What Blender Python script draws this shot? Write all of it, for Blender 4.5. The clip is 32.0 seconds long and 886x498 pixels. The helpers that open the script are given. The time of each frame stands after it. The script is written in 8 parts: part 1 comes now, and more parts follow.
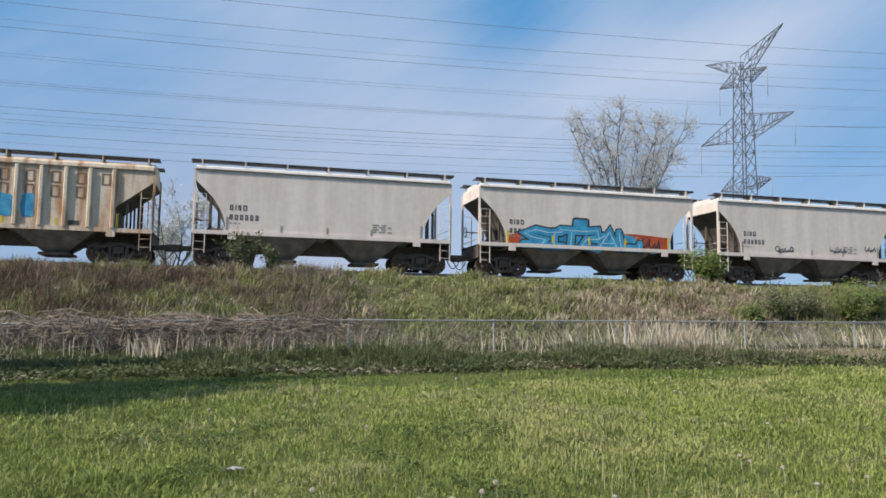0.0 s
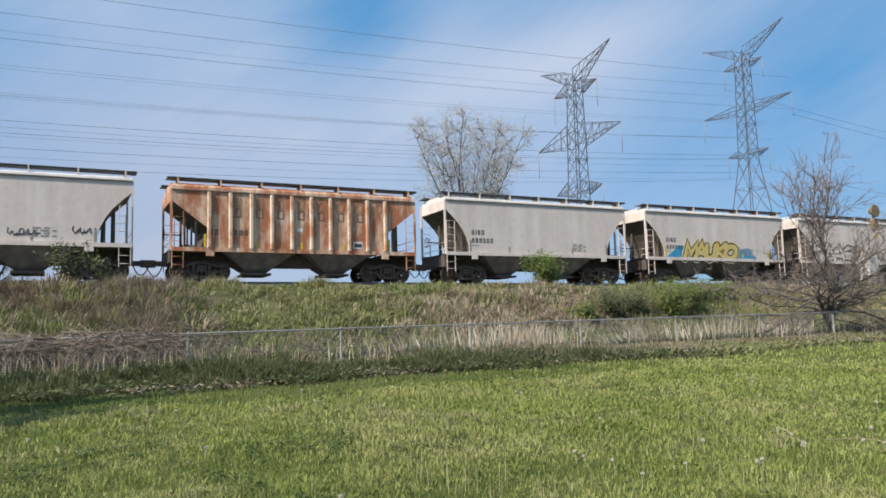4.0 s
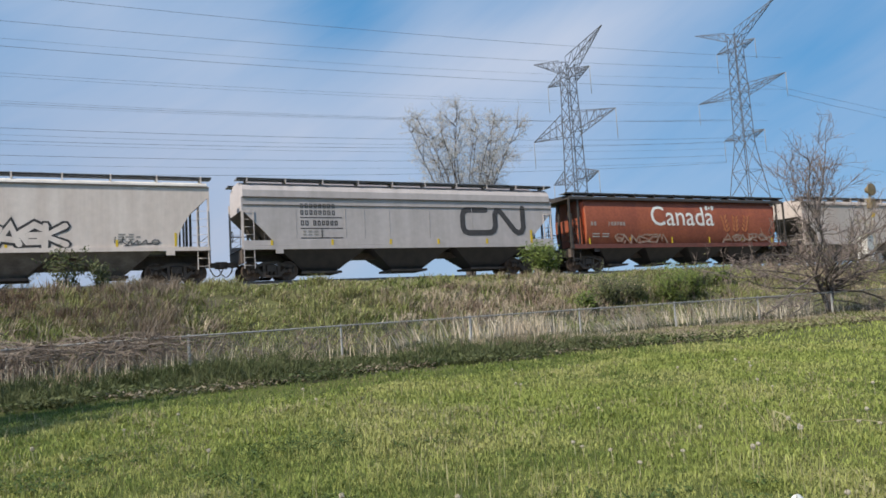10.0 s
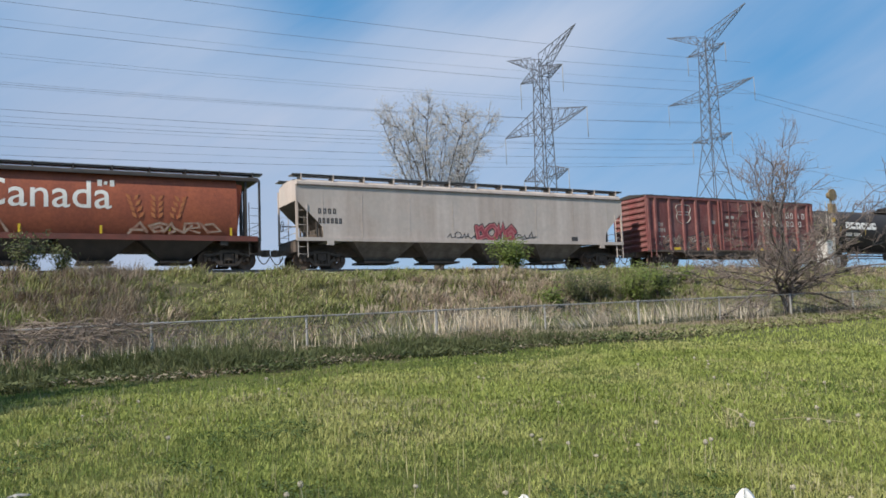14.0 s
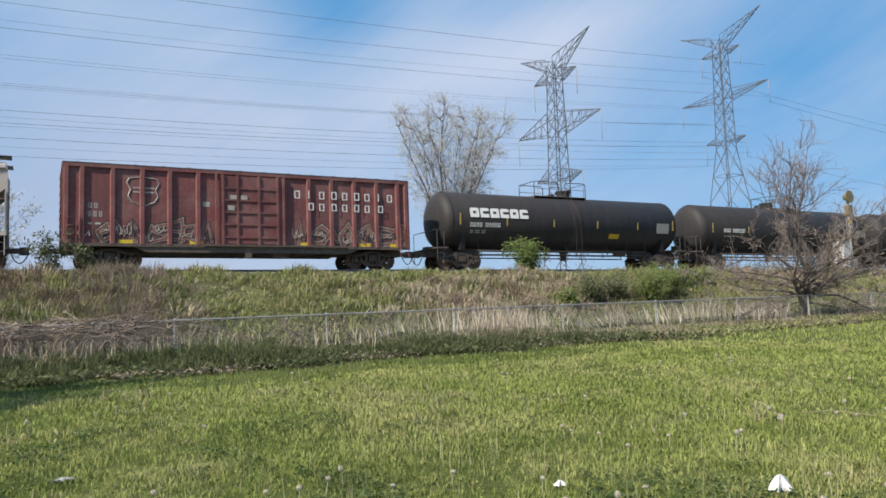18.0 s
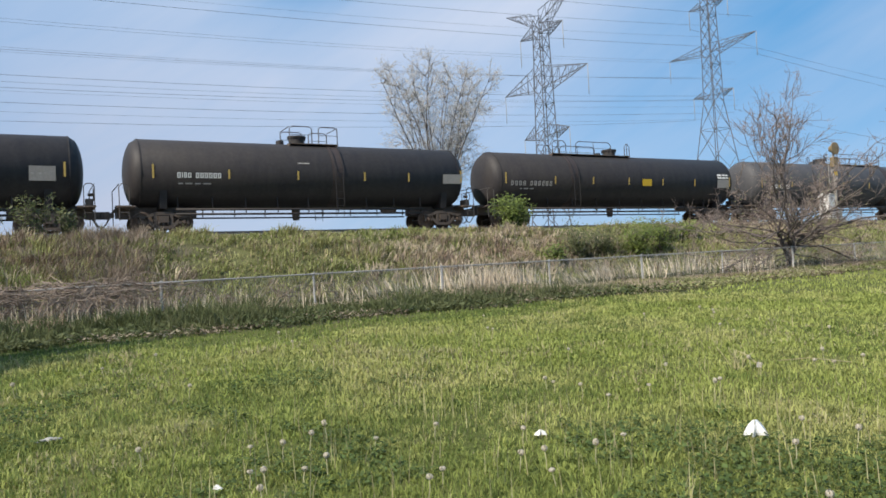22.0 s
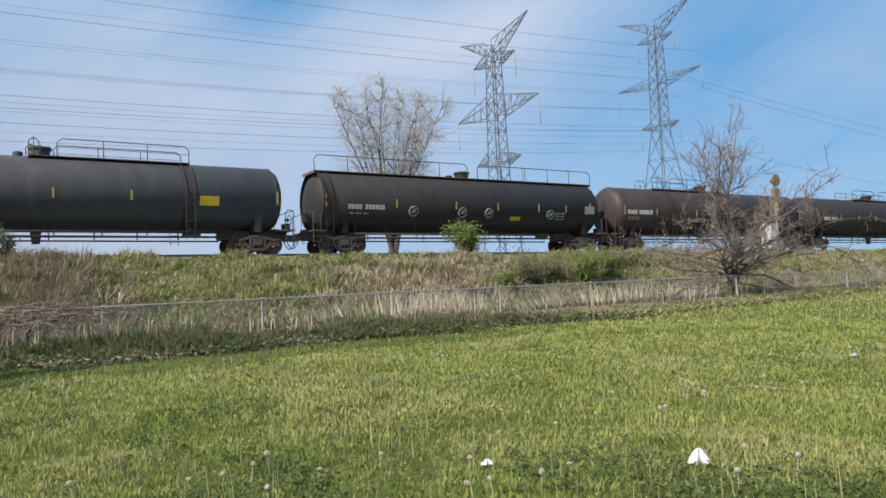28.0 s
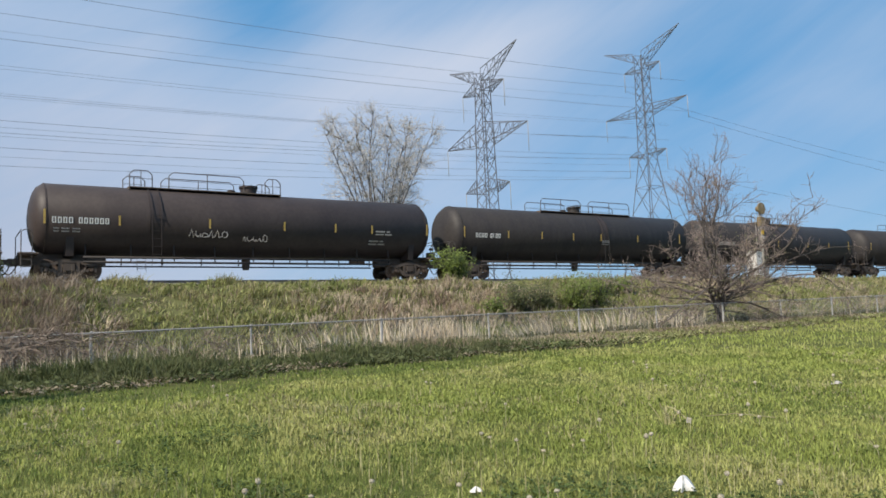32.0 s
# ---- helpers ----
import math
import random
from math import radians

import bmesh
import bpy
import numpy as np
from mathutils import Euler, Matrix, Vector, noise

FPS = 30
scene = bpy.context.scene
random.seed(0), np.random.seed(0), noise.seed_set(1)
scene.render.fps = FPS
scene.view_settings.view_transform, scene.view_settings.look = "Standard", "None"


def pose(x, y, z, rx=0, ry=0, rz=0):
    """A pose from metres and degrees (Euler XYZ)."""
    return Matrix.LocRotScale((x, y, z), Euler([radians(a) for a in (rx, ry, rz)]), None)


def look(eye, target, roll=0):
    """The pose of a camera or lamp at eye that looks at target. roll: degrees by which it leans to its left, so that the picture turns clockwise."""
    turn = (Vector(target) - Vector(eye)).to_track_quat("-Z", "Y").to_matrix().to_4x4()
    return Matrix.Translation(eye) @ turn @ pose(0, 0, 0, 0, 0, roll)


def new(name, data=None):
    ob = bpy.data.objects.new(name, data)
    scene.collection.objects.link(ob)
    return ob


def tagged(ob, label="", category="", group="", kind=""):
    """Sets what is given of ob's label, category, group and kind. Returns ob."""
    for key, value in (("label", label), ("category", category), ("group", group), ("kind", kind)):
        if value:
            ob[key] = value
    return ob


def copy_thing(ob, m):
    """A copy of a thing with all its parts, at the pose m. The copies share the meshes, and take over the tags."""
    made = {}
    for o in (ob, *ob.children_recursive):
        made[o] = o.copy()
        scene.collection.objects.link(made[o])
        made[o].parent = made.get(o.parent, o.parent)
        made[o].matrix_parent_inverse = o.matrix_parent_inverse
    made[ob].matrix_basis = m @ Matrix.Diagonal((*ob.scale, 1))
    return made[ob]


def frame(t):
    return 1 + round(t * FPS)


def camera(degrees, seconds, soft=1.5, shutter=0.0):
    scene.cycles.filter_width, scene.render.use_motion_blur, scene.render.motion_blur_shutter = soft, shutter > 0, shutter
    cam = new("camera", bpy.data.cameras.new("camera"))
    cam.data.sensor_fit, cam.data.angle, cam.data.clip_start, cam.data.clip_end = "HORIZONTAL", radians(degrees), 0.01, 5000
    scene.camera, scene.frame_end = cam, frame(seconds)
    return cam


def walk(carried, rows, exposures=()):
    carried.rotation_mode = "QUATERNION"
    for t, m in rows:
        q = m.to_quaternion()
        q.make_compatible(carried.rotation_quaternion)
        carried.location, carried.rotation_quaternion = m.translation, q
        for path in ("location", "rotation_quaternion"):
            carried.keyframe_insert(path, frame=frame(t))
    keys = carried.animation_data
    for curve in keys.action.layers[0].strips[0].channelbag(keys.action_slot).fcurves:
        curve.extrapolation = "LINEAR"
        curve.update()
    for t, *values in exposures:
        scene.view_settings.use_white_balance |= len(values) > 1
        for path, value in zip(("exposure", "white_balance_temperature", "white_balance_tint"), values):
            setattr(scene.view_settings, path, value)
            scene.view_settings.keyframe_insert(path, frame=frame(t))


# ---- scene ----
cam = camera(59.75, 32.0, soft=1.66)
# seconds, eye, target, roll
PATH = [
    (0, (0.019, 0.196, 1.580), (2.626, 9.798, 2.582), 0.73),
    (0.5, (0.028, 0.190, 1.634), (3.079, 9.655, 2.689), -2.06),
    (1, (-0.010, 0.166, 1.634), (3.009, 9.637, 2.727), -1.95),
    (1.5, (0.039, 0.112, 1.634), (2.873, 9.633, 2.781), -1.62),
    (2, (0.182, 0.153, 1.634), (3.930, 9.343, 2.856), -1.87),
    (2.5, (0.146, 0.107, 1.631), (4.525, 9.015, 2.842), -2.30),
    (4.5, (0.068, 0.178, 1.653), (4.469, 9.107, 2.599), -1.13),
    (5, (0.113, 0.109, 1.687), (3.163, 9.614, 2.282), -2.21),
    (5.5, (0.055, 0.182, 1.621), (3.196, 9.654, 2.271), -1.66),
    (6, (0.067, 0.138, 1.637), (4.051, 9.288, 2.271), -2.33),
    (6.5, (0.092, 0.086, 1.697), (3.975, 9.271, 2.444), -2.01),
    (7, (0.062, 0.063, 1.698), (4.195, 9.148, 2.319), -2.92),
    (7.5, (0.051, 0.010, 1.719), (4.219, 9.079, 2.341), -2.51),
    (8, (0.102, -0.045, 1.746), (4.403, 8.966, 2.297), -0.40),
    (8.5, (0.002, -0.006, 1.672), (4.251, 8.987, 2.708), -3.25),
    (9, (0.095, -0.019, 1.675), (4.368, 8.984, 2.508), -3.36),
    (9.5, (0.124, 0.017, 1.687), (4.529, 8.964, 2.426), -3.02),
    (10, (0.107, 0.074, 1.688), (4.555, 8.980, 2.637), -3.41),
    (10.5, (0.068, -0.035, 1.697), (4.595, 8.829, 2.664), -3.03),
    (11, (0.113, -0.055, 1.689), (4.662, 8.799, 2.648), -3.36),
    (11.5, (0.078, -0.009, 1.688), (4.653, 8.841, 2.553), -3.85),
    (12, (0.058, -0.048, 1.679), (4.580, 8.830, 2.534), -2.91),
    (12.5, (0.113, -0.022, 1.694), (4.761, 8.799, 2.461), -2.82),
    (13, (0.069, 0.019, 1.763), (4.700, 8.837, 2.649), -3.39),
    (13.5, (0.136, -0.052, 1.680), (4.801, 8.749, 2.565), -1.74),
    (14, (0.113, -0.006, 1.673), (4.915, 8.724, 2.522), -2.14),
    (14.5, (0.084, -0.034, 1.620), (4.825, 8.741, 2.347), -2.35),
    (16.5, (-0.088, -0.125, 1.506), (4.451, 8.779, 1.859), -4.00),
    (17, (-0.071, -0.055, 1.482), (4.446, 8.835, 2.237), -2.38),
    (17.5, (0.027, -0.022, 1.535), (5.483, 8.327, 2.264), -5.13),
    (18, (-0.155, 0.006, 1.549), (4.517, 8.802, 2.442), -1.94),
    (18.5, (-0.172, 0.027, 1.517), (3.531, 9.293, 2.172), -3.45),
    (19, (-0.167, -0.033, 1.508), (3.811, 9.139, 1.767), -2.71),
    (19.5, (-0.156, -0.026, 1.519), (4.288, 8.913, 2.098), -2.40),
    (20, (-0.122, -0.086, 1.504), (4.214, 8.874, 2.461), -3.22),
    (20.5, (-0.114, -0.060, 1.507), (4.247, 8.913, 2.199), -3.03),
    (21, (-0.150, -0.062, 1.486), (4.268, 8.890, 2.078), -2.51),
    (21.5, (-0.131, -0.065, 1.489), (4.317, 8.881, 1.915), -2.77),
    (22, (-0.076, -0.037, 1.510), (4.717, 8.733, 1.865), -2.96),
    (22.5, (-0.059, -0.042, 1.500), (4.782, 8.676, 2.248), -2.75),
    (23, (-0.069, -0.053, 1.513), (4.876, 8.611, 2.208), -2.74),
    (23.5, (-0.068, -0.044, 1.515), (4.849, 8.633, 2.234), -2.40),
    (24, (-0.056, -0.039, 1.507), (5.007, 8.574, 1.934), -3.35),
    (24.5, (-0.022, -0.040, 1.518), (5.109, 8.520, 2.152), -3.62),
    (25, (-0.039, -0.038, 1.508), (5.055, 8.550, 2.065), -3.48),
    (25.5, (-0.017, -0.053, 1.537), (5.214, 8.442, 2.229), -4.00),
    (26, (-0.005, -0.023, 1.511), (5.435, 8.316, 2.441), -3.39),
    (26.5, (0.010, -0.039, 1.537), (5.720, 8.144, 2.195), -4.29),
    (28.5, (-0.045, -0.023, 1.519), (5.044, 8.566, 2.081), -2.23),
    (29, (-0.067, -0.038, 1.515), (4.546, 8.833, 1.705), -3.07),
    (29.5, (-0.081, -0.085, 1.547), (3.730, 9.138, 2.191), -5.57),
    (30, (-0.076, -0.145, 1.538), (3.781, 9.077, 1.836), -3.20),
    (30.5, (0.004, -0.122, 1.548), (5.381, 8.279, 2.254), -4.43),
    (31, (0.003, -0.109, 1.543), (5.633, 8.114, 2.377), -3.79),
    (31.5, (-0.022, -0.117, 1.541), (5.631, 8.086, 2.417), -2.88),
    (32, (-0.122, -0.158, 1.555), (5.329, 8.168, 2.536), -2.46),
]
# the clip's camera brightens a little while dark cars fill its view
EXPOSURE = [(0, 0.25, 6520, 10), (2, 0.20, 6540, 10), (5, 0.30, 6560, 10), (7, 0.22, 6590, 10), (14, 0.20, 6570, 10), (17, 0.28, 6600, 10), (18, 0.35, 6610, 10), (19, 0.47, 6780, 10), (20, 0.31, 6630, 10), (21, 0.31, 6650, 10), (22, 0.40, 6660, 10), (23, 0.23, 6680, 10), (24, 0.30, 6700, 10), (26, 0.28, 6650, 10), (29, 0.40, 6800, 10), (30, 0.42, 6850, 10), (31, 0.31, 6820, 10), (32, 0.30, 6800, 10)]
walk(cam, [(t, look(eye, target, roll)) for t, eye, target, roll in PATH], EXPOSURE)

# ---- light ----
SKY_BLUE, SKY_CLOUD = (0.9, 3.5, 7.1), (5.3, 6.1, 7.7)
SUN_ELEVATION, SUN_AZIMUTH = 42.0, -108.0  # degrees; azimuth from +y towards +x
world = bpy.data.worlds.new("sky")
scene.world = world
world.use_nodes = True
wn, wl = world.node_tree.nodes, world.node_tree.links
wn.clear()


def wmath(op, a, b=None, clamp=False):
    n = wn.new("ShaderNodeMath")
    n.operation, n.use_clamp = op, clamp
    for i, v in enumerate((a, b)):
        if v is None:
            continue
        if isinstance(v, (int, float)):
            n.inputs[i].default_value = v
        else:
            wl.new(v, n.inputs[i])
    return n.outputs[0]


def wmix(fac, a, b):
    n = wn.new("ShaderNodeMix")
    n.data_type = "RGBA"
    for sock, v in ((n.inputs[0], fac), (n.inputs[6], a), (n.inputs[7], b)):
        if isinstance(v, (int, float)):
            sock.default_value = v
        elif isinstance(v, tuple):
            sock.default_value = (*v, 1)
        else:
            wl.new(v, sock)
    return n.outputs[2]


sky = wn.new("ShaderNodeTexSky")
sky.sky_type, sky.sun_disc = "NISHITA", False
sky.sun_elevation, sky.sun_rotation = radians(SUN_ELEVATION), radians(SUN_AZIMUTH)
sky.air_density, sky.dust_density, sky.ozone_density = 1.0, 0.6, 1.5
place = wn.new("ShaderNodeTexCoord")
split = wn.new("ShaderNodeSeparateXYZ")
wl.new(place.outputs["Generated"], split.inputs[0])
dx, dy, dz = split.outputs
# thin high cloud, by compass direction and height in degrees: pale banks to the west, a clear gap, one long streak, clear blue to the east
bearing = wmath("MULTIPLY", wmath("ARCTAN2", dx, dy), 57.2958)
height = wmath("MULTIPLY", wmath("ARCSINE", dz), 57.2958)
flat = wn.new("ShaderNodeCombineXYZ")
wl.new(bearing, flat.inputs[0])
wl.new(height, flat.inputs[1])


def cloud_noise(turn, scale_x, scale_y, detail, distort, shift):
    m = wn.new("ShaderNodeMapping")
    m.vector_type = "TEXTURE"
    m.inputs["Rotation"].default_value = (0, 0, radians(turn))
    m.inputs["Scale"].default_value = (scale_x, scale_y, 1)
    m.inputs["Location"].default_value = shift
    wl.new(flat.outputs[0], m.inputs[0])
    n = wn.new("ShaderNodeTexNoise")
    n.inputs["Scale"].default_value, n.inputs["Detail"].default_value = 1.0, detail
    n.inputs["Roughness"].default_value, n.inputs["Distortion"].default_value = 0.55, distort
    wl.new(m.outputs[0], n.inputs["Vector"])
    return wmath("SUBTRACT", n.outputs[0], 0.5)


def hump(a, b, sa, sb, turn=0.0):
    """A soft oval in the sky round bearing a and height b."""
    u, v = wmath("SUBTRACT", bearing, a), wmath("SUBTRACT", height, b)
    c, s = math.cos(radians(turn)), math.sin(radians(turn))
    p = wmath("DIVIDE", wmath("ADD", wmath("MULTIPLY", u, c), wmath("MULTIPLY", v, s)), sa)
    q = wmath("DIVIDE", wmath("SUBTRACT", wmath("MULTIPLY", v, c), wmath("MULTIPLY", u, s)), sb)
    return wmath("EXPONENT", wmath("MULTIPLY", wmath("ADD", wmath("MULTIPLY", p, p), wmath("MULTIPLY", q, q)), -1.0))


def total(*terms):
    out = terms[0]
    for t in terms[1:]:
        out = wmath("ADD", out, t)
    return out


west = wn.new("ShaderNodeMapRange")
west.interpolation_type = "SMOOTHSTEP"
for i, v in enumerate((62.0, 8.0, 0.12, 0.60)):
    west.inputs[i + 1].default_value = v
wl.new(bearing, west.inputs[0])
soft_banks = cloud_noise(12, 22, 10, 2, 0.3, (3, 8, 0))
wisps = cloud_noise(24, 16, 2.6, 4, 0.6, (0, 5, 0))
fine_wisps = cloud_noise(34, 7, 0.8, 5, 0.8, (4, 0, 0))
amount = total(west.outputs[0], wmath("MULTIPLY", soft_banks, 0.75), wmath("MULTIPLY", wisps, 0.28), wmath("MULTIPLY", fine_wisps, 0.10),
               wmath("MULTIPLY", hump(20.0, 22.5, 6.0, 4.5, 25), -0.5), wmath("MULTIPLY", hump(12.0, 14.0, 14.0, 7.0, 15), 0.16), wmath("MULTIPLY", hump(-30.0, 18.0, 28.0, 20.0), -0.52), wmath("MULTIPLY", hump(36.0, 19.5, 16.0, 3.2, 14), 0.50),
               wmath("MULTIPLY", hump(0.0, 9.0, 26.0, 7.0), 0.16))
cover = wmath("MULTIPLY", wmath("MAXIMUM", amount, 0.0), 1.0, True)
tinted = wmix(0.72, sky.outputs[0], SKY_BLUE)
# the low western cloud is greyer
greyer = wmix(wmath("MULTIPLY", hump(-10.0, 6.0, 30.0, 10.0), 0.85), SKY_CLOUD, (4.6, 4.85, 6.0))
clouded = wmix(cover, tinted, greyer)
back = wn.new("ShaderNodeBackground")
back.inputs[1].default_value = 0.088
wl.new(clouded, back.inputs[0])
wout = wn.new("ShaderNodeOutputWorld")
wl.new(back.outputs[0], wout.inputs[0])

sun = new("sun", bpy.data.lights.new("sun", "SUN"))
sun.data.energy, sun.data.angle, sun.data.color = 5.0, radians(1.2), (1.0, 0.93, 0.82)
az, el = radians(SUN_AZIMUTH), radians(SUN_ELEVATION)
towards = Vector((math.sin(az) * math.cos(el), math.cos(az) * math.cos(el), math.sin(el)))
sun.matrix_world = look(towards * 100, (0, 0, 0))

# ---- materials ----


def material(name, color, rough=0.7, metal=0.0, second=None, scale=3.0, stretch=(1, 1, 1), amount=0.5, fine=25.0,
             fine_amount=0.25, bump=0.15, third=None, third_scale=0.6, contrast=(0.35, 0.65), spec=0.5, random_amount=0.0, island=0.0, through_light=0.0):
    """Two scales of variation: broad stains from color towards second (and third), fine grain in value and bump."""
    m = bpy.data.materials.new(name)
    m.use_nodes = True
    nt, n, l = m.node_tree, m.node_tree.nodes, m.node_tree.links
    b = n["Principled BSDF"]
    b.inputs["Roughness"].default_value, b.inputs["Metallic"].default_value = rough, metal
    b.inputs["Specular IOR Level"].default_value = spec
    coord = n.new("ShaderNodeTexCoord")
    mp = n.new("ShaderNodeMapping")
    mp.inputs["Scale"].default_value = stretch
    l.new(coord.outputs["Object"], mp.inputs[0])

    def noise_at(s, detail, vec):
        t = n.new("ShaderNodeTexNoise")
        t.inputs["Scale"].default_value, t.inputs["Detail"].default_value, t.inputs["Roughness"].default_value = s, detail, 0.6
        l.new(vec, t.inputs["Vector"])
        return t.outputs[0]

    def ramp(v, lo, hi):
        r = n.new("ShaderNodeMapRange")
        r.inputs[1].default_value, r.inputs[2].default_value = lo, hi
        l.new(v, r.inputs[0])
        return r.outputs[0]

    def mix(f, a, c, blend="MIX"):
        x = n.new("ShaderNodeMix")
        x.data_type, x.blend_type = "RGBA", blend
        for sock, v in ((x.inputs[0], f), (x.inputs[6], a), (x.inputs[7], c)):
            if isinstance(v, (int, float)):
                sock.default_value = v
            elif isinstance(v, tuple):
                sock.default_value = (*v, 1)
            else:
                l.new(v, sock)
        return x.outputs[2]

    def times(v, k):
        x = n.new("ShaderNodeMath")
        x.operation = "MULTIPLY"
        l.new(v, x.inputs[0])
        x.inputs[1].default_value = k
        return x.outputs[0]

    col = color
    broad = noise_at(scale, 5, mp.outputs[0])
    if second:
        col = mix(times(ramp(broad, *contrast), amount), color, second)
    if third:
        col = mix(ramp(noise_at(third_scale, 4, coord.outputs["Object"]), 0.45, 0.62), col, third)
    grain = noise_at(fine, 4, coord.outputs["Object"])
    col = mix(fine_amount, col, mix(1.0, col, ramp(grain, 0.25, 0.75), "MULTIPLY"))
    if random_amount or island:
        r = n.new("ShaderNodeObjectInfo").outputs["Random"] if random_amount else n.new("ShaderNodeNewGeometry").outputs["Random Per Island"]
        g = n.new("ShaderNodeMapRange")
        k = random_amount or island
        g.inputs[3].default_value, g.inputs[4].default_value = 1 - k, 1 + k
        l.new(r, g.inputs[0])
        h = n.new("ShaderNodeHueSaturation")
        l.new(g.outputs[0], h.inputs["Value"])
        l.new(col, h.inputs["Color"])
        col = h.outputs[0]
    if isinstance(col, tuple):
        b.inputs["Base Color"].default_value = (*col, 1)
    else:
        l.new(col, b.inputs["Base Color"])
    if bump:
        bp = n.new("ShaderNodeBump")
        bp.inputs["Strength"].default_value, bp.inputs["Distance"].default_value = bump, 0.02
        l.new(grain, bp.inputs["Height"])
        l.new(bp.outputs[0], b.inputs["Normal"])
    if through_light:
        tr = n.new("ShaderNodeBsdfTranslucent")
        if isinstance(col, tuple):
            tr.inputs[0].default_value = (*col, 1)
        else:
            l.new(col, tr.inputs[0])
        ms = n.new("ShaderNodeMixShader")
        ms.inputs[0].default_value = through_light
        l.new(b.outputs[0], ms.inputs[1])
        l.new(tr.outputs[0], ms.inputs[2])
        l.new(ms.outputs[0], n["Material Output"].inputs[0])
    return m


M_GREY = material("grey hopper paint", (0.765, 0.675, 0.615), 0.55, second=(0.63, 0.53, 0.47), scale=1.2, stretch=(1.6, 1, 0.14), amount=0.8, fine=3.5, fine_amount=0.14, bump=0.05)
M_ROOF_GREY = material("pale hopper roof paint", (0.80, 0.755, 0.71), 0.5, second=(0.66, 0.61, 0.56), scale=1.5, stretch=(1, 1, 0.4), amount=0.8, fine=3.5, fine_amount=0.14, bump=0.05)
# slope sheets and braces: the shade under the hopper ends is in this colour
M_SLOPE = material("dark slope sheets, shade in the colour", (0.11, 0.09, 0.075), 0.8, second=(0.17, 0.145, 0.125), scale=1.4, amount=0.8, fine=9, fine_amount=0.3, bump=0.05)
# the eave's shadow put into a dark colour; also serves the long hopper's seam
M_EAVE = material("dark eave shadow and seam lines", (0.10, 0.085, 0.075), 0.8, second=(0.18, 0.155, 0.135), scale=2, amount=0.7)
M_GREY_DARK = material("cool grey hopper paint", (0.53, 0.48, 0.47), 0.5, second=(0.43, 0.385, 0.37), scale=1.2, stretch=(1.6, 1, 0.14), amount=0.8, fine=3.5, fine_amount=0.14, bump=0.05)
M_GREY_OLD = material("stained grey hopper paint", (0.605, 0.53, 0.485), 0.6, second=(0.45, 0.37, 0.325), third=(0.51, 0.45, 0.41), third_scale=0.5, scale=0.9, stretch=(1.5, 1, 0.14), amount=0.9, fine=5, fine_amount=0.14, bump=0.05)
M_RUST = material("rusted tan paint", (0.78, 0.57, 0.41), 0.75, second=(0.44, 0.165, 0.078), scale=1.5, stretch=(1.6, 1, 0.55), amount=1.0, fine=8, fine_amount=0.22, bump=0.1, contrast=(0.34, 0.58))
M_TAN = material("tan hopper paint with rust", (0.70, 0.585, 0.455), 0.7, second=(0.42, 0.22, 0.11), scale=1.1, stretch=(2.0, 1, 0.35), amount=0.9, fine=8, fine_amount=0.22, bump=0.1, contrast=(0.47, 0.63))
M_BROWN_RED = material("faded red grain car paint", (0.41, 0.112, 0.05), 0.6, second=(0.28, 0.075, 0.04), scale=0.8, stretch=(1.2, 1, 0.3), amount=0.9, fine=7, fine_amount=0.35, bump=0.06)
M_BOX_RED = material("weathered boxcar red", (0.26, 0.078, 0.075), 0.7, second=(0.145, 0.054, 0.051), third=(0.25, 0.11, 0.10), third_scale=0.8, scale=1.0, stretch=(1.4, 1, 0.3), amount=0.9, fine=6, fine_amount=0.4, bump=0.06)
M_BLACK = material("black tank paint", (0.032, 0.0295, 0.032), 0.58, second=(0.048, 0.043, 0.042), third=(0.042, 0.038, 0.037), third_scale=0.5, scale=1.4, stretch=(1.6, 1, 0.2), amount=0.9, fine=6, fine_amount=0.3, bump=0.03, spec=0.24)
M_TANK_GREY = material("dusty grey-black tank paint", (0.062, 0.063, 0.069), 0.6, second=(0.085, 0.084, 0.088), scale=1.2, stretch=(1.4, 1, 0.25), amount=0.9, fine=6, fine_amount=0.25, bump=0.03, spec=0.25)
M_BLACK_BROWN = material("brownish black tank paint", (0.042, 0.033, 0.033), 0.55, second=(0.062, 0.049, 0.046), scale=0.9, stretch=(0.6, 1, 0.3), amount=0.9, fine=6, fine_amount=0.3, bump=0.03, spec=0.3)
M_WALKWAY = material("grey walkway grating", (0.23, 0.24, 0.26), 0.6, 0.2, second=(0.15, 0.155, 0.165), scale=5, amount=0.7)
M_UNDER = material("grimy underframe", (0.10, 0.08, 0.068), 0.85, second=(0.17, 0.125, 0.098), scale=4, amount=0.8, fine=20, fine_amount=0.4, bump=0.2)
M_TRUCK = material("rusty brown truck castings", (0.11, 0.084, 0.067), 0.85, second=(0.064, 0.051, 0.043), scale=3, amount=0.8, fine=18, fine_amount=0.4, bump=0.2)
M_BLACK_TRIM = material("black steel frame", (0.042, 0.038, 0.037), 0.65, second=(0.075, 0.063, 0.056), scale=2, amount=0.7)
M_BAY = material("dusty hopper bays", (0.22, 0.195, 0.17), 0.8, second=(0.11, 0.092, 0.078), scale=1.6, amount=0.8, fine=12, fine_amount=0.3, bump=0.1)
M_STEEL = material("worn rail steel", (0.22, 0.2, 0.19), 0.45, 0.7, second=(0.14, 0.09, 0.06), scale=6, amount=0.7)
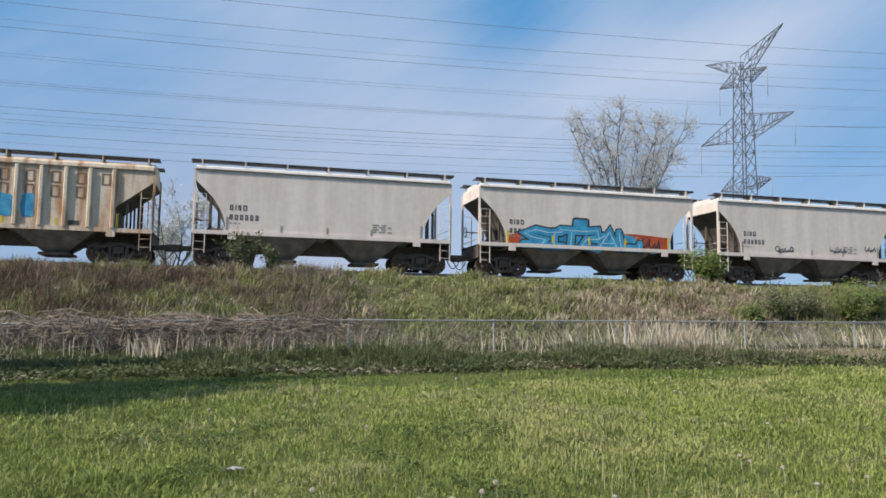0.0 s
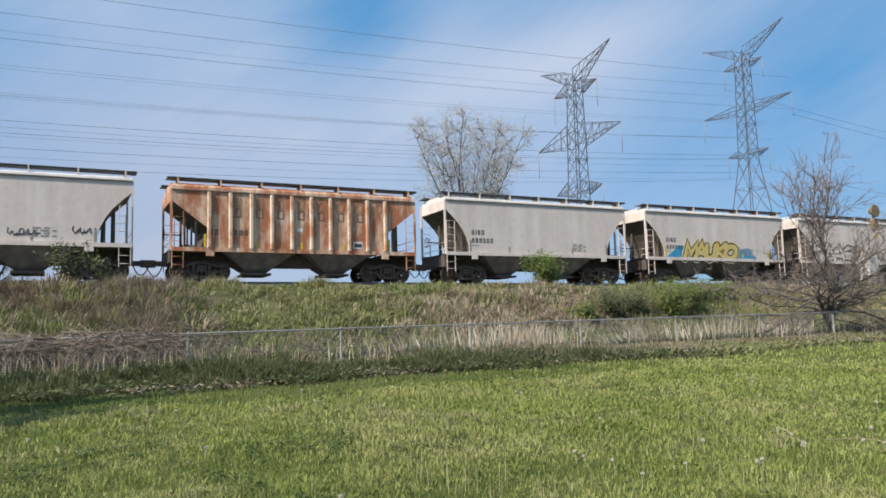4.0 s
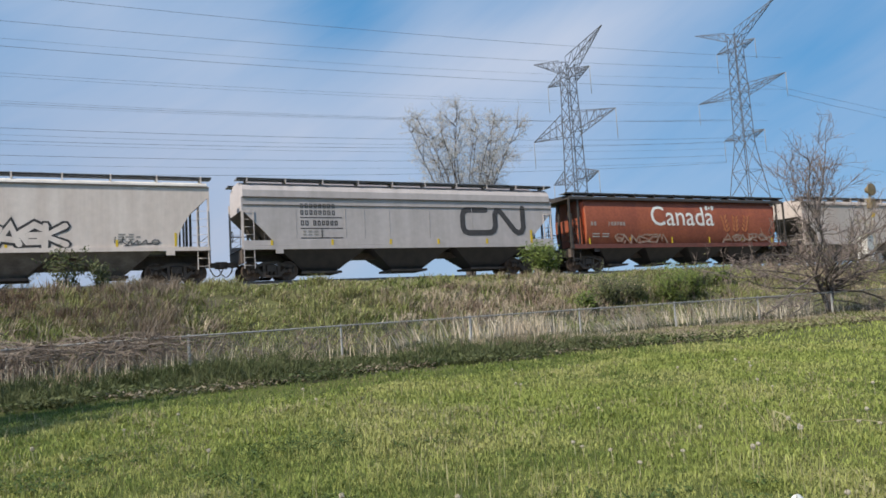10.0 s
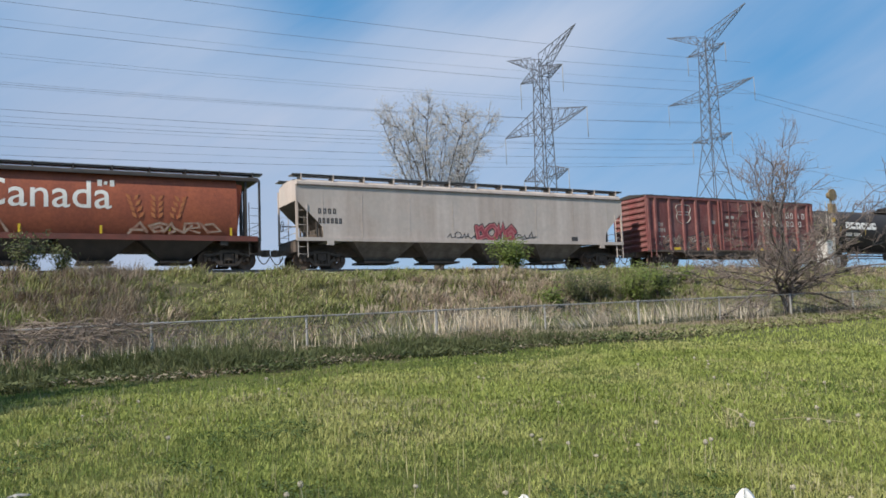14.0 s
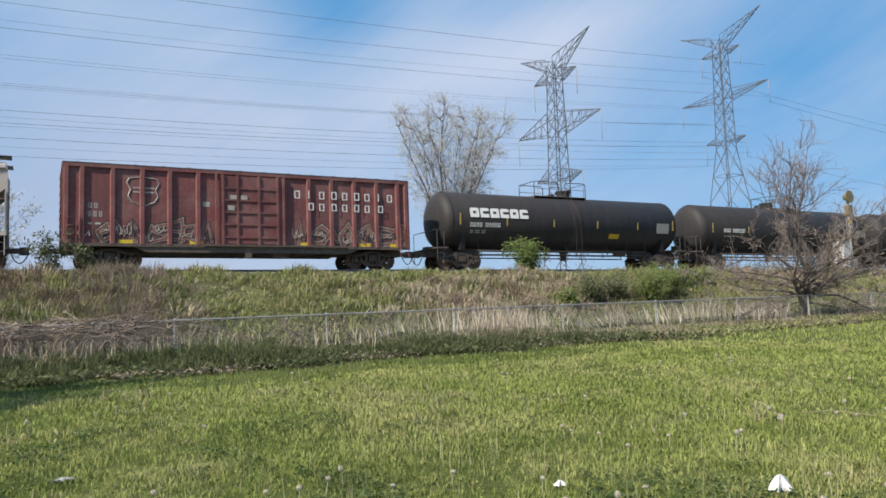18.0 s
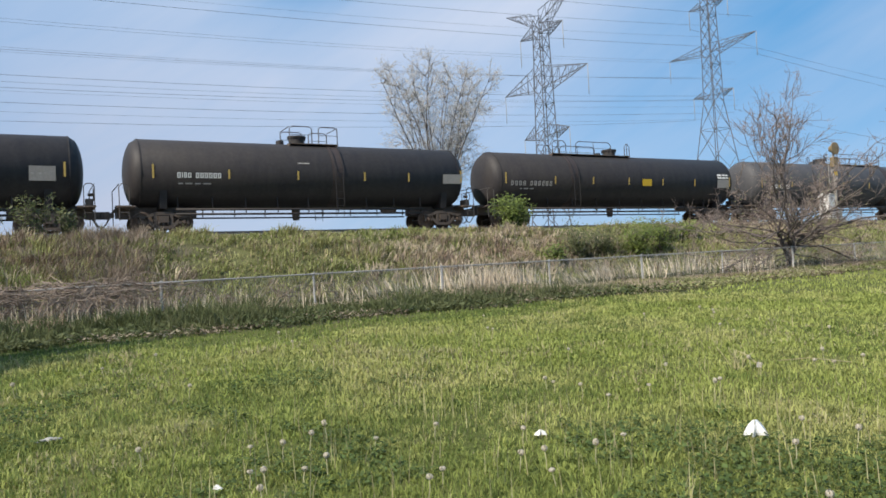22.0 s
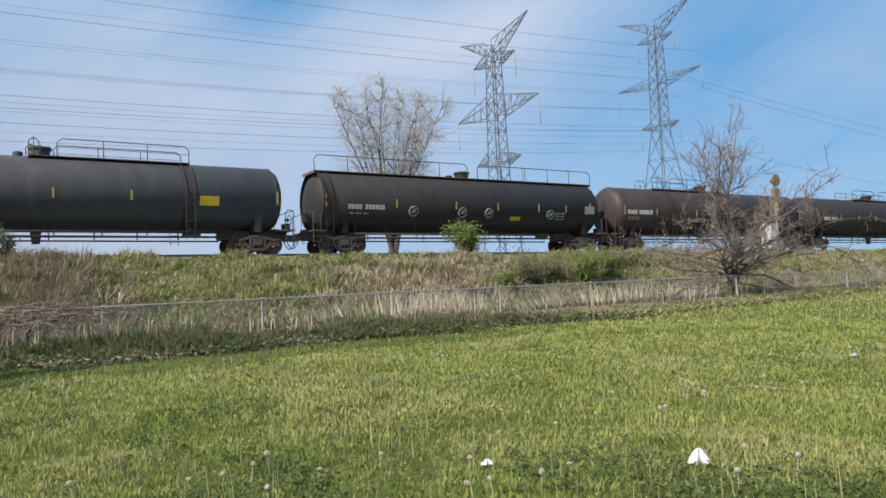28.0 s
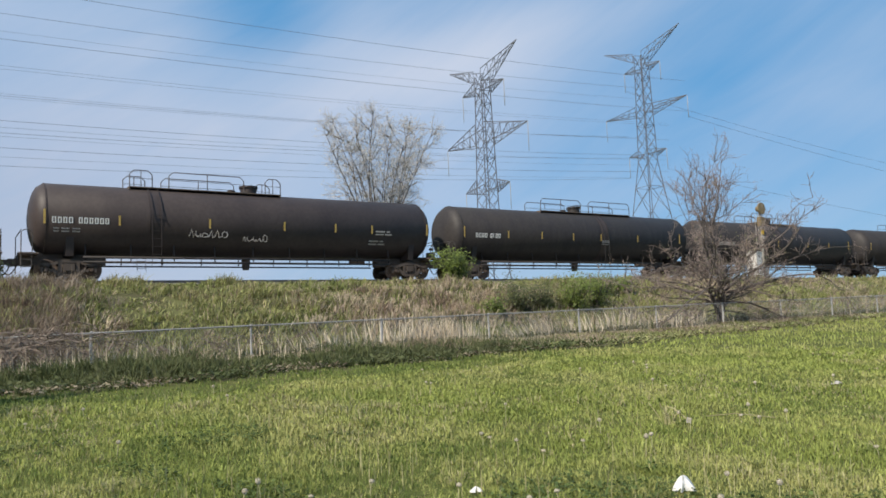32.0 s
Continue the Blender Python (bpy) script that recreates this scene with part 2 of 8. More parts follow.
M_WHEEL = material("brown wheel steel", (0.17, 0.115, 0.083), 0.75, 0.1, second=(0.06, 0.045, 0.037), scale=7, amount=0.8)
M_YELLOW = material("yellow reflector tape", (0.72, 0.50, 0.03), 0.5, fine_amount=0.2, bump=0)
M_TAPE_DULL = material("grimy reflective tape", (0.57, 0.40, 0.095), 0.6, second=(0.38, 0.25, 0.085), scale=6, amount=0.8, fine_amount=0.2, bump=0)
M_LABEL_YELLOW = material("yellow placard", (0.62, 0.40, 0.025), 0.5, fine_amount=0.15, bump=0)
M_WHITE = material("white lettering paint", (0.78, 0.77, 0.74), 0.6, second=(0.6, 0.58, 0.54), scale=4, amount=0.4, fine_amount=0.15, bump=0)
M_DULL_WHITE = material("faded white stencil", (0.45, 0.43, 0.40), 0.65, second=(0.25, 0.22, 0.2), scale=6, amount=0.6, fine_amount=0.2, bump=0)
M_INK = material("black lettering paint", (0.05, 0.045, 0.045), 0.6, second=(0.11, 0.1, 0.1), scale=5, amount=0.5, bump=0)
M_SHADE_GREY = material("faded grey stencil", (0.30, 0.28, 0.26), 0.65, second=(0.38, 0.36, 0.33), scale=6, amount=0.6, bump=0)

# ---- building helpers ----


class Shape:
    """Collects faces for one mesh."""

    def __init__(self):
        self.v, self.f, self.s = [], [], []

    def add(self, verts, faces, smooth=False):
        k = len(self.v)
        self.v += [tuple(p) for p in verts]
        self.f += [tuple(i + k for i in f) for f in faces]
        self.s += [smooth] * len(faces)
        return self

    def box(self, x0, x1, y0, y1, z0, z1):
        v = [(x, y, z) for x in (x0, x1) for y in (y0, y1) for z in (z0, z1)]
        return self.add(v, [(0, 1, 3, 2), (4, 6, 7, 5), (0, 4, 5, 1), (2, 3, 7, 6), (0, 2, 6, 4), (1, 5, 7, 3)])

    def tube(self, a, b, r, n=6, r2=None, caps=True):
        a, b = Vector(a), Vector(b)
        d = (b - a).normalized()
        u = d.orthogonal().normalized()
        w = d.cross(u)
        r2 = r if r2 is None else r2
        v = []
        for p, rr in ((a, r), (b, r2)):
            for i in range(n):
                t = math.tau * i / n
                v.append(p + (u * math.cos(t) + w * math.sin(t)) * rr)
        f = [(i, (i + 1) % n, n + (i + 1) % n, n + i) for i in range(n)]
        self.add(v, f, n > 4)
        if caps:
            k = len(self.v) - 2 * n
            self.f += [tuple(range(k + n - 1, k - 1, -1)), tuple(range(k + n, k + 2 * n))]
            self.s += [False, False]
        return self

    def line(self, points, r, n=5):
        """One bent tube through the points."""
        pts = [Vector(p) for p in points]
        u, v = None, []
        for i, p in enumerate(pts):
            d = (pts[min(i + 1, len(pts) - 1)] - pts[max(i - 1, 0)]).normalized()
            u = (u - d * u.dot(d)).normalized() if u is not None and (u - d * u.dot(d)).length > 0.1 else d.orthogonal().normalized()
            w = d.cross(u)
            v += [p + (u * math.cos(math.tau * k / n) + w * math.sin(math.tau * k / n)) * r for k in range(n)]
        m = len(pts)
        f = [(i * n + k, i * n + (k + 1) % n, (i + 1) * n + (k + 1) % n, (i + 1) * n + k) for i in range(m - 1) for k in range(n)]
        self.add(v, f, n > 4)
        return self.add([v[k] for k in range(n)] + [v[(m - 1) * n + k] for k in range(n)], [tuple(range(n - 1, -1, -1)), tuple(range(n, 2 * n))])

    def prism(self, outline, axis, lo, hi):
        """outline: points in the two other axes, in order; closed between lo and hi on the axis."""
        n = len(outline)

        def at(p, w):
            return {"x": (w, p[0], p[1]), "y": (p[0], w, p[1]), "z": (p[0], p[1], w)}[axis]

        v = [at(p, lo) for p in outline] + [at(p, hi) for p in outline]
        f = [(i, (i + 1) % n, n + (i + 1) % n, n + i) for i in range(n)] + [tuple(range(n - 1, -1, -1)), tuple(range(n, 2 * n))]
        return self.add(v, f)

    def lathe(self, profile, n=40, axis="x", cy=0.0, cz=0.0):
        """profile: (along, radius) pairs, turned round the x axis at (cy, cz)."""
        v = [(x, cy + r * math.cos(math.tau * i / n), cz + r * math.sin(math.tau * i / n)) for x, r in profile for i in range(n)]
        f = [(k * n + i, k * n + (i + 1) % n, (k + 1) * n + (i + 1) % n, (k + 1) * n + i) for k in range(len(profile) - 1) for i in range(n)]
        if axis == "y":
            v = [(y, x, z) for x, y, z in v]
        elif axis == "z":
            v = [(y, z, x) for x, y, z in v]
        return self.add(v, f, True)

    def mesh(self, name, mat):
        m = bpy.data.meshes.new(name)
        m.from_pydata(self.v, [], self.f)
        m.polygons.foreach_set("use_smooth", self.s)
        m.materials.append(mat)
        bm = bmesh.new()
        bm.from_mesh(m)
        bmesh.ops.recalc_face_normals(bm, faces=bm.faces)
        for e in bm.edges:
            if len(e.link_faces) == 2 and e.calc_face_angle(0) > 0.7:
                e.smooth = False
        bm.to_mesh(m)
        bm.free()
        return m


def part(name, shape, mat, parent, label="", at=None):
    """One mesh object under a thing or part."""
    data = shape if isinstance(shape, bpy.types.Mesh) else shape.mesh(name, mat)
    ob = new(name, data)
    ob.parent = parent
    if at is not None:
        ob.matrix_basis = at
    return tagged(ob, label)


def thing(name, label, category, m=None, group="", kind=""):
    ob = new(name)
    ob.empty_display_size = 0.3
    if m is not None:
        ob.matrix_world = m
    return tagged(ob, label, category, group, kind)


def solid(name, shape, mat, label, category="", group="", kind="", m=None):
    """A top-level thing of one mesh."""
    ob = new(name, shape.mesh(name, mat))
    if m is not None:
        ob.matrix_world = m
    return tagged(ob, label, category, group, kind)


def quick_mesh(name, verts, faces, mat, smooth=False):
    m = bpy.data.meshes.new(name)
    m.from_pydata(verts, [], faces)
    if smooth:
        m.polygons.foreach_set("use_smooth", [True] * len(m.polygons))
    m.materials.append(mat)
    return m


def ease(t):
    t = min(max(t, 0.0), 1.0)
    return t * t * (3 - 2 * t)


RAIL_Z, TRACK_Y, BED_Z = 4.17, 37.55, 3.72


def ground_z(x, y):
    """The lawn rises gently to the fence; behind it the railway bank with its flat top."""
    xs, ys = min(max(x, -45.0), 70.0), min(max(y, -12.0), 20.5)
    low = 0.053 * (ys - 5) + 0.010 * (xs - 5)
    if y < 20:
        return low
    foot = low - 0.35 * ease((y - 22.5) / 2.0)
    up = foot + (BED_Z - foot) * ease((y - 23.6) / 9.6) ** 0.9
    if y <= 41:
        return up
    return BED_Z + (0.6 - BED_Z) * ease((y - 41) / 9)


def wobble(x, y, s=0.4):
    return noise.noise(Vector((x * s, y * s, 0.0)))

# ---- ground, bank and track ----
M_GROUND = material("lawn and bank soil", (0.15, 0.155, 0.065), 0.95, second=(0.105, 0.115, 0.045), scale=0.5, amount=0.8, fine=14, fine_amount=0.5, bump=0.5,
                    third=(0.10, 0.095, 0.052), third_scale=0.25, spec=0.1)
M_LAWN_SOIL = material("green thatch under the lawn", (0.125, 0.14, 0.042), 0.95, second=(0.085, 0.105, 0.03), scale=0.5, amount=0.8, fine=14, fine_amount=0.5, bump=0.5, third=(0.15, 0.15, 0.055), third_scale=0.25, spec=0.1)
M_BALLAST = material("grey crushed stone", (0.40, 0.385, 0.37), 0.9, second=(0.24, 0.225, 0.21), scale=9, amount=0.9, fine=40, fine_amount=0.6, bump=0.8)
M_TIE = material("weathered creosoted timber", (0.10, 0.08, 0.065), 0.9, second=(0.05, 0.04, 0.035), scale=3, stretch=(1, 0.2, 1), amount=0.8)
M_GALV = material("dull galvanised steel", (0.31, 0.31, 0.305), 0.75, 0.0, second=(0.23, 0.225, 0.215), scale=3, amount=0.7, fine_amount=0.2, bump=0.02)

M_POST = material("pale galvanised post", (0.46, 0.46, 0.45), 0.7, 0.0, second=(0.36, 0.35, 0.34), scale=3, amount=0.7, fine_amount=0.2, bump=0.02)


def build_ground():
    xs = [-2600, -1500, -800, -400, -220, -130, -90, -65] + [-48 + 1.6 * i for i in range(92)] + [103, 120, 145, 180, 240, 400, 800, 1500, 2600]
    ys = [-2600, -1200, -500, -200, -90, -45, -25] + [-14 + 1.4 * i for i in range(20)] + [13.5 + 0.7 * i for i in range(57)] + [55, 60, 70, 90, 140, 250, 500, 1200, 2600]
    v = [(x, y, ground_z(x, y) + ((0.05 if y > 22 else 0.015) * wobble(x, y) - 0.02) * (1 if abs(x) < 100 and -14 < y < 34 else 0)) for y in ys for x in xs]
    n = len(xs)
    f = [(j * n + i, j * n + i + 1, (j + 1) * n + i + 1, (j + 1) * n + i) for j in range(len(ys) - 1) for i in range(n - 1)]
    m = quick_mesh("ground", v, f, M_GROUND, True)
    m.materials.append(M_LAWN_SOIL)
    for p in m.polygons:
        p.material_index = 0 if 16.6 < p.center.y < 34 else 1
    tagged(new("ground", m), "mown green lawn rising to a grassy railway bank", "ground", kind="structure")


build_ground()

bed = Shape()
bed.prism([(TRACK_Y - 3.1, BED_Z - 0.05), (TRACK_Y - 1.75, RAIL_Z - 0.2), (TRACK_Y + 1.75, RAIL_Z - 0.2), (TRACK_Y + 3.1, BED_Z - 0.05)], "x", -260, 420)
tagged(new("track_bed", bed.mesh("track_bed", M_BALLAST)), "grey crushed stone ballast under the railway track", "ballast", kind="structure")
track = thing("railway_track", "steel railway track on weathered timber sleepers", "railway track", kind="structure")
RAIL_OUT = [(-0.07, 0), (0.07, 0), (0.07, 0.015), (0.012, 0.035), (0.012, 0.125), (0.036, 0.135), (0.036, 0.172), (-0.036, 0.172), (-0.036, 0.135), (-0.012, 0.125), (-0.012, 0.035), (-0.07, 0.015)]
for s in (-1, 1):
    rail = Shape().prism([(TRACK_Y + s * 0.752 + a, RAIL_Z - 0.172 + b) for a, b in RAIL_OUT], "x", -260, 420)
    part("rail", rail, M_STEEL, track)
tie_mesh = Shape().box(-0.11, 0.11, -1.3, 1.3, -0.17, 0).mesh("sleeper", M_TIE)
for i in range(150):
    part("sleeper", tie_mesh, M_TIE, track, at=pose(-22 + 0.56 * i, TRACK_Y, RAIL_Z - 0.172 + 0.004 * random.random(), 0, 0, random.uniform(-1, 1)))


# ---- chain-link fence ----
FENCE_Y, FENCE_STEP = 21.5, 4.23


def fence_top(x):
    return ground_z(x, FENCE_Y) + 0.93 - 0.25 * ease((2 - x) / 14)


def build_fence():
    fence = thing("chain_link_fence", "galvanised chain-link fence with a top rail, overgrown by weeds", "fence", kind="structure")
    xs = [7.38 + FENCE_STEP * i for i in range(-7, 13)]
    for i, x in enumerate(xs):
        r = 0.032 if i % 2 else 0.042
        p = Shape().tube((x, FENCE_Y + 0.03, ground_z(x, FENCE_Y) - 0.2), (x + random.uniform(-0.02, 0.02), FENCE_Y + 0.03, fence_top(x) + 0.02), r, 10)
        post = part("post", p, M_POST, fence)
        part("cap", Shape().lathe([(0, r + 0.006), (0.03, r + 0.004), (0.05, r * 0.5), (0.055, 0.001)], 10, "z"), M_GALV, post,
             at=Matrix.Translation((x, FENCE_Y + 0.03, fence_top(x) + 0.0)))
    for a, b in zip(xs, xs[1:]):
        mid = (a + b) / 2
        t = Shape().line([(a, FENCE_Y, fence_top(a)), (mid, FENCE_Y, fence_top(mid) - 0.004), (b, FENCE_Y, fence_top(b))], 0.021, 8)
        part("top_rail", t, M_GALV, fence)
        # the woven wire: two families of slanting wires
        w = Shape()
        step, k = 0.085, 0
        x = a
        while x < b:
            for s in (-1, 1):
                h = 0.86
                x0, x1 = x, x + s * h * 0.62
                x1c = min(max(x1, a), b)
                f = (x1c - x0) / (x1 - x0)
                z0 = ground_z(x0, FENCE_Y) + 0.02
                w.tube((x0, FENCE_Y - 0.03, fence_top(x0)), (x1c, FENCE_Y - 0.03, fence_top(x0) + (z0 - fence_top(x0)) * f), 0.0036, 3, caps=False)
            x += step
        part("woven_wire", w, M_GALV, fence)


build_fence()


# ---- transmission towers and their conductors ----
M_TOWER = material("galvanised tower steel", (0.125, 0.14, 0.17), 0.7, 0.0, second=(0.09, 0.10, 0.12), scale=0.6, amount=0.7, fine_amount=0.2, bump=0)
M_WIRE = material("weathered aluminium conductor", (0.155, 0.175, 0.215), 0.6, 0.3, fine_amount=0.1, bump=0)
M_GLASS_GREY = material("grey porcelain insulator", (0.33, 0.34, 0.36), 0.35, fine_amount=0.1, bump=0)


def lattice(shape, levels, r):
    """levels: (z, half width) from the ground up; four legs, rings and crossed bracing."""
    c = [(-1, -1), (1, -1), (1, 1), (-1, 1)]
    for k, ((z0, w0), (z1, w1)) in enumerate(zip(levels, levels[1:])):
        for i, (a, b) in enumerate(c):
            e, f = c[(i + 1) % 4]
            shape.tube((a * w0, b * w0, z0), (a * w1, b * w1, z1), r * 0.8, 4)
            shape.tube((a * w0, b * w0, z0), (e * w1, f * w1, z1), r * 0.55, 3)
            shape.tube((e * w0, f * w0, z0), (a * w1, b * w1, z1), r * 0.55, 3)
            if k % 4 == 3:
                shape.tube((a * w1, b * w1, z1), (e * w1, f * w1, z1), r * 0.6, 3)


def crossarm(z, half, width, drop, rise):
    """A pointed arm to both sides along y: lower chord level at z + rise at the tips, upper chord tied to the body."""
    out = []
    for s in (-1, 1):
        a = Shape()
        tip = (0, s * half, z + rise)
        for x in (-1, 1):
            a.tube((x * width, s * width, z), tip, 0.05, 4)
            a.tube((x * width, s * width, z + drop), tip, 0.05, 4)
            n = 5
            lo = [Vector((x * width, s * width, z)).lerp(Vector(tip), k / n) for k in range(n + 1)]
            hi = [Vector((x * width, s * width, z + drop)).lerp(Vector(tip), k / n) for k in range(n + 1)]
            for k in range(n):
                a.tube(hi[k], lo[k], 0.035, 3)
                a.tube(lo[k], hi[k + 1], 0.035, 3)
        n = 5
        for k in range(n):
            p = Vector((-width, s * width, z)).lerp(Vector(tip), k / n)
            q = Vector((width, s * width, z)).lerp(Vector(tip), (k + 1) / n)
            a.tube(p, q, 0.04, 3)
        out.append(a)
    return out


def tower(x, y, levels, arms, label):
    z0 = ground_z(x, y)
    t = thing("transmission_tower", label, "tower", pose(x, y, z0), "transmission towers")
    body = Shape()
    lattice(body, levels, 0.075)
    part("lattice_mast", body, M_TOWER, t)
    for z, half, width, drop, rise, string in arms:
        for s, a in zip((-1, 1), crossarm(z - z0, half, width, drop, rise)):
            arm = part("crossarm", a, M_TOWER, t)
            if string:
                g = Shape()
                g.tube((0, s * half, z - z0 + rise), (0, s * half, z - z0 + rise - string), 0.035, 5)
                for k in range(9):
                    zz = z - z0 + rise - 0.25 - k * (string - 0.5) / 9
                    g.tube((0, s * half, zz), (0, s * half, zz - 0.08), 0.075, 8, 0.04)
                part("insulator_string", g, M_GLASS_GREY, arm)
    return t


def levels(z0, pts):
    out = []
    for (za, wa), (zb, wb) in zip(pts, pts[1:]):
        n = max(1, round((zb - za) / (2.2 * (wa + wb) / 2)))
        out += [(za - z0 + (zb - za) * k / n, wa + (wb - wa) * k / n) for k in range(n)]
    return out + [(pts[-1][0] - z0, pts[-1][1])]


tower(54.4, 72.9, levels(0.6, [(0.6, 2.2), (14.5, 0.92), (31.3, 0.62)]),
      [(30.4, 6.9, 0.74, 1.6, 3.2, 0), (29.2, 4.2, 0.75, 1.3, 0.6, 3.2), (22.8, 8.1, 0.82, 2.6, 1.0, 3.4), (17.0, 4.4, 0.92, 1.6, 0.6, 3.2)], "galvanised steel lattice pylon with pointed crossarms behind the railway")
tower(89.9, 79.3, levels(0.6, [(0.6, 4.2), (13.0, 2.4), (25.0, 1.0), (41.5, 0.72)]),
      [(40.6, 7.6, 0.86, 1.4, 3.5, 0), (39.2, 3.6, 0.88, 0.8, 0.5, 3.0), (32.2, 8.1, 0.98, 1.3, 1.0, 3.4), (25.8, 3.7, 1.1, 0.8, 0.5, 3.2)], "taller galvanised steel lattice pylon behind the railway")


def conductor(y, x0, z0, x1, z1, sag, r=0.035):
    """A wire from (x0, z0) to (x1, z1) at depth y, hanging by sag between them."""
    c = bpy.data.curves.new("overhead_wire", "CURVE")
    c.dimensions, c.bevel_depth, c.bevel_resolution = "3D", r, 1
    n = 24
    sp = c.splines.new("POLY")
    sp.points.add(n)
    for k in range(n + 1):
        t = k / n
        sp.points[k].co = (x0 + (x1 - x0) * t, y, z0 + (z1 - z0) * t - 4 * sag * t * (1 - t), 1)
    c.materials.append(M_WIRE)
    ob = new("overhead_wire", c)
    deps = bpy.context.evaluated_depsgraph_get()
    m = bpy.data.meshes.new_from_object(ob.evaluated_get(deps))
    bpy.data.objects.remove(ob)
    tagged(new("overhead_wire", m), "thin dark overhead power line across the sky", "power line", "overhead wires")


# height at the eastern pylon and depth; all hang by the same sag towards the west
WIRES = [(37.0, 71.5), (34.6, 79.0), (32.3, 71.2), (27.2, 79.0), (25.0, 75.6), (23.9, 83.0), (22.6, 75.6), (21.0, 83.0)]
for z, y in WIRES:
    z = (z - 1.6) * y / 75 + 1.6
    conductor(y, -140, z, 89.9, z, 4.5 * y / 75, 0.017)
# the thin companions and the far circuit between them
for z, y in ((33.0, 79.0), (29.9, 75.0), (29.6, 75.0), (27.4, 75.0), (27.0, 83.0), (24.4, 75.0), (23.6, 75.0), (21.8, 75.0)):
    z = (z - 1.6) * y / 75 + 1.6
    conductor(y, -140, z, 89.9, z, 4.5 * y / 75, 0.010)
for z, y in ((30.0, 71.2), (23.2, 75.6), (37.0, 82.9)):
    conductor(y, 89.9, z, 330, z - 3, 5.0, 0.018)

# ---- freight train ----
# distance that the train has run, to the west, by the second
RUN = [(0, -0.1), (4, 34.05), (8, 68.0), (12, 101.85), (16, 135.68), (20, 169.48), (24, 203.27), (28, 236.94), (32, 270.35)]
CARS, WHEELS = [], []
WHEEL_R, BASE = 0.457, 0.89


def truck_parts():
    b = Shape()
    b.box(-0.22, 0.22, -1.12, 1.12, 0.42, 0.72)
    b.box(-0.35, 0.35, -0.35, 0.35, 0.72, 0.84)
    for y in (-1.0, 1.0):
        for x in (-0.2, 0.0, 0.2):
            b.tube((x, y, 0.27), (x, y, 0.45), 0.075, 7)
    for x in (-0.42, 0.42):
        b.box(x - 0.05, x + 0.05, -0.85, 0.85, 0.36, 0.44)
    for x in (-0.40, 0.40):
        for y in (-0.75, 0.75):
            b.box(x - 0.06, x + 0.06, y - 0.09, y + 0.09, 0.3, 0.6)
    f = Shape()
    top = [(-1.16, 0.66), (-1.10, 0.72), (-0.70, 0.74), (-0.34, 0.90), (0.34, 0.90), (0.70, 0.74), (1.10, 0.72), (1.16, 0.66), (1.10, 0.58), (0.72, 0.60), (0.34, 0.76), (-0.34, 0.76), (-0.72, 0.60), (-1.10, 0.58)]
    low = [(-0.80, 0.56), (-0.66, 0.60), (-0.30, 0.26), (0.30, 0.26), (0.66, 0.60), (0.80, 0.56), (0.40, 0.14), (-0.40, 0.14)]
    f.prism(top, "y", -0.07, 0.07)
    f.prism(low, "y", -0.07, 0.07)
    for s in (-1, 1):
        f.prism([(s * 0.28, 0.2), (s * 0.42, 0.2), (s * 0.42, 0.8), (s * 0.28, 0.8)], "y", -0.08, 0.08)
        for e in (-1, 1):
            x = s * BASE + e * 0.17
            f.box(x - 0.05, x + 0.05, -0.07, 0.07, 0.36, 0.66)
    w = Shape()
    w.lathe([(-1.08, 0.001), (-1.08, 0.085), (-0.98, 0.095), (-0.90, 0.10), (-0.86, 0.075), (-0.8, 0.085), (0.8, 0.085), (0.86, 0.075), (0.90, 0.10), (0.98, 0.095), (1.08, 0.085), (1.08, 0.001)], 14, "y")
    for s in (-1, 1):
        w.lathe([(s * p, r) for p, r in ((0.83, 0.13), (0.82, 0.19), (0.775, 0.22), (0.775, 0.36), (0.80, 0.39), (0.815, WHEEL_R - 0.03), (0.81, WHEEL_R), (0.72, WHEEL_R + 0.004), (0.715, WHEEL_R + 0.026), (0.69, WHEEL_R + 0.026), (0.685, 0.39), (0.72, 0.36), (0.72, 0.2), (0.68, 0.13))], 32, "y")
        for k in range(3):
            a = math.tau * k / 3
            w.tube((0.05 * math.cos(a), s * 1.08, 0.05 * math.sin(a)), (0.05 * math.cos(a), s * 1.1, 0.05 * math.sin(a)), 0.016, 6)
    return b.mesh("truck", M_TRUCK), f.mesh("side_frame", M_TRUCK), w.mesh("wheelset", M_WHEEL)


TRUCK, FRAME_SIDE, WHEELSET = truck_parts()


def coupler_mesh():
    c = Shape()
    c.box(-0.1, 0.45, -0.13, 0.13, 0.74, 0.96)
    c.prism([(0.42, -0.12), (0.60, -0.2), (0.78, -0.19), (0.80, -0.08), (0.66, -0.03), (0.62, 0.03), (0.76, 0.10), (0.78, 0.18), (0.60, 0.21), (0.42, 0.12)], "z", 0.68, 1.0)
    return c.mesh("coupler", M_UNDER)


def hose_mesh():
    h = Shape()
    pts = [(0.1 + 0.72 * t, -0.33 + 0.1 * t, 0.72 - 0.42 * math.sin(math.pi * min(t * 1.08, 1)) ** 0.8) for t in [k / 9 for k in range(10)]]
    h.line(pts, 0.026, 6)
    return h.mesh("air_hose", M_UNDER)


COUPLER, HOSE = coupler_mesh(), hose_mesh()
TURN = pose(0, 0, 0, 0, 0, 180)


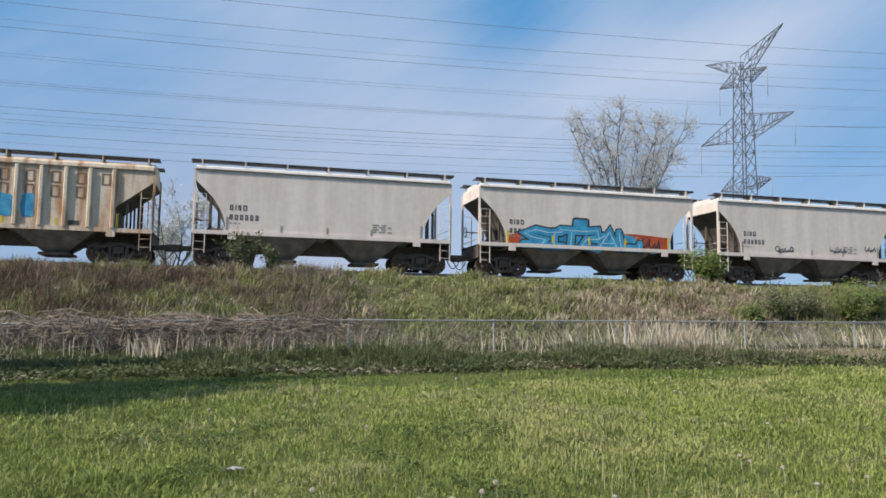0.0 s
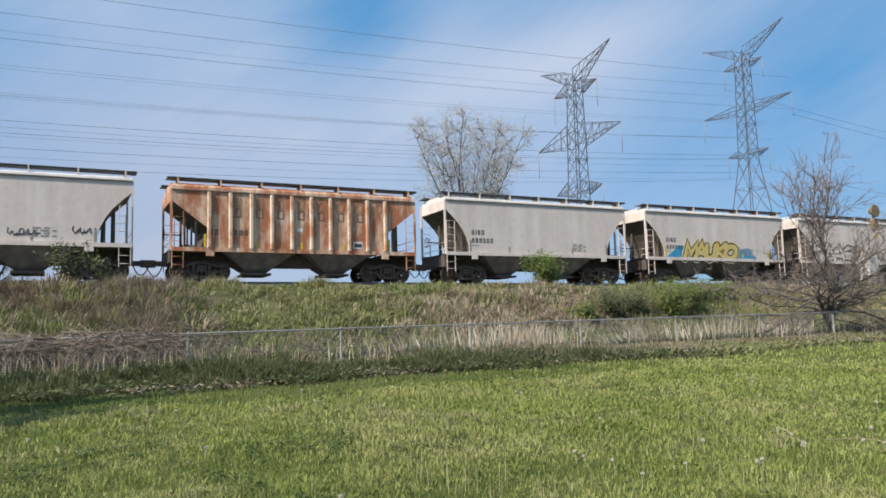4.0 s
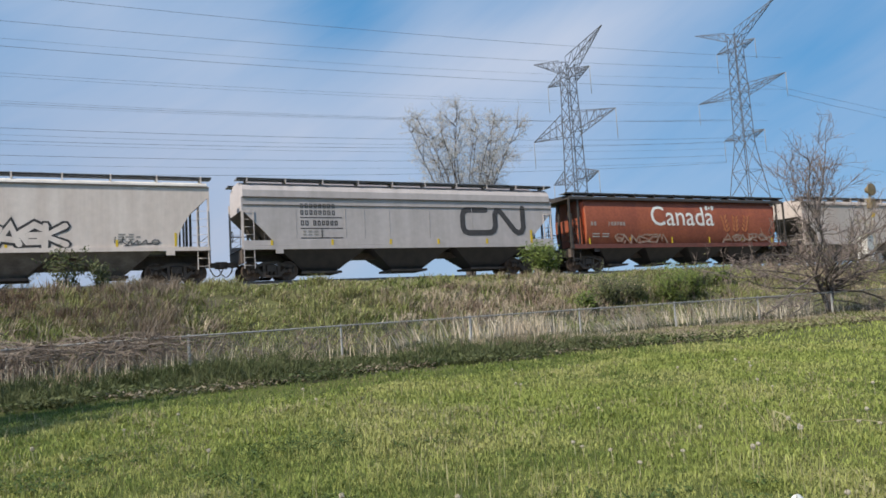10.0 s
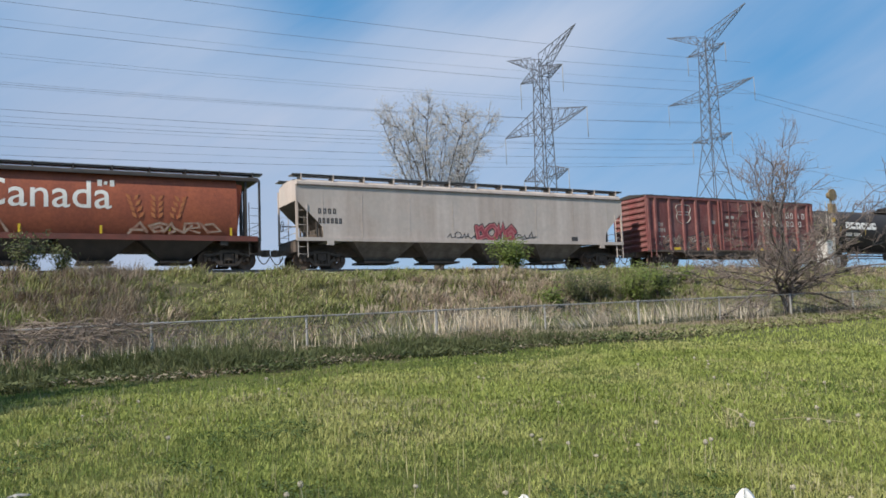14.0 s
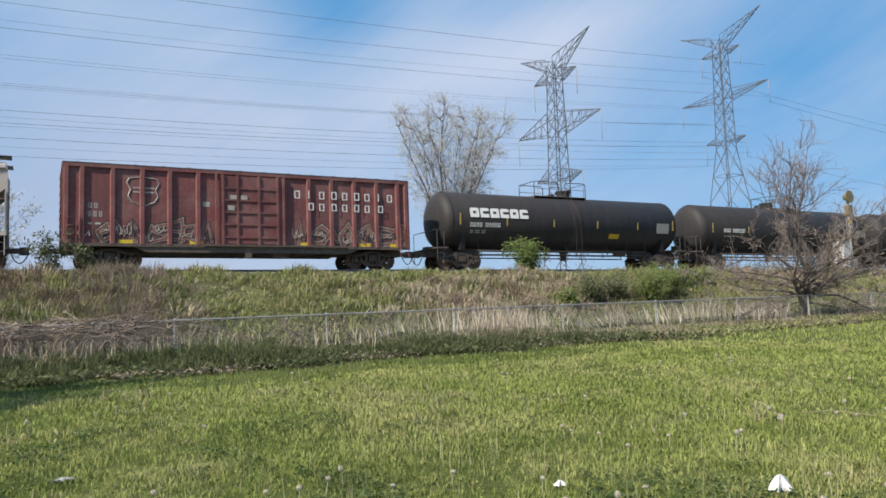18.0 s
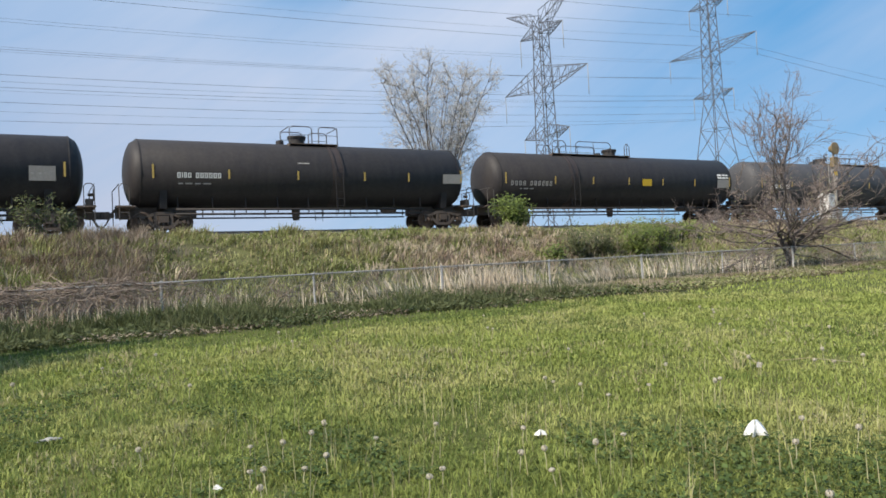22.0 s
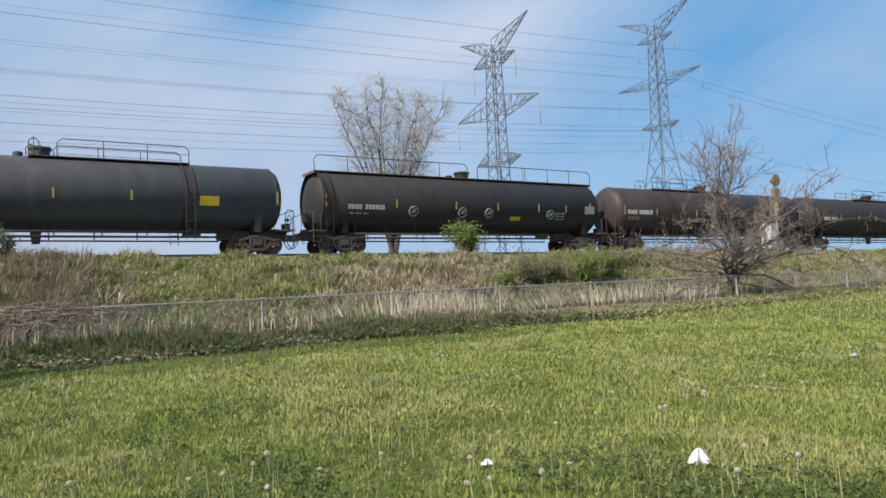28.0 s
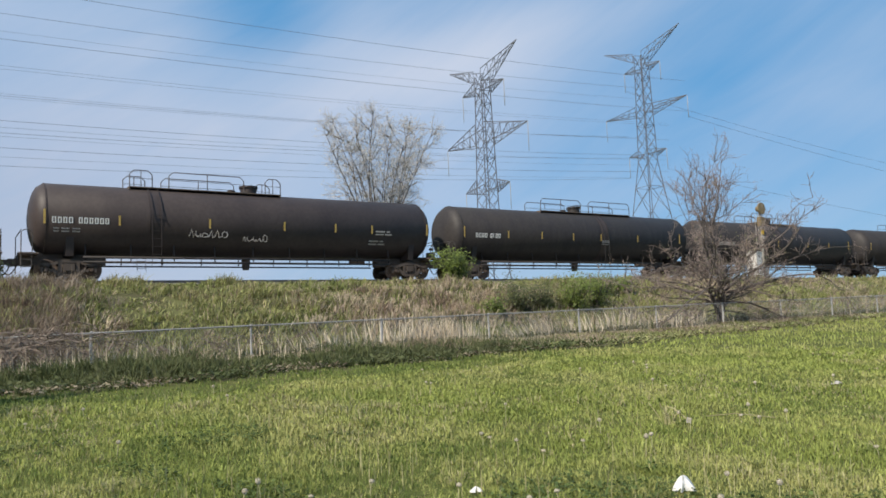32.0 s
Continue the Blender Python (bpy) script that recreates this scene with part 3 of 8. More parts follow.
def running_gear(car, at, half, left=None, left_half=None):
    """Two trucks with their wheelsets at +-at, and a coupler with its hose at each end."""
    for s in (-1, 1):
        t = part("truck", TRUCK, None, car, "grimy cast truck with coil springs", pose(s * at if s > 0 or left is None else -left, 0, 0))
        for y in (-1.0, 1.0):
            part("side_frame", FRAME_SIDE, None, t, at=pose(0, y, 0))
        for e in (-1, 1):
            w = part("wheelset", WHEELSET, None, t, "brown steel wheels on an axle", pose(e * BASE, 0, WHEEL_R))
            WHEELS.append((w, e * BASE))
        m = pose(s * half, 0, 0) if s > 0 else pose(-(left_half or half), 0, 0) @ TURN
        c = part("coupler", COUPLER, None, car, at=m)
        part("air_hose", HOSE, None, c)


def freight_car(name, label, x0, x1, category="freight car"):
    """x0, x1: where the car's ends stand before the train has run."""
    car = thing(name, label, category, pose((x0 + x1) / 2, TRACK_Y, RAIL_Z), "freight train")
    CARS.append((car, (x0 + x1) / 2))
    return car, (x1 - x0) / 2


def outline_bar(s, x, z, w, h, y, d=0.006):
    """A letter-sized hollow bar of thin paint, or a solid one where it is narrow."""
    t = (0.2 if h < 0.3 else 0.15) * h
    if w < 2.4 * t:
        return s.box(x, x + min(w, t), y - d, y, z, z + h)
    s.box(x, x + w, y - d, y, z, z + t * 0.8).box(x, x + w, y - d, y, z + h - t * 0.8, z + h)
    return s.box(x, x + t, y - d, y, z + t * 0.8, z + h - t * 0.8).box(x + w - t, x + w, y - d, y, z + t * 0.8, z + h - t * 0.8)


def stencil(parent, name, x, z, text_widths, h, mat, y, label="", gap=0.3, m=None):
    """Lettering that stands as plain bars: a bar for each character of the given relative widths (0 between words)."""
    s, out = Shape(), None
    for w in (*text_widths, 0):
        if w and 0.2 < w < 1.0 and h > 0.15:
            outline_bar(s, x, z, w * h * 0.86, h, y)
        elif w:
            s.box(x, x + w * h * 0.86, y - 0.006, y, z, z + h)
        if s.v and (h > 0.2 or not w):
            out = part(name, s, mat, parent, label, m)
            s = Shape()
        x += (w or 0.5) * h + gap * h
    return out


def patch(parent, name, x0, x1, z0, z1, mat, y, label=""):
    return part(name, Shape().box(x0, x1, y - 0.008, y, z0, z1), mat, parent, label)


def ladder(parent, x0, x1, y, z0, z1, mat, step=0.36):
    s = Shape()
    for x in (x0, x1):
        s.box(x - 0.017, x + 0.017, y - 0.02, y + 0.02, z0, z1)
    z = z0 + 0.15
    while z < z1:
        s.tube((x0, y - 0.01, z), (x1, y - 0.01, z), 0.011, 5)
        z += step
    return part("ladder", s, mat, parent)


def bay_mesh(half_top, half_low, z_top, z_low, wide_top, wide_low):
    b = Shape()
    v = [(s * half_top, t * wide_top, z_top) for s, t in ((-1, -1), (1, -1), (1, 1), (-1, 1))] + [(s * half_low, t * wide_low, z_low) for s, t in ((-1, -1), (1, -1), (1, 1), (-1, 1))]
    b.add(v, [(0, 1, 5, 4), (1, 2, 6, 5), (2, 3, 7, 6), (3, 0, 4, 7), (4, 5, 6, 7), (3, 2, 1, 0)])
    return b


def hopper_car(label, x0, x1, body_mat, cut, bays, ribs=0, z_sill=1.36, z_eave=3.98, bay_mat=None, trim=None, roof_mat=None, bay_half=1.75, bay_low=0.45, truck_in=1.45, name="covered_hopper", strips=True, boards=7, roof_h=0.40, rib_mat=None, body_section=None, body_in=0.0, walk_mat=None, board_up=0.11, sill_low=0.72):
    """A covered hopper car. cut: (inset, height) points of the sloping end sheet, from the eave down to the sill."""
    car, h = freight_car(name, label, x0, x1)
    trim, roof_mat, bay_mat = trim or body_mat, roof_mat or (M_ROOF_GREY if body_mat == M_GREY else body_mat), bay_mat or M_BAY
    left = [(-h + a, z) for a, z in cut]
    right = [(h - a, z) for a, z in reversed(cut)]
    if body_section:
        body = Shape()
        n, b = len(body_section), h - body_in
        xs = (-b, -b + 0.02, b - 0.02, b)
        v = [(x, y * (0.985 if i in (0, 3) else 1), z) for i, x in enumerate(xs) for y, z in body_section]
        f = [(k * n + i, k * n + (i + 1) % n, (k + 1) * n + (i + 1) % n, (k + 1) * n + i) for k in range(3) for i in range(n)]
        body.add(v, f, True).add(v, [tuple(range(n - 1, -1, -1)), tuple(range(3 * n, 4 * n))])
    else:
        body = Shape().prism(left + right, "y", -1.5, 1.5)
    part("body", body, body_mat, car)
    if not body_section:
        for s in (-1, 1):
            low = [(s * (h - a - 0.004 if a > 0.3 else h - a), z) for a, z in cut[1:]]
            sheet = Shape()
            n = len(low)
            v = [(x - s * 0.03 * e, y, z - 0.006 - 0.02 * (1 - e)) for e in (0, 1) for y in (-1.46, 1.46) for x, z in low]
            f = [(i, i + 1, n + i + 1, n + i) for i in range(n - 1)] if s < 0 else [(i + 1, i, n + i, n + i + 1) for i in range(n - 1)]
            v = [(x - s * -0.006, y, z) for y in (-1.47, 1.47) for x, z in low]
            part("slope_sheet", sheet.add(v, f), M_SLOPE, car, "sloping end sheet with shade in its dark colour")
    zr = z_eave + roof_h
    section = [(1.5, 0.004), (1.485, 0.40 * roof_h), (1.36, 0.68 * roof_h), (1.05, 0.88 * roof_h), (0.6, roof_h)]
    roof = Shape().prism([(-a, z_eave + b) for a, b in section] + [(a, z_eave + b) for a, b in reversed(section)], "x", -h + 0.1, h - 0.1)
    part("roof", roof, roof_mat, car)
    for y in (-1.53, 1.53):
        # the dark rail draws the roof's shadow line; black trim keeps its own colour
        part("eave_rail", Shape().box(-h + 0.08, h - 0.08, y - 0.03, y + 0.03, z_eave - 0.055, z_eave - 0.002), M_EAVE if trim == body_mat else trim, car, "dark rail under the roof, painted as its shadow line")
        sill = Shape().box(-h + 0.05, h - 0.05, y - 0.03, y + 0.03, z_sill - 0.13, z_sill + 0.05)
        for s in (-1, 1):
            sill.box(s * (h - 1.75) - 0.18, s * (h - 1.75) + 0.18, y - 0.04, y + 0.02, z_sill - 0.33, z_sill - 0.13)
        part("side_sill", sill, trim, car)
    trough = part("hatch_trough", Shape().box(-h + 0.6, h - 0.6, -0.32, 0.32, zr, zr + 0.12), roof_mat, car)
    for y0, y1 in ((-1.42, -0.80), (0.80, 1.42)):
        w = Shape().box(-h - 0.12, h + 0.12, y0, y1, zr + board_up, zr + board_up + 0.05)
        w.box(-h - 0.12, h + 0.12, y0, y0 + 0.02, zr + board_up - 0.01, zr + board_up + 0.085)
        part("running_board", w, walk_mat or M_WALKWAY, car, "dark steel grating walkway")
        k = Shape().box(-0.03, 0.03, y0 - 0.02, y1, zr - 0.10, zr + board_up)
        k.box(-0.03, 0.03, y0 - 0.025, y0, zr - 0.10, zr + board_up + 0.10)
        k = k.mesh("board_bracket", trim)
        for i in range(boards):
            part("board_bracket", k, None, car, at=pose(-h + 0.35 + (2 * h - 0.7) * i / (boards - 1), 0, 0))
    if ribs:
        a = max(c[0] for c in cut)
        for y in (-1.53, 1.53):
            for i in range(ribs):
                x = -h + a + 0.05 + (2 * h - 2 * a - 0.1) * i / (ribs - 1)
                rib = Shape().prism([(x - 0.1, y), (x - 0.05, y + math.copysign(0.09, y)), (x + 0.05, y + math.copysign(0.09, y)), (x + 0.1, y)], "z", z_sill + 0.05, z_eave - 0.06)
                part("side_post", rib, rib_mat or body_mat, car)
    part("centre_sill", Shape().box(-h + 0.05, h - 0.05, -0.3, 0.3, sill_low, 1.3), M_UNDER, car)
    for b in bays:
        m = part("hopper_bay", bay_mesh(bay_half, bay_low, z_sill - 0.02, 0.42, 1.42, 0.55), bay_mat, car, at=pose(b, 0, 0))
        part("outlet_gate", Shape().box(-bay_low - 0.18, bay_low + 0.18, -0.85, 0.85, 0.30, 0.41).tube((bay_low + 0.1, -1.0, 0.36), (bay_low + 0.1, 1.0, 0.36), 0.04, 6), M_UNDER, m)
    for s in (-1, 1):
        part("end_platform", Shape().box(min(s * h, s * (h - 1.7)), max(s * h, s * (h - 1.7)), -1.45, 1.45, z_sill - 0.12, z_sill - 0.06).box(min(s * h, s * (h - 0.12)), max(s * h, s * (h - 0.12)), -1.4, 1.4, 0.82, z_sill - 0.06), M_UNDER, car)
        for y in (-1.46, 1.46):
            part("corner_post", Shape().box(s * (h - 0.06) - 0.045, s * (h - 0.06) + 0.045, y - 0.05, y + 0.05, z_sill - 0.1, z_eave), trim, car)
        ladder(car, s * (h - 0.1), s * (h - 0.58), -1.52, 0.55, z_sill + 1.7, trim)
        ladder(car, s * (h - 0.1), s * (h - 0.58), 1.52, 0.55, z_sill + 1.7, trim)
        e = Shape()
        for y in (-0.62, 0.62):
            e.box(s * (h - 0.75) - 0.05, s * (h - 0.75) + 0.05, y - 0.05, y + 0.05, z_sill - 0.06, z_eave - 0.75)
        for y in (-1.3, 0.0, 1.3):
            e.box(s * (h - 1.15) - 0.04, s * (h - 1.15) + 0.04, y - 0.05, y + 0.05, z_sill - 0.06, z_eave - 1.1)
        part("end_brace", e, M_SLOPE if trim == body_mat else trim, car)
        g = Shape()
        for z in (1.75, 2.1):
            g.tube((s * (h - 0.06), -1.46, z), (s * (h - 0.06), 1.46, z), 0.016, 5)
        part("grab_rail", g, trim, car)
    bw = Shape()
    ring = [(-h + 0.0, 0.72 + 0.27 * math.cos(math.tau * k / 16), 2.3 + 0.27 * math.sin(math.tau * k / 16)) for k in range(17)]
    bw.line(ring, 0.018, 5)
    for k in range(0, 16, 4):
        bw.tube((-h + 0.0, 0.72, 2.3), ring[k], 0.012, 4)
    bw.tube((-h + 0.0, 0.72, 2.3), (-h + 0.75, 0.72, 2.3), 0.03, 6)
    part("brake_wheel", bw, M_UNDER, car)
    cyl = Shape().lathe([(-0.35, 0.001), (-0.35, 0.14), (0.35, 0.14), (0.35, 0.001)], 12)
    part("brake_cylinder", cyl, M_UNDER, car, at=pose(-h + 1.0, -0.6, z_sill + 0.12))
    running_gear(car, h - truck_in, h)
    if strips:
        for i in range(5):
            x = -h + 1.85 + (2 * h - 3.7) * i / 4 + (-0.33 if i == 0 else 0.33 if i == 4 else 0)
            tall = 0.6 if i in (0, 4) else 0.3
            patch(car, "reflector_strip", x - 0.05, x + 0.05, z_sill + 0.08, z_sill + 0.08 + tall, M_YELLOW if strips == "yellow" else M_SHADE_GREY, -1.503, "yellow reflective strip" if strips == "yellow" else "grimy reflective strip")
    return car, h


def wrapped_text(parent, name, words, x, z, size, mat, shape_y, label):
    """Flat lettering cut into strips and laid on a curved side; shape_y gives the side's y at a height."""
    c = bpy.data.curves.new(name, "FONT")
    c.body, c.size, c.resolution_u, c.offset = words, size, 3, 0.008
    ob = new(name, c)
    m = bpy.data.meshes.new_from_object(ob.evaluated_get(bpy.context.evaluated_depsgraph_get()))
    bpy.data.objects.remove(ob)
    bm = bmesh.new()
    bm.from_mesh(m)
    for k in range(1, 16):
        bmesh.ops.bisect_plane(bm, geom=bm.verts[:] + bm.edges[:] + bm.faces[:], plane_co=(0, k * 0.12 - 0.2, 0), plane_no=(0, 1, 0))
    for v in bm.verts:
        v.co = Vector((x + v.co.x, shape_y(z + v.co.y) - 0.008, z + v.co.y))
    bm.to_mesh(m)
    bm.free()
    m.materials.clear()
    m.materials.append(mat)
    return part(name, m, None, parent, label)


def blob(s, x, z, w, h, rnd, y, grow_by=0.0, shear=0.15, jitter=0.12, n=14, power=0.45, d=0.005):
    """An uneven rounded block of sprayed paint."""
    pts = []
    for k in range(n):
        a = math.tau * k / n
        c, q = math.cos(a), math.sin(a)
        u = math.copysign(abs(c) ** power, c) * (w / 2 + grow_by) * (1 + rnd.uniform(-jitter, jitter))
        v = math.copysign(abs(q) ** power, q) * (h / 2 + grow_by) * (1 + rnd.uniform(-jitter, jitter))
        pts.append((x + u + shear * v, z + v))
    return s.prism(pts, "y", y - d, y)


def ribbon(s, pts, wide, y, d=0.005):
    """A flat painted stroke along points (x, z), mitred at its bends, with blunt pointed ends; it rises a little on its way, so that it may cross itself."""
    n, w = len(pts), wide / 2
    way = []
    for p, q in zip(pts, pts[1:]):
        l = math.hypot(q[0] - p[0], q[1] - p[1]) or 1e-6
        way.append(((q[0] - p[0]) / l, (q[1] - p[1]) / l))
    rows = []
    for i, p in enumerate(pts):
        a, b = way[max(0, i - 1)], way[min(n - 2, i)]
        nx, nz = -(a[1] + b[1]), a[0] + b[0]
        l = math.hypot(nx, nz)
        if l < 0.2:
            nx, nz, l = -a[1], a[0], 1.0
        k = w / max(0.62, (nx * -a[1] + nz * a[0]) / l)
        rows.append((p, nx / l * k, nz / l * k))
    first, last = pts[0], pts[-1]
    rows = [((first[0] - way[0][0] * w * 0.8, first[1] - way[0][1] * w * 0.8), rows[0][1] * 0.55, rows[0][2] * 0.55)] + rows + [((last[0] + way[-1][0] * w * 0.8, last[1] + way[-1][1] * w * 0.8), rows[-1][1] * 0.55, rows[-1][2] * 0.55)]
    v = []
    for i, (p, ox, oz) in enumerate(rows):
        front = y - d - 0.0004 * i
        v += [(p[0] + ox, front, p[1] + oz), (p[0] - ox, front, p[1] - oz), (p[0] - ox, y, p[1] - oz), (p[0] + ox, y, p[1] + oz)]
    m = len(rows)
    f = [(4 * i + a, 4 * i + b, 4 * i + 4 + b, 4 * i + 4 + a) for i in range(m - 1) for a, b in ((0, 1), (1, 2), (3, 0))] + [(0, 3, 2, 1), (4 * m - 4, 4 * m - 3, 4 * m - 2, 4 * m - 1)]
    return s.add(v, f)



# curling and pointed strokes in a unit box
STROKES = {"spike": [[(0, 0), (0.28, 1), (0.42, 0.25), (0.7, 0.95), (1, 0.05)]], "curl": [[(0.95, 0.75), (0.5, 1), (0.08, 0.6), (0.3, 0.08), (0.85, 0.15), (0.7, 0.55), (0.4, 0.5)]],
           "ring": [[(0.5 + 0.48 * math.cos(math.tau * k / 10), 0.5 + 0.5 * math.sin(math.tau * k / 10)) for k in range(11)]], "wedge": [[(0, 1), (0.25, 0.05), (0.95, 0.3), (0.55, 0.95), (0.2, 0.75)]],
           "arrow": [[(-0.1, 0.35), (0.5, 0.6), (1.05, 0.5)], [(0.7, 1.05), (1.05, 0.5), (0.5, 0.0)]], "wave": [[(-0.05, 0.2), (0.2, 0.95), (0.5, 0.45), (0.75, 0.05), (1.05, 0.8)], [(0.1, 0.0), (0.4, 0.15)]],
           "M": [[(0.0, 0.0), (0.12, 1.0), (0.5, 0.3), (0.88, 1.0), (1.0, 0.0)]], "A": [[(0.0, 0.0), (0.5, 1.0), (1.0, 0.0)], [(0.2, 0.33), (0.8, 0.33)]], "U": [[(0.05, 1.0), (0.1, 0.2), (0.45, 0.0), (0.85, 0.2), (0.9, 1.0)]],
           "K": [[(0.1, 0.0), (0.1, 1.0)], [(0.9, 1.0), (0.15, 0.5), (1.0, 0.0)]], "S": [[(0.98, 0.88), (0.5, 1.0), (0.06, 0.78), (0.4, 0.52), (0.95, 0.36), (0.8, 0.05), (0.0, 0.05)]], "I": [[(0.15, 0.95), (0.85, 0.95)], [(0.5, 0.95), (0.5, 0.05)], [(0.1, 0.05), (0.9, 0.05)]],
           "T": [[(-0.1, 0.95), (1.1, 0.95)], [(0.45, 0.95), (0.45, 0.0)]], "E": [[(1.0, 0.95), (0.1, 0.95), (0.05, 0.05), (1.0, 0.05)], [(0.1, 0.5), (0.85, 0.5)]], "R": [[(0.08, 0.0), (0.08, 1.0), (0.75, 0.95), (0.8, 0.6), (0.15, 0.48), (1.0, 0.0)]],
           "L": [[(0.1, 1.0), (0.2, 0.08), (1.15, 0.08), (1.15, 0.42)]],
           "claw": [[(0.05, 0.9), (0.75, 1.0), (0.95, 0.55), (0.3, 0.5), (0.1, 0.15), (0.9, 0.0)], [(0.95, 0.55), (1.15, 0.75)]]}


def sprayed_word(car, kinds, x, z, w, h, wide, layers, seed, y, shear=0.12, jitter=0.05):
    """A row of letter-like shapes, each in layers (added width, material, name); the later lie over the earlier."""
    step = w / len(kinds)
    for i, kind in enumerate(kinds):
        r_ = random.Random(seed * 31 + i)
        cw, ch, lift = step * r_.uniform(1.05, 1.3), h * r_.uniform(0.9, 1.08), r_.uniform(-0.04, 0.05) * h
        lines = [[(x + step * i + (a + r_.uniform(-jitter, jitter)) * cw + shear * b * h, z + lift + (b + r_.uniform(-jitter, jitter)) * ch) for a, b in line] for line in STROKES[kind]]
        for k, (add, mat, what) in enumerate(layers):
            s = Shape()
            for j, line in enumerate(lines):
                ribbon(s, line, wide + add, y - 0.005 * k - 0.0009 * j, 0.004)
            part("graffiti", s, mat, car, what)


def scrawl(s, x, z, w, h, rnd, y, turns, r=0.02):
    """A loose handwritten line: uneven loops, spikes and a closing sweep."""
    pts, px = [], x
    n = max(2, turns)
    for k in range(n):
        step = w / n * rnd.uniform(0.7, 1.3)
        up, kind = h * rnd.uniform(0.45, 1.0), rnd.randrange(3)
        if kind == 0:
            pts += [(px, z + 0.1 * h), (px + 0.45 * step, z + up), (px + 0.6 * step, z + 0.05 * h)]
        elif kind == 1:
            for j in range(7):
                a = math.pi * (1.2 - j / 3.2)
                pts.append((px + step * (0.45 + 0.42 * math.cos(a)), z + up * (0.5 + 0.48 * math.sin(a))))
        else:
            pts += [(px + 0.1 * step, z + up), (px, z + 0.3 * h), (px + 0.4 * step, z), (px + 0.75 * step, z + 0.55 * up), (px + 0.8 * step, z + 0.1 * h)]
        px += step
    if rnd.random() < 0.5:
        pts += [(px, z + 0.3 * h), (x + 0.2 * w, z - 0.12 * h)]
    return ribbon(s, pts, r * 1.9, y)


PLAIN_CUT = [(0.08, 4.36), (0.08, 3.84), (0.45, 3.5), (0.85, 3.1), (1.12, 2.7), (1.32, 2.3), (1.43, 1.95), (1.45, 1.54)]
RIB_CUT = [(0.06, 4.12), (0.06, 3.6), (1.66, 2.38), (1.66, 1.44)]


def plain_hopper(label, x0, x1, **k):
    car, h = hopper_car(label, x0, x1, M_GREY, PLAIN_CUT, (-1.95, 1.95), z_sill=1.54, z_eave=4.36, roof_h=0.26, **k)
    stencil(car, "reporting_mark", -h + 1.62, 2.54, (0.7, 0.25, 0.6, 0.8), 0.24, M_INK, -1.503, "dark stencilled bars")
    stencil(car, "car_number", -h + 1.62, 2.10, (0.65,) * 6, 0.24, M_INK, -1.503, "dark stencilled bars")
    stencil(car, "small_print", -h + 1.62, 1.92, (2, 0, 2.4, 0, 1.6), 0.06, M_SHADE_GREY, -1.503)
    for i in range(4):
        stencil(car, "data_panel", h - 3.9, 2.12 - 0.11 * i, (3.2, 0, 5, 0, 3) if i % 2 else (5, 0, 3.5), 0.07, M_SHADE_GREY, -1.503)
    return car, h


def tank_point(x, z, r, zc):
    """A pose on the near side of a tank, its y axis pointing into the shell."""
    a = math.asin(max(-1, min(1, (z - zc) / r)))
    return pose(x, -r * math.cos(a) - 0.006, z, math.degrees(-a), 0, 0)


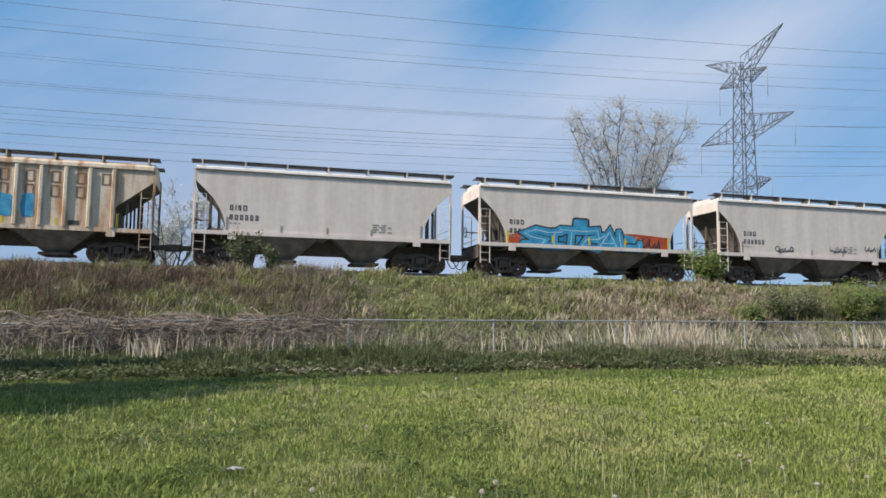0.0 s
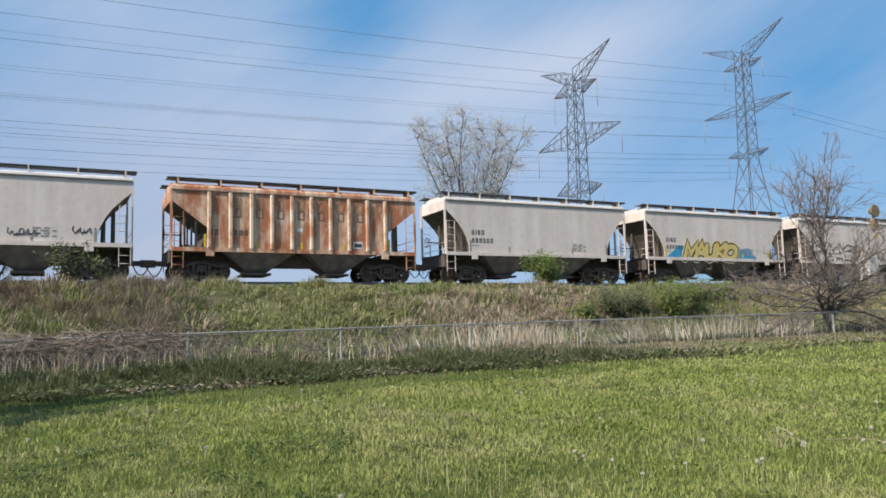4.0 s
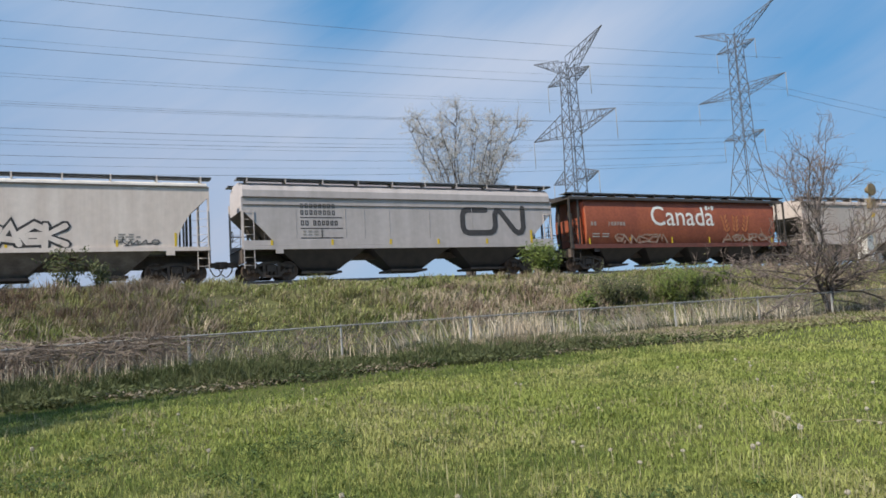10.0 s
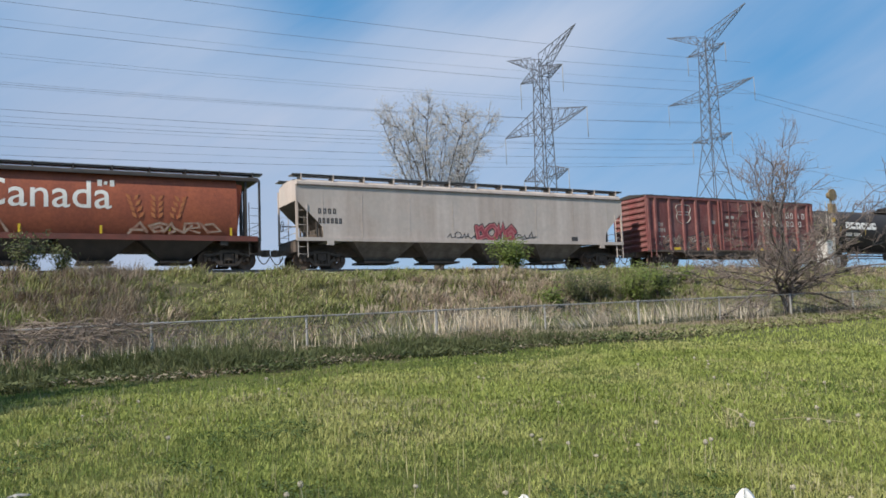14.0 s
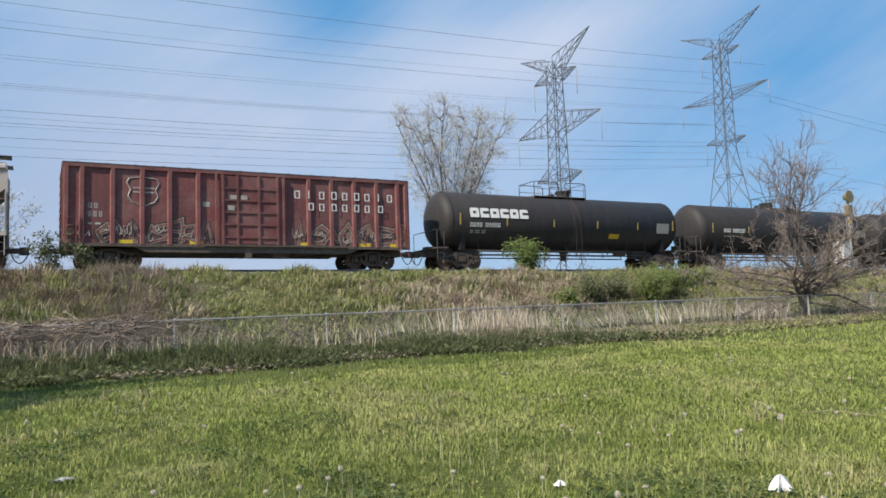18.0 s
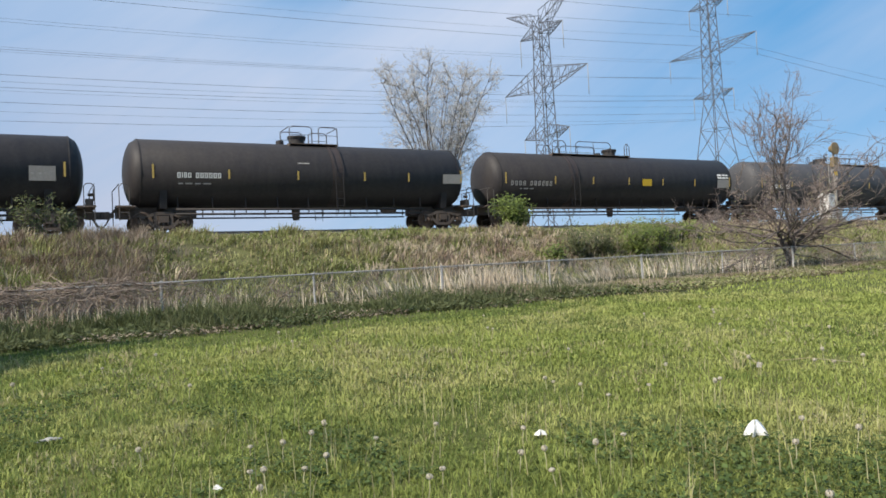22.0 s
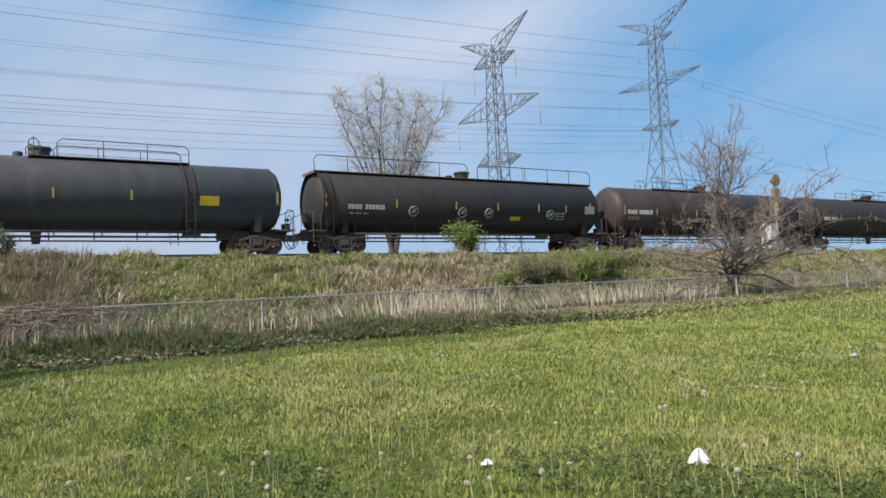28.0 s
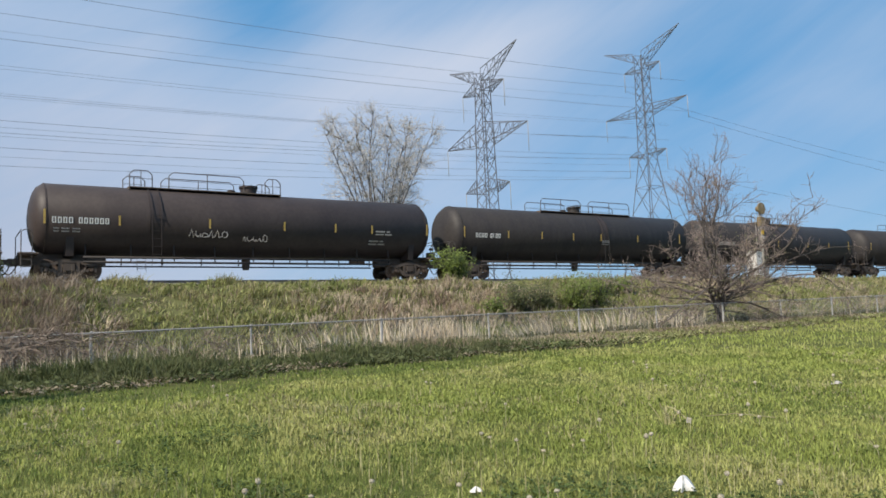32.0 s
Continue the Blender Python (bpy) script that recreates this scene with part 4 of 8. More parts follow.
def tank_car(label, x0, x1, mat, r=1.6, zc=2.76, dome=0.0, deck=(-1.4, 1.4), rail="short", marks=(), name="tank_car", truck_in=1.35, bands=None, plaque=None, panel=None, left_in=0.42, left_truck=0.62):
    """A tank car; x0, x1 are the ends of the shell, which starts left_in farther in at the western end. dome: where the manway stands; deck: the span of the top platform."""
    car, h = freight_car(name, label, x0, x1, "tank car")
    hl, hr_ = h - left_in, h + 0.2
    cap = [(0.0, 0.001)] + [(0.6 - 0.6 * math.cos(math.asin(min(1, k / 8))), r * k / 8) for k in range(1, 9)]
    prof = [(-hl + a, b) for a, b in cap] + [(hr_ - a, b) for a, b in reversed(cap)]
    part("tank", Shape().lathe(prof, 56, cz=zc), mat, car)
    for x in (-hl + 0.61, hr_ - 0.61):
        part("seam", Shape().lathe([(x - 0.03, r - 0.01), (x - 0.03, r + 0.012), (x + 0.03, r + 0.012), (x + 0.03, r - 0.01)], 56, cz=zc), mat, car)
    lx = dome - 0.55 if bands is None else bands
    band = Shape().lathe([(lx - 0.3, r - 0.01), (lx - 0.3, r + 0.014), (lx + 0.3, r + 0.014), (lx + 0.3, r - 0.01)], 56, cz=zc)
    part("shell_band", band, M_BLACK_BROWN, car, "dusty brown band round the shell")
    top, h0 = zc + r, h
    m = Shape().lathe([(top - 0.08, 0.40), (top + 0.34, 0.40), (top + 0.34, 0.47), (top + 0.42, 0.47), (top + 0.47, 0.25), (top + 0.48, 0.001)], 20, "z")
    for k in range(8):
        a = math.tau * k / 8
        m.tube((0.44 * math.cos(a), 0.44 * math.sin(a), top + 0.25), (0.44 * math.cos(a), 0.44 * math.sin(a), top + 0.46), 0.025, 5)
    part("manway", m, mat, car, at=pose(dome, 0, 0))
    v = Shape().lathe([(top - 0.05, 0.2), (top + 0.2, 0.2), (top + 0.24, 0.1), (top + 0.25, 0.001)], 12, "z")
    part("valve_housing", v, mat, car, at=pose(dome - 0.85, 0.1, 0))
    d0, d1 = deck
    g = Shape()
    for y0, y1 in ((-0.78, -0.42), (0.42, 0.78)):
        g.box(d0, d1, y0, y1, top - 0.06, top - 0.02)
    for x in (d0, d1):
        g.box(x - 0.03, x + 0.03, -0.78, 0.78, top - 0.16, top - 0.03)
    part("platform", g, M_UNDER, car, "dark grating platform")
    for y in (-0.78, 0.78):
        if rail == "long":
            # a full-length railing parts round the manway and stands on the near side alone
            if d1 - d0 > 12 and y > 0:
                continue
            high = 0.74 if d1 - d0 < 12 else 0.78
            for p, q in ((d0, d0 + 1.0), (d0 + 1.75, dome - 0.5), (dome + 0.6, d1)) if 4 < dome - d0 < 7 else ((d0, dome - 0.1), (dome + 0.6, d1)):
                n = max(2, round((q - p) / 1.9))
                xs = [p + (q - p) * k / n for k in range(n + 1)]
                rails = Shape().line([(p, y, top - 0.05), (p, y, top + high - 0.19), (p + 0.2, y, top + high)] + [(x, y, top + high) for x in xs[1:-1]] + [(q - 0.2, y, top + high), (q, y, top + high - 0.19), (q, y, top - 0.05)], 0.024, 5)
                rail_part = part("handrail", rails, M_BLACK_TRIM, car)
                for x in xs[1:-1]:
                    part("rail_post", Shape().tube((x, y, top - 0.05), (x, y, top + high), 0.02, 5), M_BLACK_TRIM, rail_part)
                if d1 - d0 < 12:
                    part("middle_rail", Shape().tube((p, y, top + 0.36), (q, y, top + 0.36), 0.014, 4), M_BLACK_TRIM, rail_part)
        else:
            a0, a1, b0, b1 = d0, d0 + (d1 - d0) * 0.46, d0 + (d1 - d0) * 0.60, d1
            for p, q in ((a0, a1), (b0, b1)):
                rails = Shape().line([(p, y, top - 0.05), (p, y, top + 0.72), (p + 0.15, y, top + 0.82), (q - 0.15, y, top + 0.82), (q, y, top + 0.72), (q, y, top - 0.05)], 0.026, 5)
                rail_part = part("handrail", rails, M_BLACK_TRIM, car)
                part("middle_rail", Shape().tube((p, y, top + 0.4), (q, y, top + 0.4), 0.016, 4), M_BLACK_TRIM, rail_part)
    if rail != "long":
        for x in (d0, d1):
            end = Shape()
            end.tube((x, -0.78, top + 0.8), (x, 0.78, top + 0.8), 0.02, 5)
            part("end_rail", end, M_BLACK_TRIM, car)
    for y in (-1, 1):
        lad = Shape()
        for x in (lx - 0.2, lx + 0.2):
            pts = [(x, y * (r + 0.09) * math.cos(a), zc + (r + 0.09) * math.sin(a)) for a in [math.radians(70 - 14 * k) for k in range(6)]] + [(x, y * (r + 0.09), 1.3), (x, y * (r - 0.05), 0.62)]
            lad.line(pts, 0.017, 4)
        for k in range(7):
            lad.tube((lx - 0.2, y * (r + 0.08), 0.75 + 0.36 * k), (lx + 0.2, y * (r + 0.08), 0.75 + 0.36 * k), 0.014, 4)
        part("ladder", lad, mat, car)
        pipe = Shape().tube((-h + 2.5, y * 1.15, 1.0), (h - 2.5, y * 1.15, 1.0), 0.055, 6).tube((-h + 2.5, y * 1.15, 0.80), (h - 2.5, y * 1.15, 0.78), 0.038, 6)
        for k in range(9):
            x = -h + 2.6 + (2 * h - 5.2) * k / 8
            pipe.tube((x, y * 1.15, 0.85), (x, y * 1.05, zc - 1.05), 0.03, 5)
        part("side_pipe", pipe, M_BLACK, car)
    for s in (-1, 1):
        h = hl if s < 0 else hr_
        a = s * (h0 - truck_in) + (left_truck if s < 0 else 0.12)
        sad = Shape().prism([(-1.15, 1.05), (1.15, 1.05), (1.38, zc - 0.62), (0.9, zc - 1.15), (0.0, zc - 1.42), (-0.9, zc - 1.15), (-1.38, zc - 0.62)], "x", a - 0.16, a + 0.16)
        part("saddle", sad, mat, car)
        part("draft_sill", Shape().box(min(a - s * 1.6, s * (h + 0.35)), max(a - s * 1.6, s * (h + 0.35)), -0.3, 0.3, 0.72, zc - r + 0.12), M_UNDER, car)
        part("end_platform", Shape().box(min(s * (h - 0.35), s * (h + 0.38)), max(s * (h - 0.35), s * (h + 0.38)), -1.45, 1.45, 1.10, 1.16), M_UNDER, car)
        hr = Shape()
        e = s * (h + 0.32)
        hr.line([(e, -1.42, 0.5), (e, -1.42, 2.0), (e - s * 0.12, -1.42, 2.12), (e - s * 0.3, -1.42, 2.12), (e - s * 0.42, -1.42, 2.0), (e - s * 0.42, -1.42, 1.15)], 0.022, 5)
        hr.line([(e, 1.42, 0.5), (e, 1.42, 2.1), (e, -1.42, 2.1)], 0.022, 5)
        for z in (0.55, 0.85):
            hr.tube((e, -1.42, z), (e - s * 0.4, -1.42, z), 0.018, 5)
            hr.tube((e - s * 0.4, -1.42, z), (e - s * 0.4, -1.42, 1.12), 0.018, 5)
        part("end_handrail", hr, M_BLACK_TRIM, car)
    h = hr_
    bw = Shape()
    ring = [(h + 0.34, -0.75 + 0.26 * math.cos(math.tau * k / 16), 1.7 + 0.26 * math.sin(math.tau * k / 16)) for k in range(17)]
    bw.line(ring, 0.02, 5)
    bw.tube((h + 0.1, -0.75, 1.7), (h + 0.34, -0.75, 1.7), 0.07, 6)
    bw.box(h + 0.0, h + 0.3, -1.0, -0.5, 1.16, 1.5)
    part("brake_wheel", bw, M_UNDER, car)
    part("brake_cylinder", Shape().lathe([(-0.4, 0.001), (-0.4, 0.16), (0.4, 0.16), (0.4, 0.001)], 12), M_UNDER, car, at=pose(h0 - 4.3, -0.7, 0.98))
    out = Shape().lathe([(0.55, 0.001), (0.55, 0.16), (0.8, 0.2), (zc - r + 0.1, 0.24)], 12, "z")
    part("bottom_outlet", out, M_UNDER, car, at=pose(dome - 0.2, 0, 0))
    running_gear(car, h0 - truck_in + 0.12, h0 + 0.42, h0 - truck_in - left_truck, h0 + 0.1)
    strip = Shape().box(-0.042, 0.042, -0.004, 0.004, -0.24, 0.24).mesh("reflector_strip", M_TAPE_DULL)
    for k, x in enumerate(marks):
        part("reflector_strip", strip, None, car, "yellow reflective strip", tank_point(x, zc - 0.16 + (0.08 if k in (0, len(marks) - 1) else 0), r, zc) @ pose(0, 0, 0) @ Matrix.Diagonal((1, 1, 1.3 if k in (0, len(marks) - 1) else 0.9, 1)))
    if plaque:
        tank_patch(car, "placard", *plaque, M_LABEL_YELLOW, "yellow placard")
    if panel:
        x, z, w, hg = panel
        base = tank_patch(car, "data_panel", x, z, w, hg, M_SHADE_GREY, "grey data panel")
        for i in range(3):
            tank_text(car, "data_line", x - w / 2 + 0.05, z + hg * (0.3 - 0.3 * i), (2.2, 0, 3, 0, 2), 0.07, M_DULL_WHITE)
    return car, h


def tank_text(car, name, x, z, widths, hgt, mat, r=1.6, zc=2.76, label="white stencilled bars", gap=0.3):
    return stencil(car, name, 0, -hgt / 2, widths, hgt, mat, 0, label, gap, tank_point(x, z, r, zc))


def tank_patch(car, name, x, z, w, hgt, mat, label="", r=1.6, zc=2.76):
    return part(name, Shape().box(-w / 2, w / 2, -0.006, 0.0, -hgt / 2, hgt / 2), mat, car, label, tank_point(x, z, r, zc))

# ---- the cars, from the front of the train to its tail ----
M_BLUE = material("blue spray paint", (0.02, 0.22, 0.43), 0.55, second=(0.07, 0.40, 0.62), scale=2.5, amount=0.9, bump=0)
M_PALE_BLUE = material("pale blue spray paint", (0.30, 0.55, 0.68), 0.55, second=(0.55, 0.7, 0.76), scale=3, amount=0.8, bump=0)
# graffiti orange; on the grain hopper's end gussets it stands for sunlight
M_ORANGE = material("orange red spray paint", (0.55, 0.10, 0.025), 0.55, second=(0.38, 0.05, 0.02), scale=2.0, amount=0.9, bump=0)
M_SPRAY_YELLOW = material("yellow spray paint", (0.74, 0.60, 0.20), 0.55, second=(0.72, 0.48, 0.05), scale=2.5, amount=0.9, bump=0)
M_GOLD = material("tan gold spray paint", (0.58, 0.46, 0.20), 0.55, second=(0.66, 0.55, 0.30), scale=2.5, amount=0.8, bump=0)
M_CREAM = material("cream spray paint", (0.78, 0.72, 0.50), 0.55, second=(0.74, 0.60, 0.25), scale=2.5, amount=0.8, bump=0)
M_BROWN_INK = material("faded brown lettering paint", (0.17, 0.10, 0.065), 0.65, second=(0.30, 0.20, 0.14), scale=4, amount=0.7, bump=0)
M_RUST_INK = material("rusted-over lettering", (0.36, 0.17, 0.085), 0.75, second=(0.48, 0.27, 0.15), scale=4, amount=0.8, bump=0)
M_PINK = material("faded pink spray paint", (0.50, 0.20, 0.20), 0.6, second=(0.40, 0.08, 0.10), scale=2.5, amount=0.9, bump=0)
M_SPRAY_RED = material("deep red spray paint", (0.36, 0.06, 0.085), 0.6, second=(0.26, 0.05, 0.06), scale=2.5, amount=0.8, bump=0)
M_SPRAY_BLACK = material("black spray paint", (0.03, 0.028, 0.03), 0.55, second=(0.07, 0.06, 0.06), scale=3, amount=0.7, bump=0)
M_OLIVE_INK = material("worn olive spray paint", (0.20, 0.125, 0.075), 0.65, second=(0.29, 0.085, 0.045), scale=3, amount=0.9, bump=0)
M_SPRAY_GREY = material("worn pale spray paint", (0.36, 0.30, 0.24), 0.65, second=(0.25, 0.10, 0.065), scale=4, amount=0.9, bump=0)
M_SPRAY_PALE = material("chalky pale spray paint", (0.58, 0.53, 0.48), 0.65, second=(0.36, 0.28, 0.24), scale=3, amount=0.8, bump=0)
M_RED_TRIM = material("brown-red channel steel", (0.20, 0.062, 0.045), 0.65, second=(0.12, 0.045, 0.035), scale=2, amount=0.8)
M_MAPLE = material("faded yellow wheat mark", (0.50, 0.20, 0.075), 0.65, second=(0.42, 0.13, 0.05), scale=2.5, amount=0.9, bump=0)
M_RIB = material("cream paint on the side posts, rust at the edges", (0.74, 0.60, 0.46), 0.7, second=(0.47, 0.22, 0.11), scale=2.2, stretch=(1, 1, 0.6), amount=0.9, fine=8, fine_amount=0.2, contrast=(0.42, 0.6))
SIDE = -1.504

# tan ribbed hopper at the head
c0, h0 = hopper_car("tan ribbed covered hopper with rust stains and blue paint", -15.6, -3.55, M_TAN, RIB_CUT, (-1.95, 1.95), ribs=10, rib_mat=M_TAN, name="ribbed_hopper", strips="yellow", z_sill=1.44, z_eave=4.12, roof_h=0.38)
for k in range(9):
    for row, z in enumerate((3.34, 2.72)):
        if row == 0 or 1 <= k <= 7:
            stencil(c0, "faded_letter", -4.20 + 1.0 * k, z, (0.85,), 0.52, M_BROWN_INK, SIDE, "brown letter-sized bar")
rnd = random.Random(1)
for x, w in ((-2.9, 0.75), (-1.95, 0.75), (-0.95, 0.75), (0.0, 0.75), (0.95, 0.55)):
    part("graffiti", blob(Shape(), x, 2.3, w, 1.0, rnd, SIDE - 0.002, shear=0.0), M_BLUE, c0, "solid blue spray paint")
patch(c0, "data_panel", 2.55, 3.0, 1.55, 1.75, M_INK, SIDE, "small black panel")

a1, _ = plain_hopper("pale grey covered hopper with a dusty side", -1.98, 10.08)

# the blue and orange graffiti
c1, h1 = plain_hopper("pale grey covered hopper with blue and orange graffiti", 11.45, 23.45, strips="yellow")
back = Shape().prism([(-4.45, 1.42), (-4.5, 1.98), (-3.9, 2.12), (-3.0, 2.05), (-1, 1.75), (1.2, 2.3), (2.6, 2.32), (4.45, 2.2), (4.5, 1.42)], "y", SIDE - 0.004, SIDE)
part("graffiti", back, M_ORANGE, c1, "orange red spray paint")
backing = Shape().prism([(-3.9, 1.46), (-3.75, 2.0), (-3.3, 2.36), (-1.6, 2.3), (-0.9, 2.5), (0.2, 2.42), (1.5, 2.34), (2.4, 2.2), (2.75, 1.75), (2.7, 1.46)], "y", SIDE - 0.0055, SIDE - 0.0045)
part("graffiti", backing, M_BLUE, c1, "broad blue backing")
sprayed_word(c1, ("S", "I", "T", "claw", "A", "L"), -3.7, 1.50, 6.2, 0.84, 0.24,
             ((0.30, M_SPRAY_BLACK, "black outline"), (0.14, M_BLUE, "blue fill"), (-0.19, M_PALE_BLUE, "pale blue highlight")), 3, SIDE - 0.007, 0.10, 0.05)
part("graffiti", blob(Shape(), -0.55, 2.72, 0.95, 0.55, random.Random(8), SIDE - 0.0045, 0.06), M_SPRAY_BLACK, c1, "dark outline")
part("graffiti", blob(Shape(), -0.55, 2.72, 0.85, 0.45, random.Random(8), SIDE - 0.0105), M_BLUE, c1, "solid blue mark")
part("graffiti", scrawl(Shape(), 2.95, 1.6, 1.1, 0.6, random.Random(5), SIDE - 0.006, 3, 0.045), M_SPRAY_BLACK, c1, "black strokes")
for x in (-2.06, -0.06, 1.96):
    patch(c1, "reflector_strip", x - 0.05, x + 0.05, 1.65, 2.05, M_YELLOW, SIDE - 0.022, "yellow reflective strip")

c2, h2 = plain_hopper("pale grey covered hopper with small black tags", 24.95, 36.95)
rnd = random.Random(6)
for x, z, w, hg, n, r_ in ((-2.4, 1.75, 1.1, 0.34, 4, 0.024), (1.2, 1.85, 1.1, 0.3, 5, 0.016), (3.6, 1.95, 0.9, 0.5, 3, 0.028)):
    part("graffiti", scrawl(Shape(), x, z, w, hg, rnd, SIDE, n, r_), M_SPRAY_BLACK, c2, "small black scrawl")

# the rusted ribbed hopper
c3, h3 = hopper_car("heavily rusted ribbed covered hopper with faded letters", 38.45, 50.5, M_RUST, RIB_CUT, (-1.95, 1.95), ribs=10, rib_mat=M_RIB, name="ribbed_hopper", strips="yellow", z_sill=1.44, z_eave=4.12, roof_h=0.38)
for k in range(9):
    for row, z in enumerate((3.42, 2.92)):
        if row == 0 or 1 <= k <= 7:
            stencil(c3, "faded_letter", -4.18 + 1.0 * k, z, (0.85,), 0.44, M_RUST_INK if row == 0 else M_BROWN_INK, SIDE, "faded letter-sized bar")
stencil(c3, "car_number", -4.3, 2.1, (0.7, 0.7), 0.24, M_INK, SIDE)
stencil(c3, "car_number", -3.2, 2.1, (0.7, 0.7, 0.7), 0.24, M_INK, SIDE)
patch(c3, "sticker", -0.25, 0.05, 2.36, 2.52, M_WHITE, SIDE, "small white sticker")
patch(c3, "data_panel", 2.6, 3.1, 1.6, 1.95, M_WHITE, SIDE, "white panel")
patch(c3, "data_mark", 2.66, 3.04, 1.68, 1.86, M_INK, SIDE - 0.01)

plain_hopper("pale grey covered hopper on the embankment track", 52.15, 64.2)

# yellow and blue graffiti
c5, h5 = plain_hopper("pale grey covered hopper with yellow and blue graffiti", 65.7, 77.6, strips="yellow")
s = Shape()
s.prism([(-4.35, 1.6), (-3.9, 1.9), (-3.4, 2.3), (-2.3, 2.3), (-2.3, 1.6)], "y", SIDE - 0.004, SIDE)
part("graffiti", s, M_BLUE, c5, "blue spray paint")
s = Shape().prism([(1.0, 1.6), (1.1, 2.25), (2.0, 2.2), (2.6, 2.3), (3.0, 1.85), (3.4, 1.6)], "y", SIDE - 0.004, SIDE)
part("graffiti", s, M_BLUE, c5, "blue spray paint")
sprayed_word(c5, ("M", "A", "U", "K", "ring"), -2.92, 1.56, 4.15, 0.86, 0.20,
             ((0.42, M_CREAM, "pale halo"), (0.28, M_SPRAY_BLACK, "black outline"), (0.10, M_SPRAY_YELLOW, "yellow fill"), (-0.12, M_GOLD, "tan highlight")), 9, SIDE - 0.006, 0.22, 0.02)
s = scrawl(Shape(), 1.5, 2.1, 1.6, 0.3, random.Random(3), SIDE, 4, 0.012)
part("graffiti", s, M_SHADE_GREY, c5, "faint grey scrawl")

c6, h6 = plain_hopper("pale grey covered hopper with a large black scrawl", 79.1, 91.2, strips="yellow")
sprayed_word(c6, ("wave", "A", "curl", "K"), -3.3, 1.68, 3.3, 0.84, 0.22, ((0.24, M_SPRAY_BLACK, "black outline"), (0.03, M_GREY, "bare grey fill")), 12, SIDE - 0.004, 0.1, 0.10)
part("graffiti", scrawl(Shape(), 2.0, 1.7, 1.9, 0.4, random.Random(13), SIDE, 5, 0.018), M_SPRAY_BLACK, c6, "black scrawl")

# the long grey three-bay hopper
LONG_CUT = [(0.06, 3.95), (0.06, 3.3), (0.55, 2.8), (1.05, 2.3), (1.4, 1.9), (1.5, 1.56)]
c8, h8 = hopper_car("smooth grey three-bay covered hopper with dark lettering", 92.6, 110.0, M_GREY_DARK, LONG_CUT, (-4.7, 0.0, 4.7), bay_half=2.3, bay_low=0.85, sill_low=1.0, bay_mat=M_BLACK_TRIM, strips=False, name="long_hopper", boards=10, z_sill=1.56, z_eave=3.95, roof_h=0.82, board_up=0.02)
stencil(c8, "lettering", -5.86, 3.43, (0.75,) * 8, 0.22, M_INK, SIDE, "dark letter-sized bars", 0.28)
stencil(c8, "lettering", -5.86, 3.10, (0.75,) * 8, 0.22, M_INK, SIDE, "dark letter-sized bars", 0.28)
stencil(c8, "car_number", -5.86, 2.58, (0.75, 0.75, 0, 0.7, 0.7, 0.7, 0.7, 0.7, 0.7), 0.24, M_INK, SIDE, "dark stencilled bars", 0.2)
s = Shape().box(-5.88, -3.75, SIDE - 0.006, SIDE, 2.95, 2.99).box(-5.88, -3.75, SIDE - 0.006, SIDE, 2.42, 2.46).box(-5.88, -3.75, SIDE - 0.006, SIDE, 1.95, 1.99).box(-4.84, -4.80, SIDE - 0.006, SIDE, 1.95, 2.42)
part("stencil_frame", s, M_INK, c8)
for i in range(2):
    stencil(c8, "small_print", -5.75, 2.25 - 0.15 * i, (2, 0, 2.6, 0, 3, 0, 2), 0.08, M_SHADE_GREY, SIDE)
s = Shape()
ribbon(s, [(4.40, 3.45), (3.3, 3.45), (3.06, 3.36), (2.97, 3.12), (2.97, 2.54), (3.06, 2.3), (3.3, 2.21), (4.62, 2.21), (4.86, 2.32), (4.96, 2.56), (4.96, 3.2), (5.08, 3.42), (5.26, 3.4), (5.42, 3.24), (6.16, 2.34), (6.38, 2.2), (6.62, 2.26), (6.74, 2.5), (6.74, 3.58)], 0.30, SIDE)
part("emblem", s, M_INK, c8, "large dark emblem of one thick curving line")
for x in (-7.3, -4.32, -1.24, 1.45, 4.36):
    patch(c8, "reflector_strip", x - 0.06, x + 0.06, 1.46, 1.88, M_YELLOW, -1.54, "yellow reflective strip")
patch(c8, "reflector_strip", 7.15, 7.28, 1.5, 2.35, M_YELLOW, -1.54, "yellow reflective strip")
for x in (-6.1, -3.6, -2.6, -1.25, 1.0, 3.55, 5.8):
    patch(c8, "panel_seam", x - 0.012, x + 0.012, 1.95, 3.6, M_GREY_DARK, SIDE + 0.001)
for y in (-1.515, 1.515):
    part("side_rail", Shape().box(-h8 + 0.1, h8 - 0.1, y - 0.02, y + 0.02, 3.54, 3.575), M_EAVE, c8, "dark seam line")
    part("side_rail", Shape().box(-h8 + 0.1, h8 - 0.1, y - 0.02, y + 0.02, 1.62, 1.86), M_GREY_DARK, c8)


# the cylindrical grain hopper
def barrel_y(z):
    return -1.56 * math.sqrt(max(0.05, 1 - ((z - 2.75) / 2.6) ** 2))


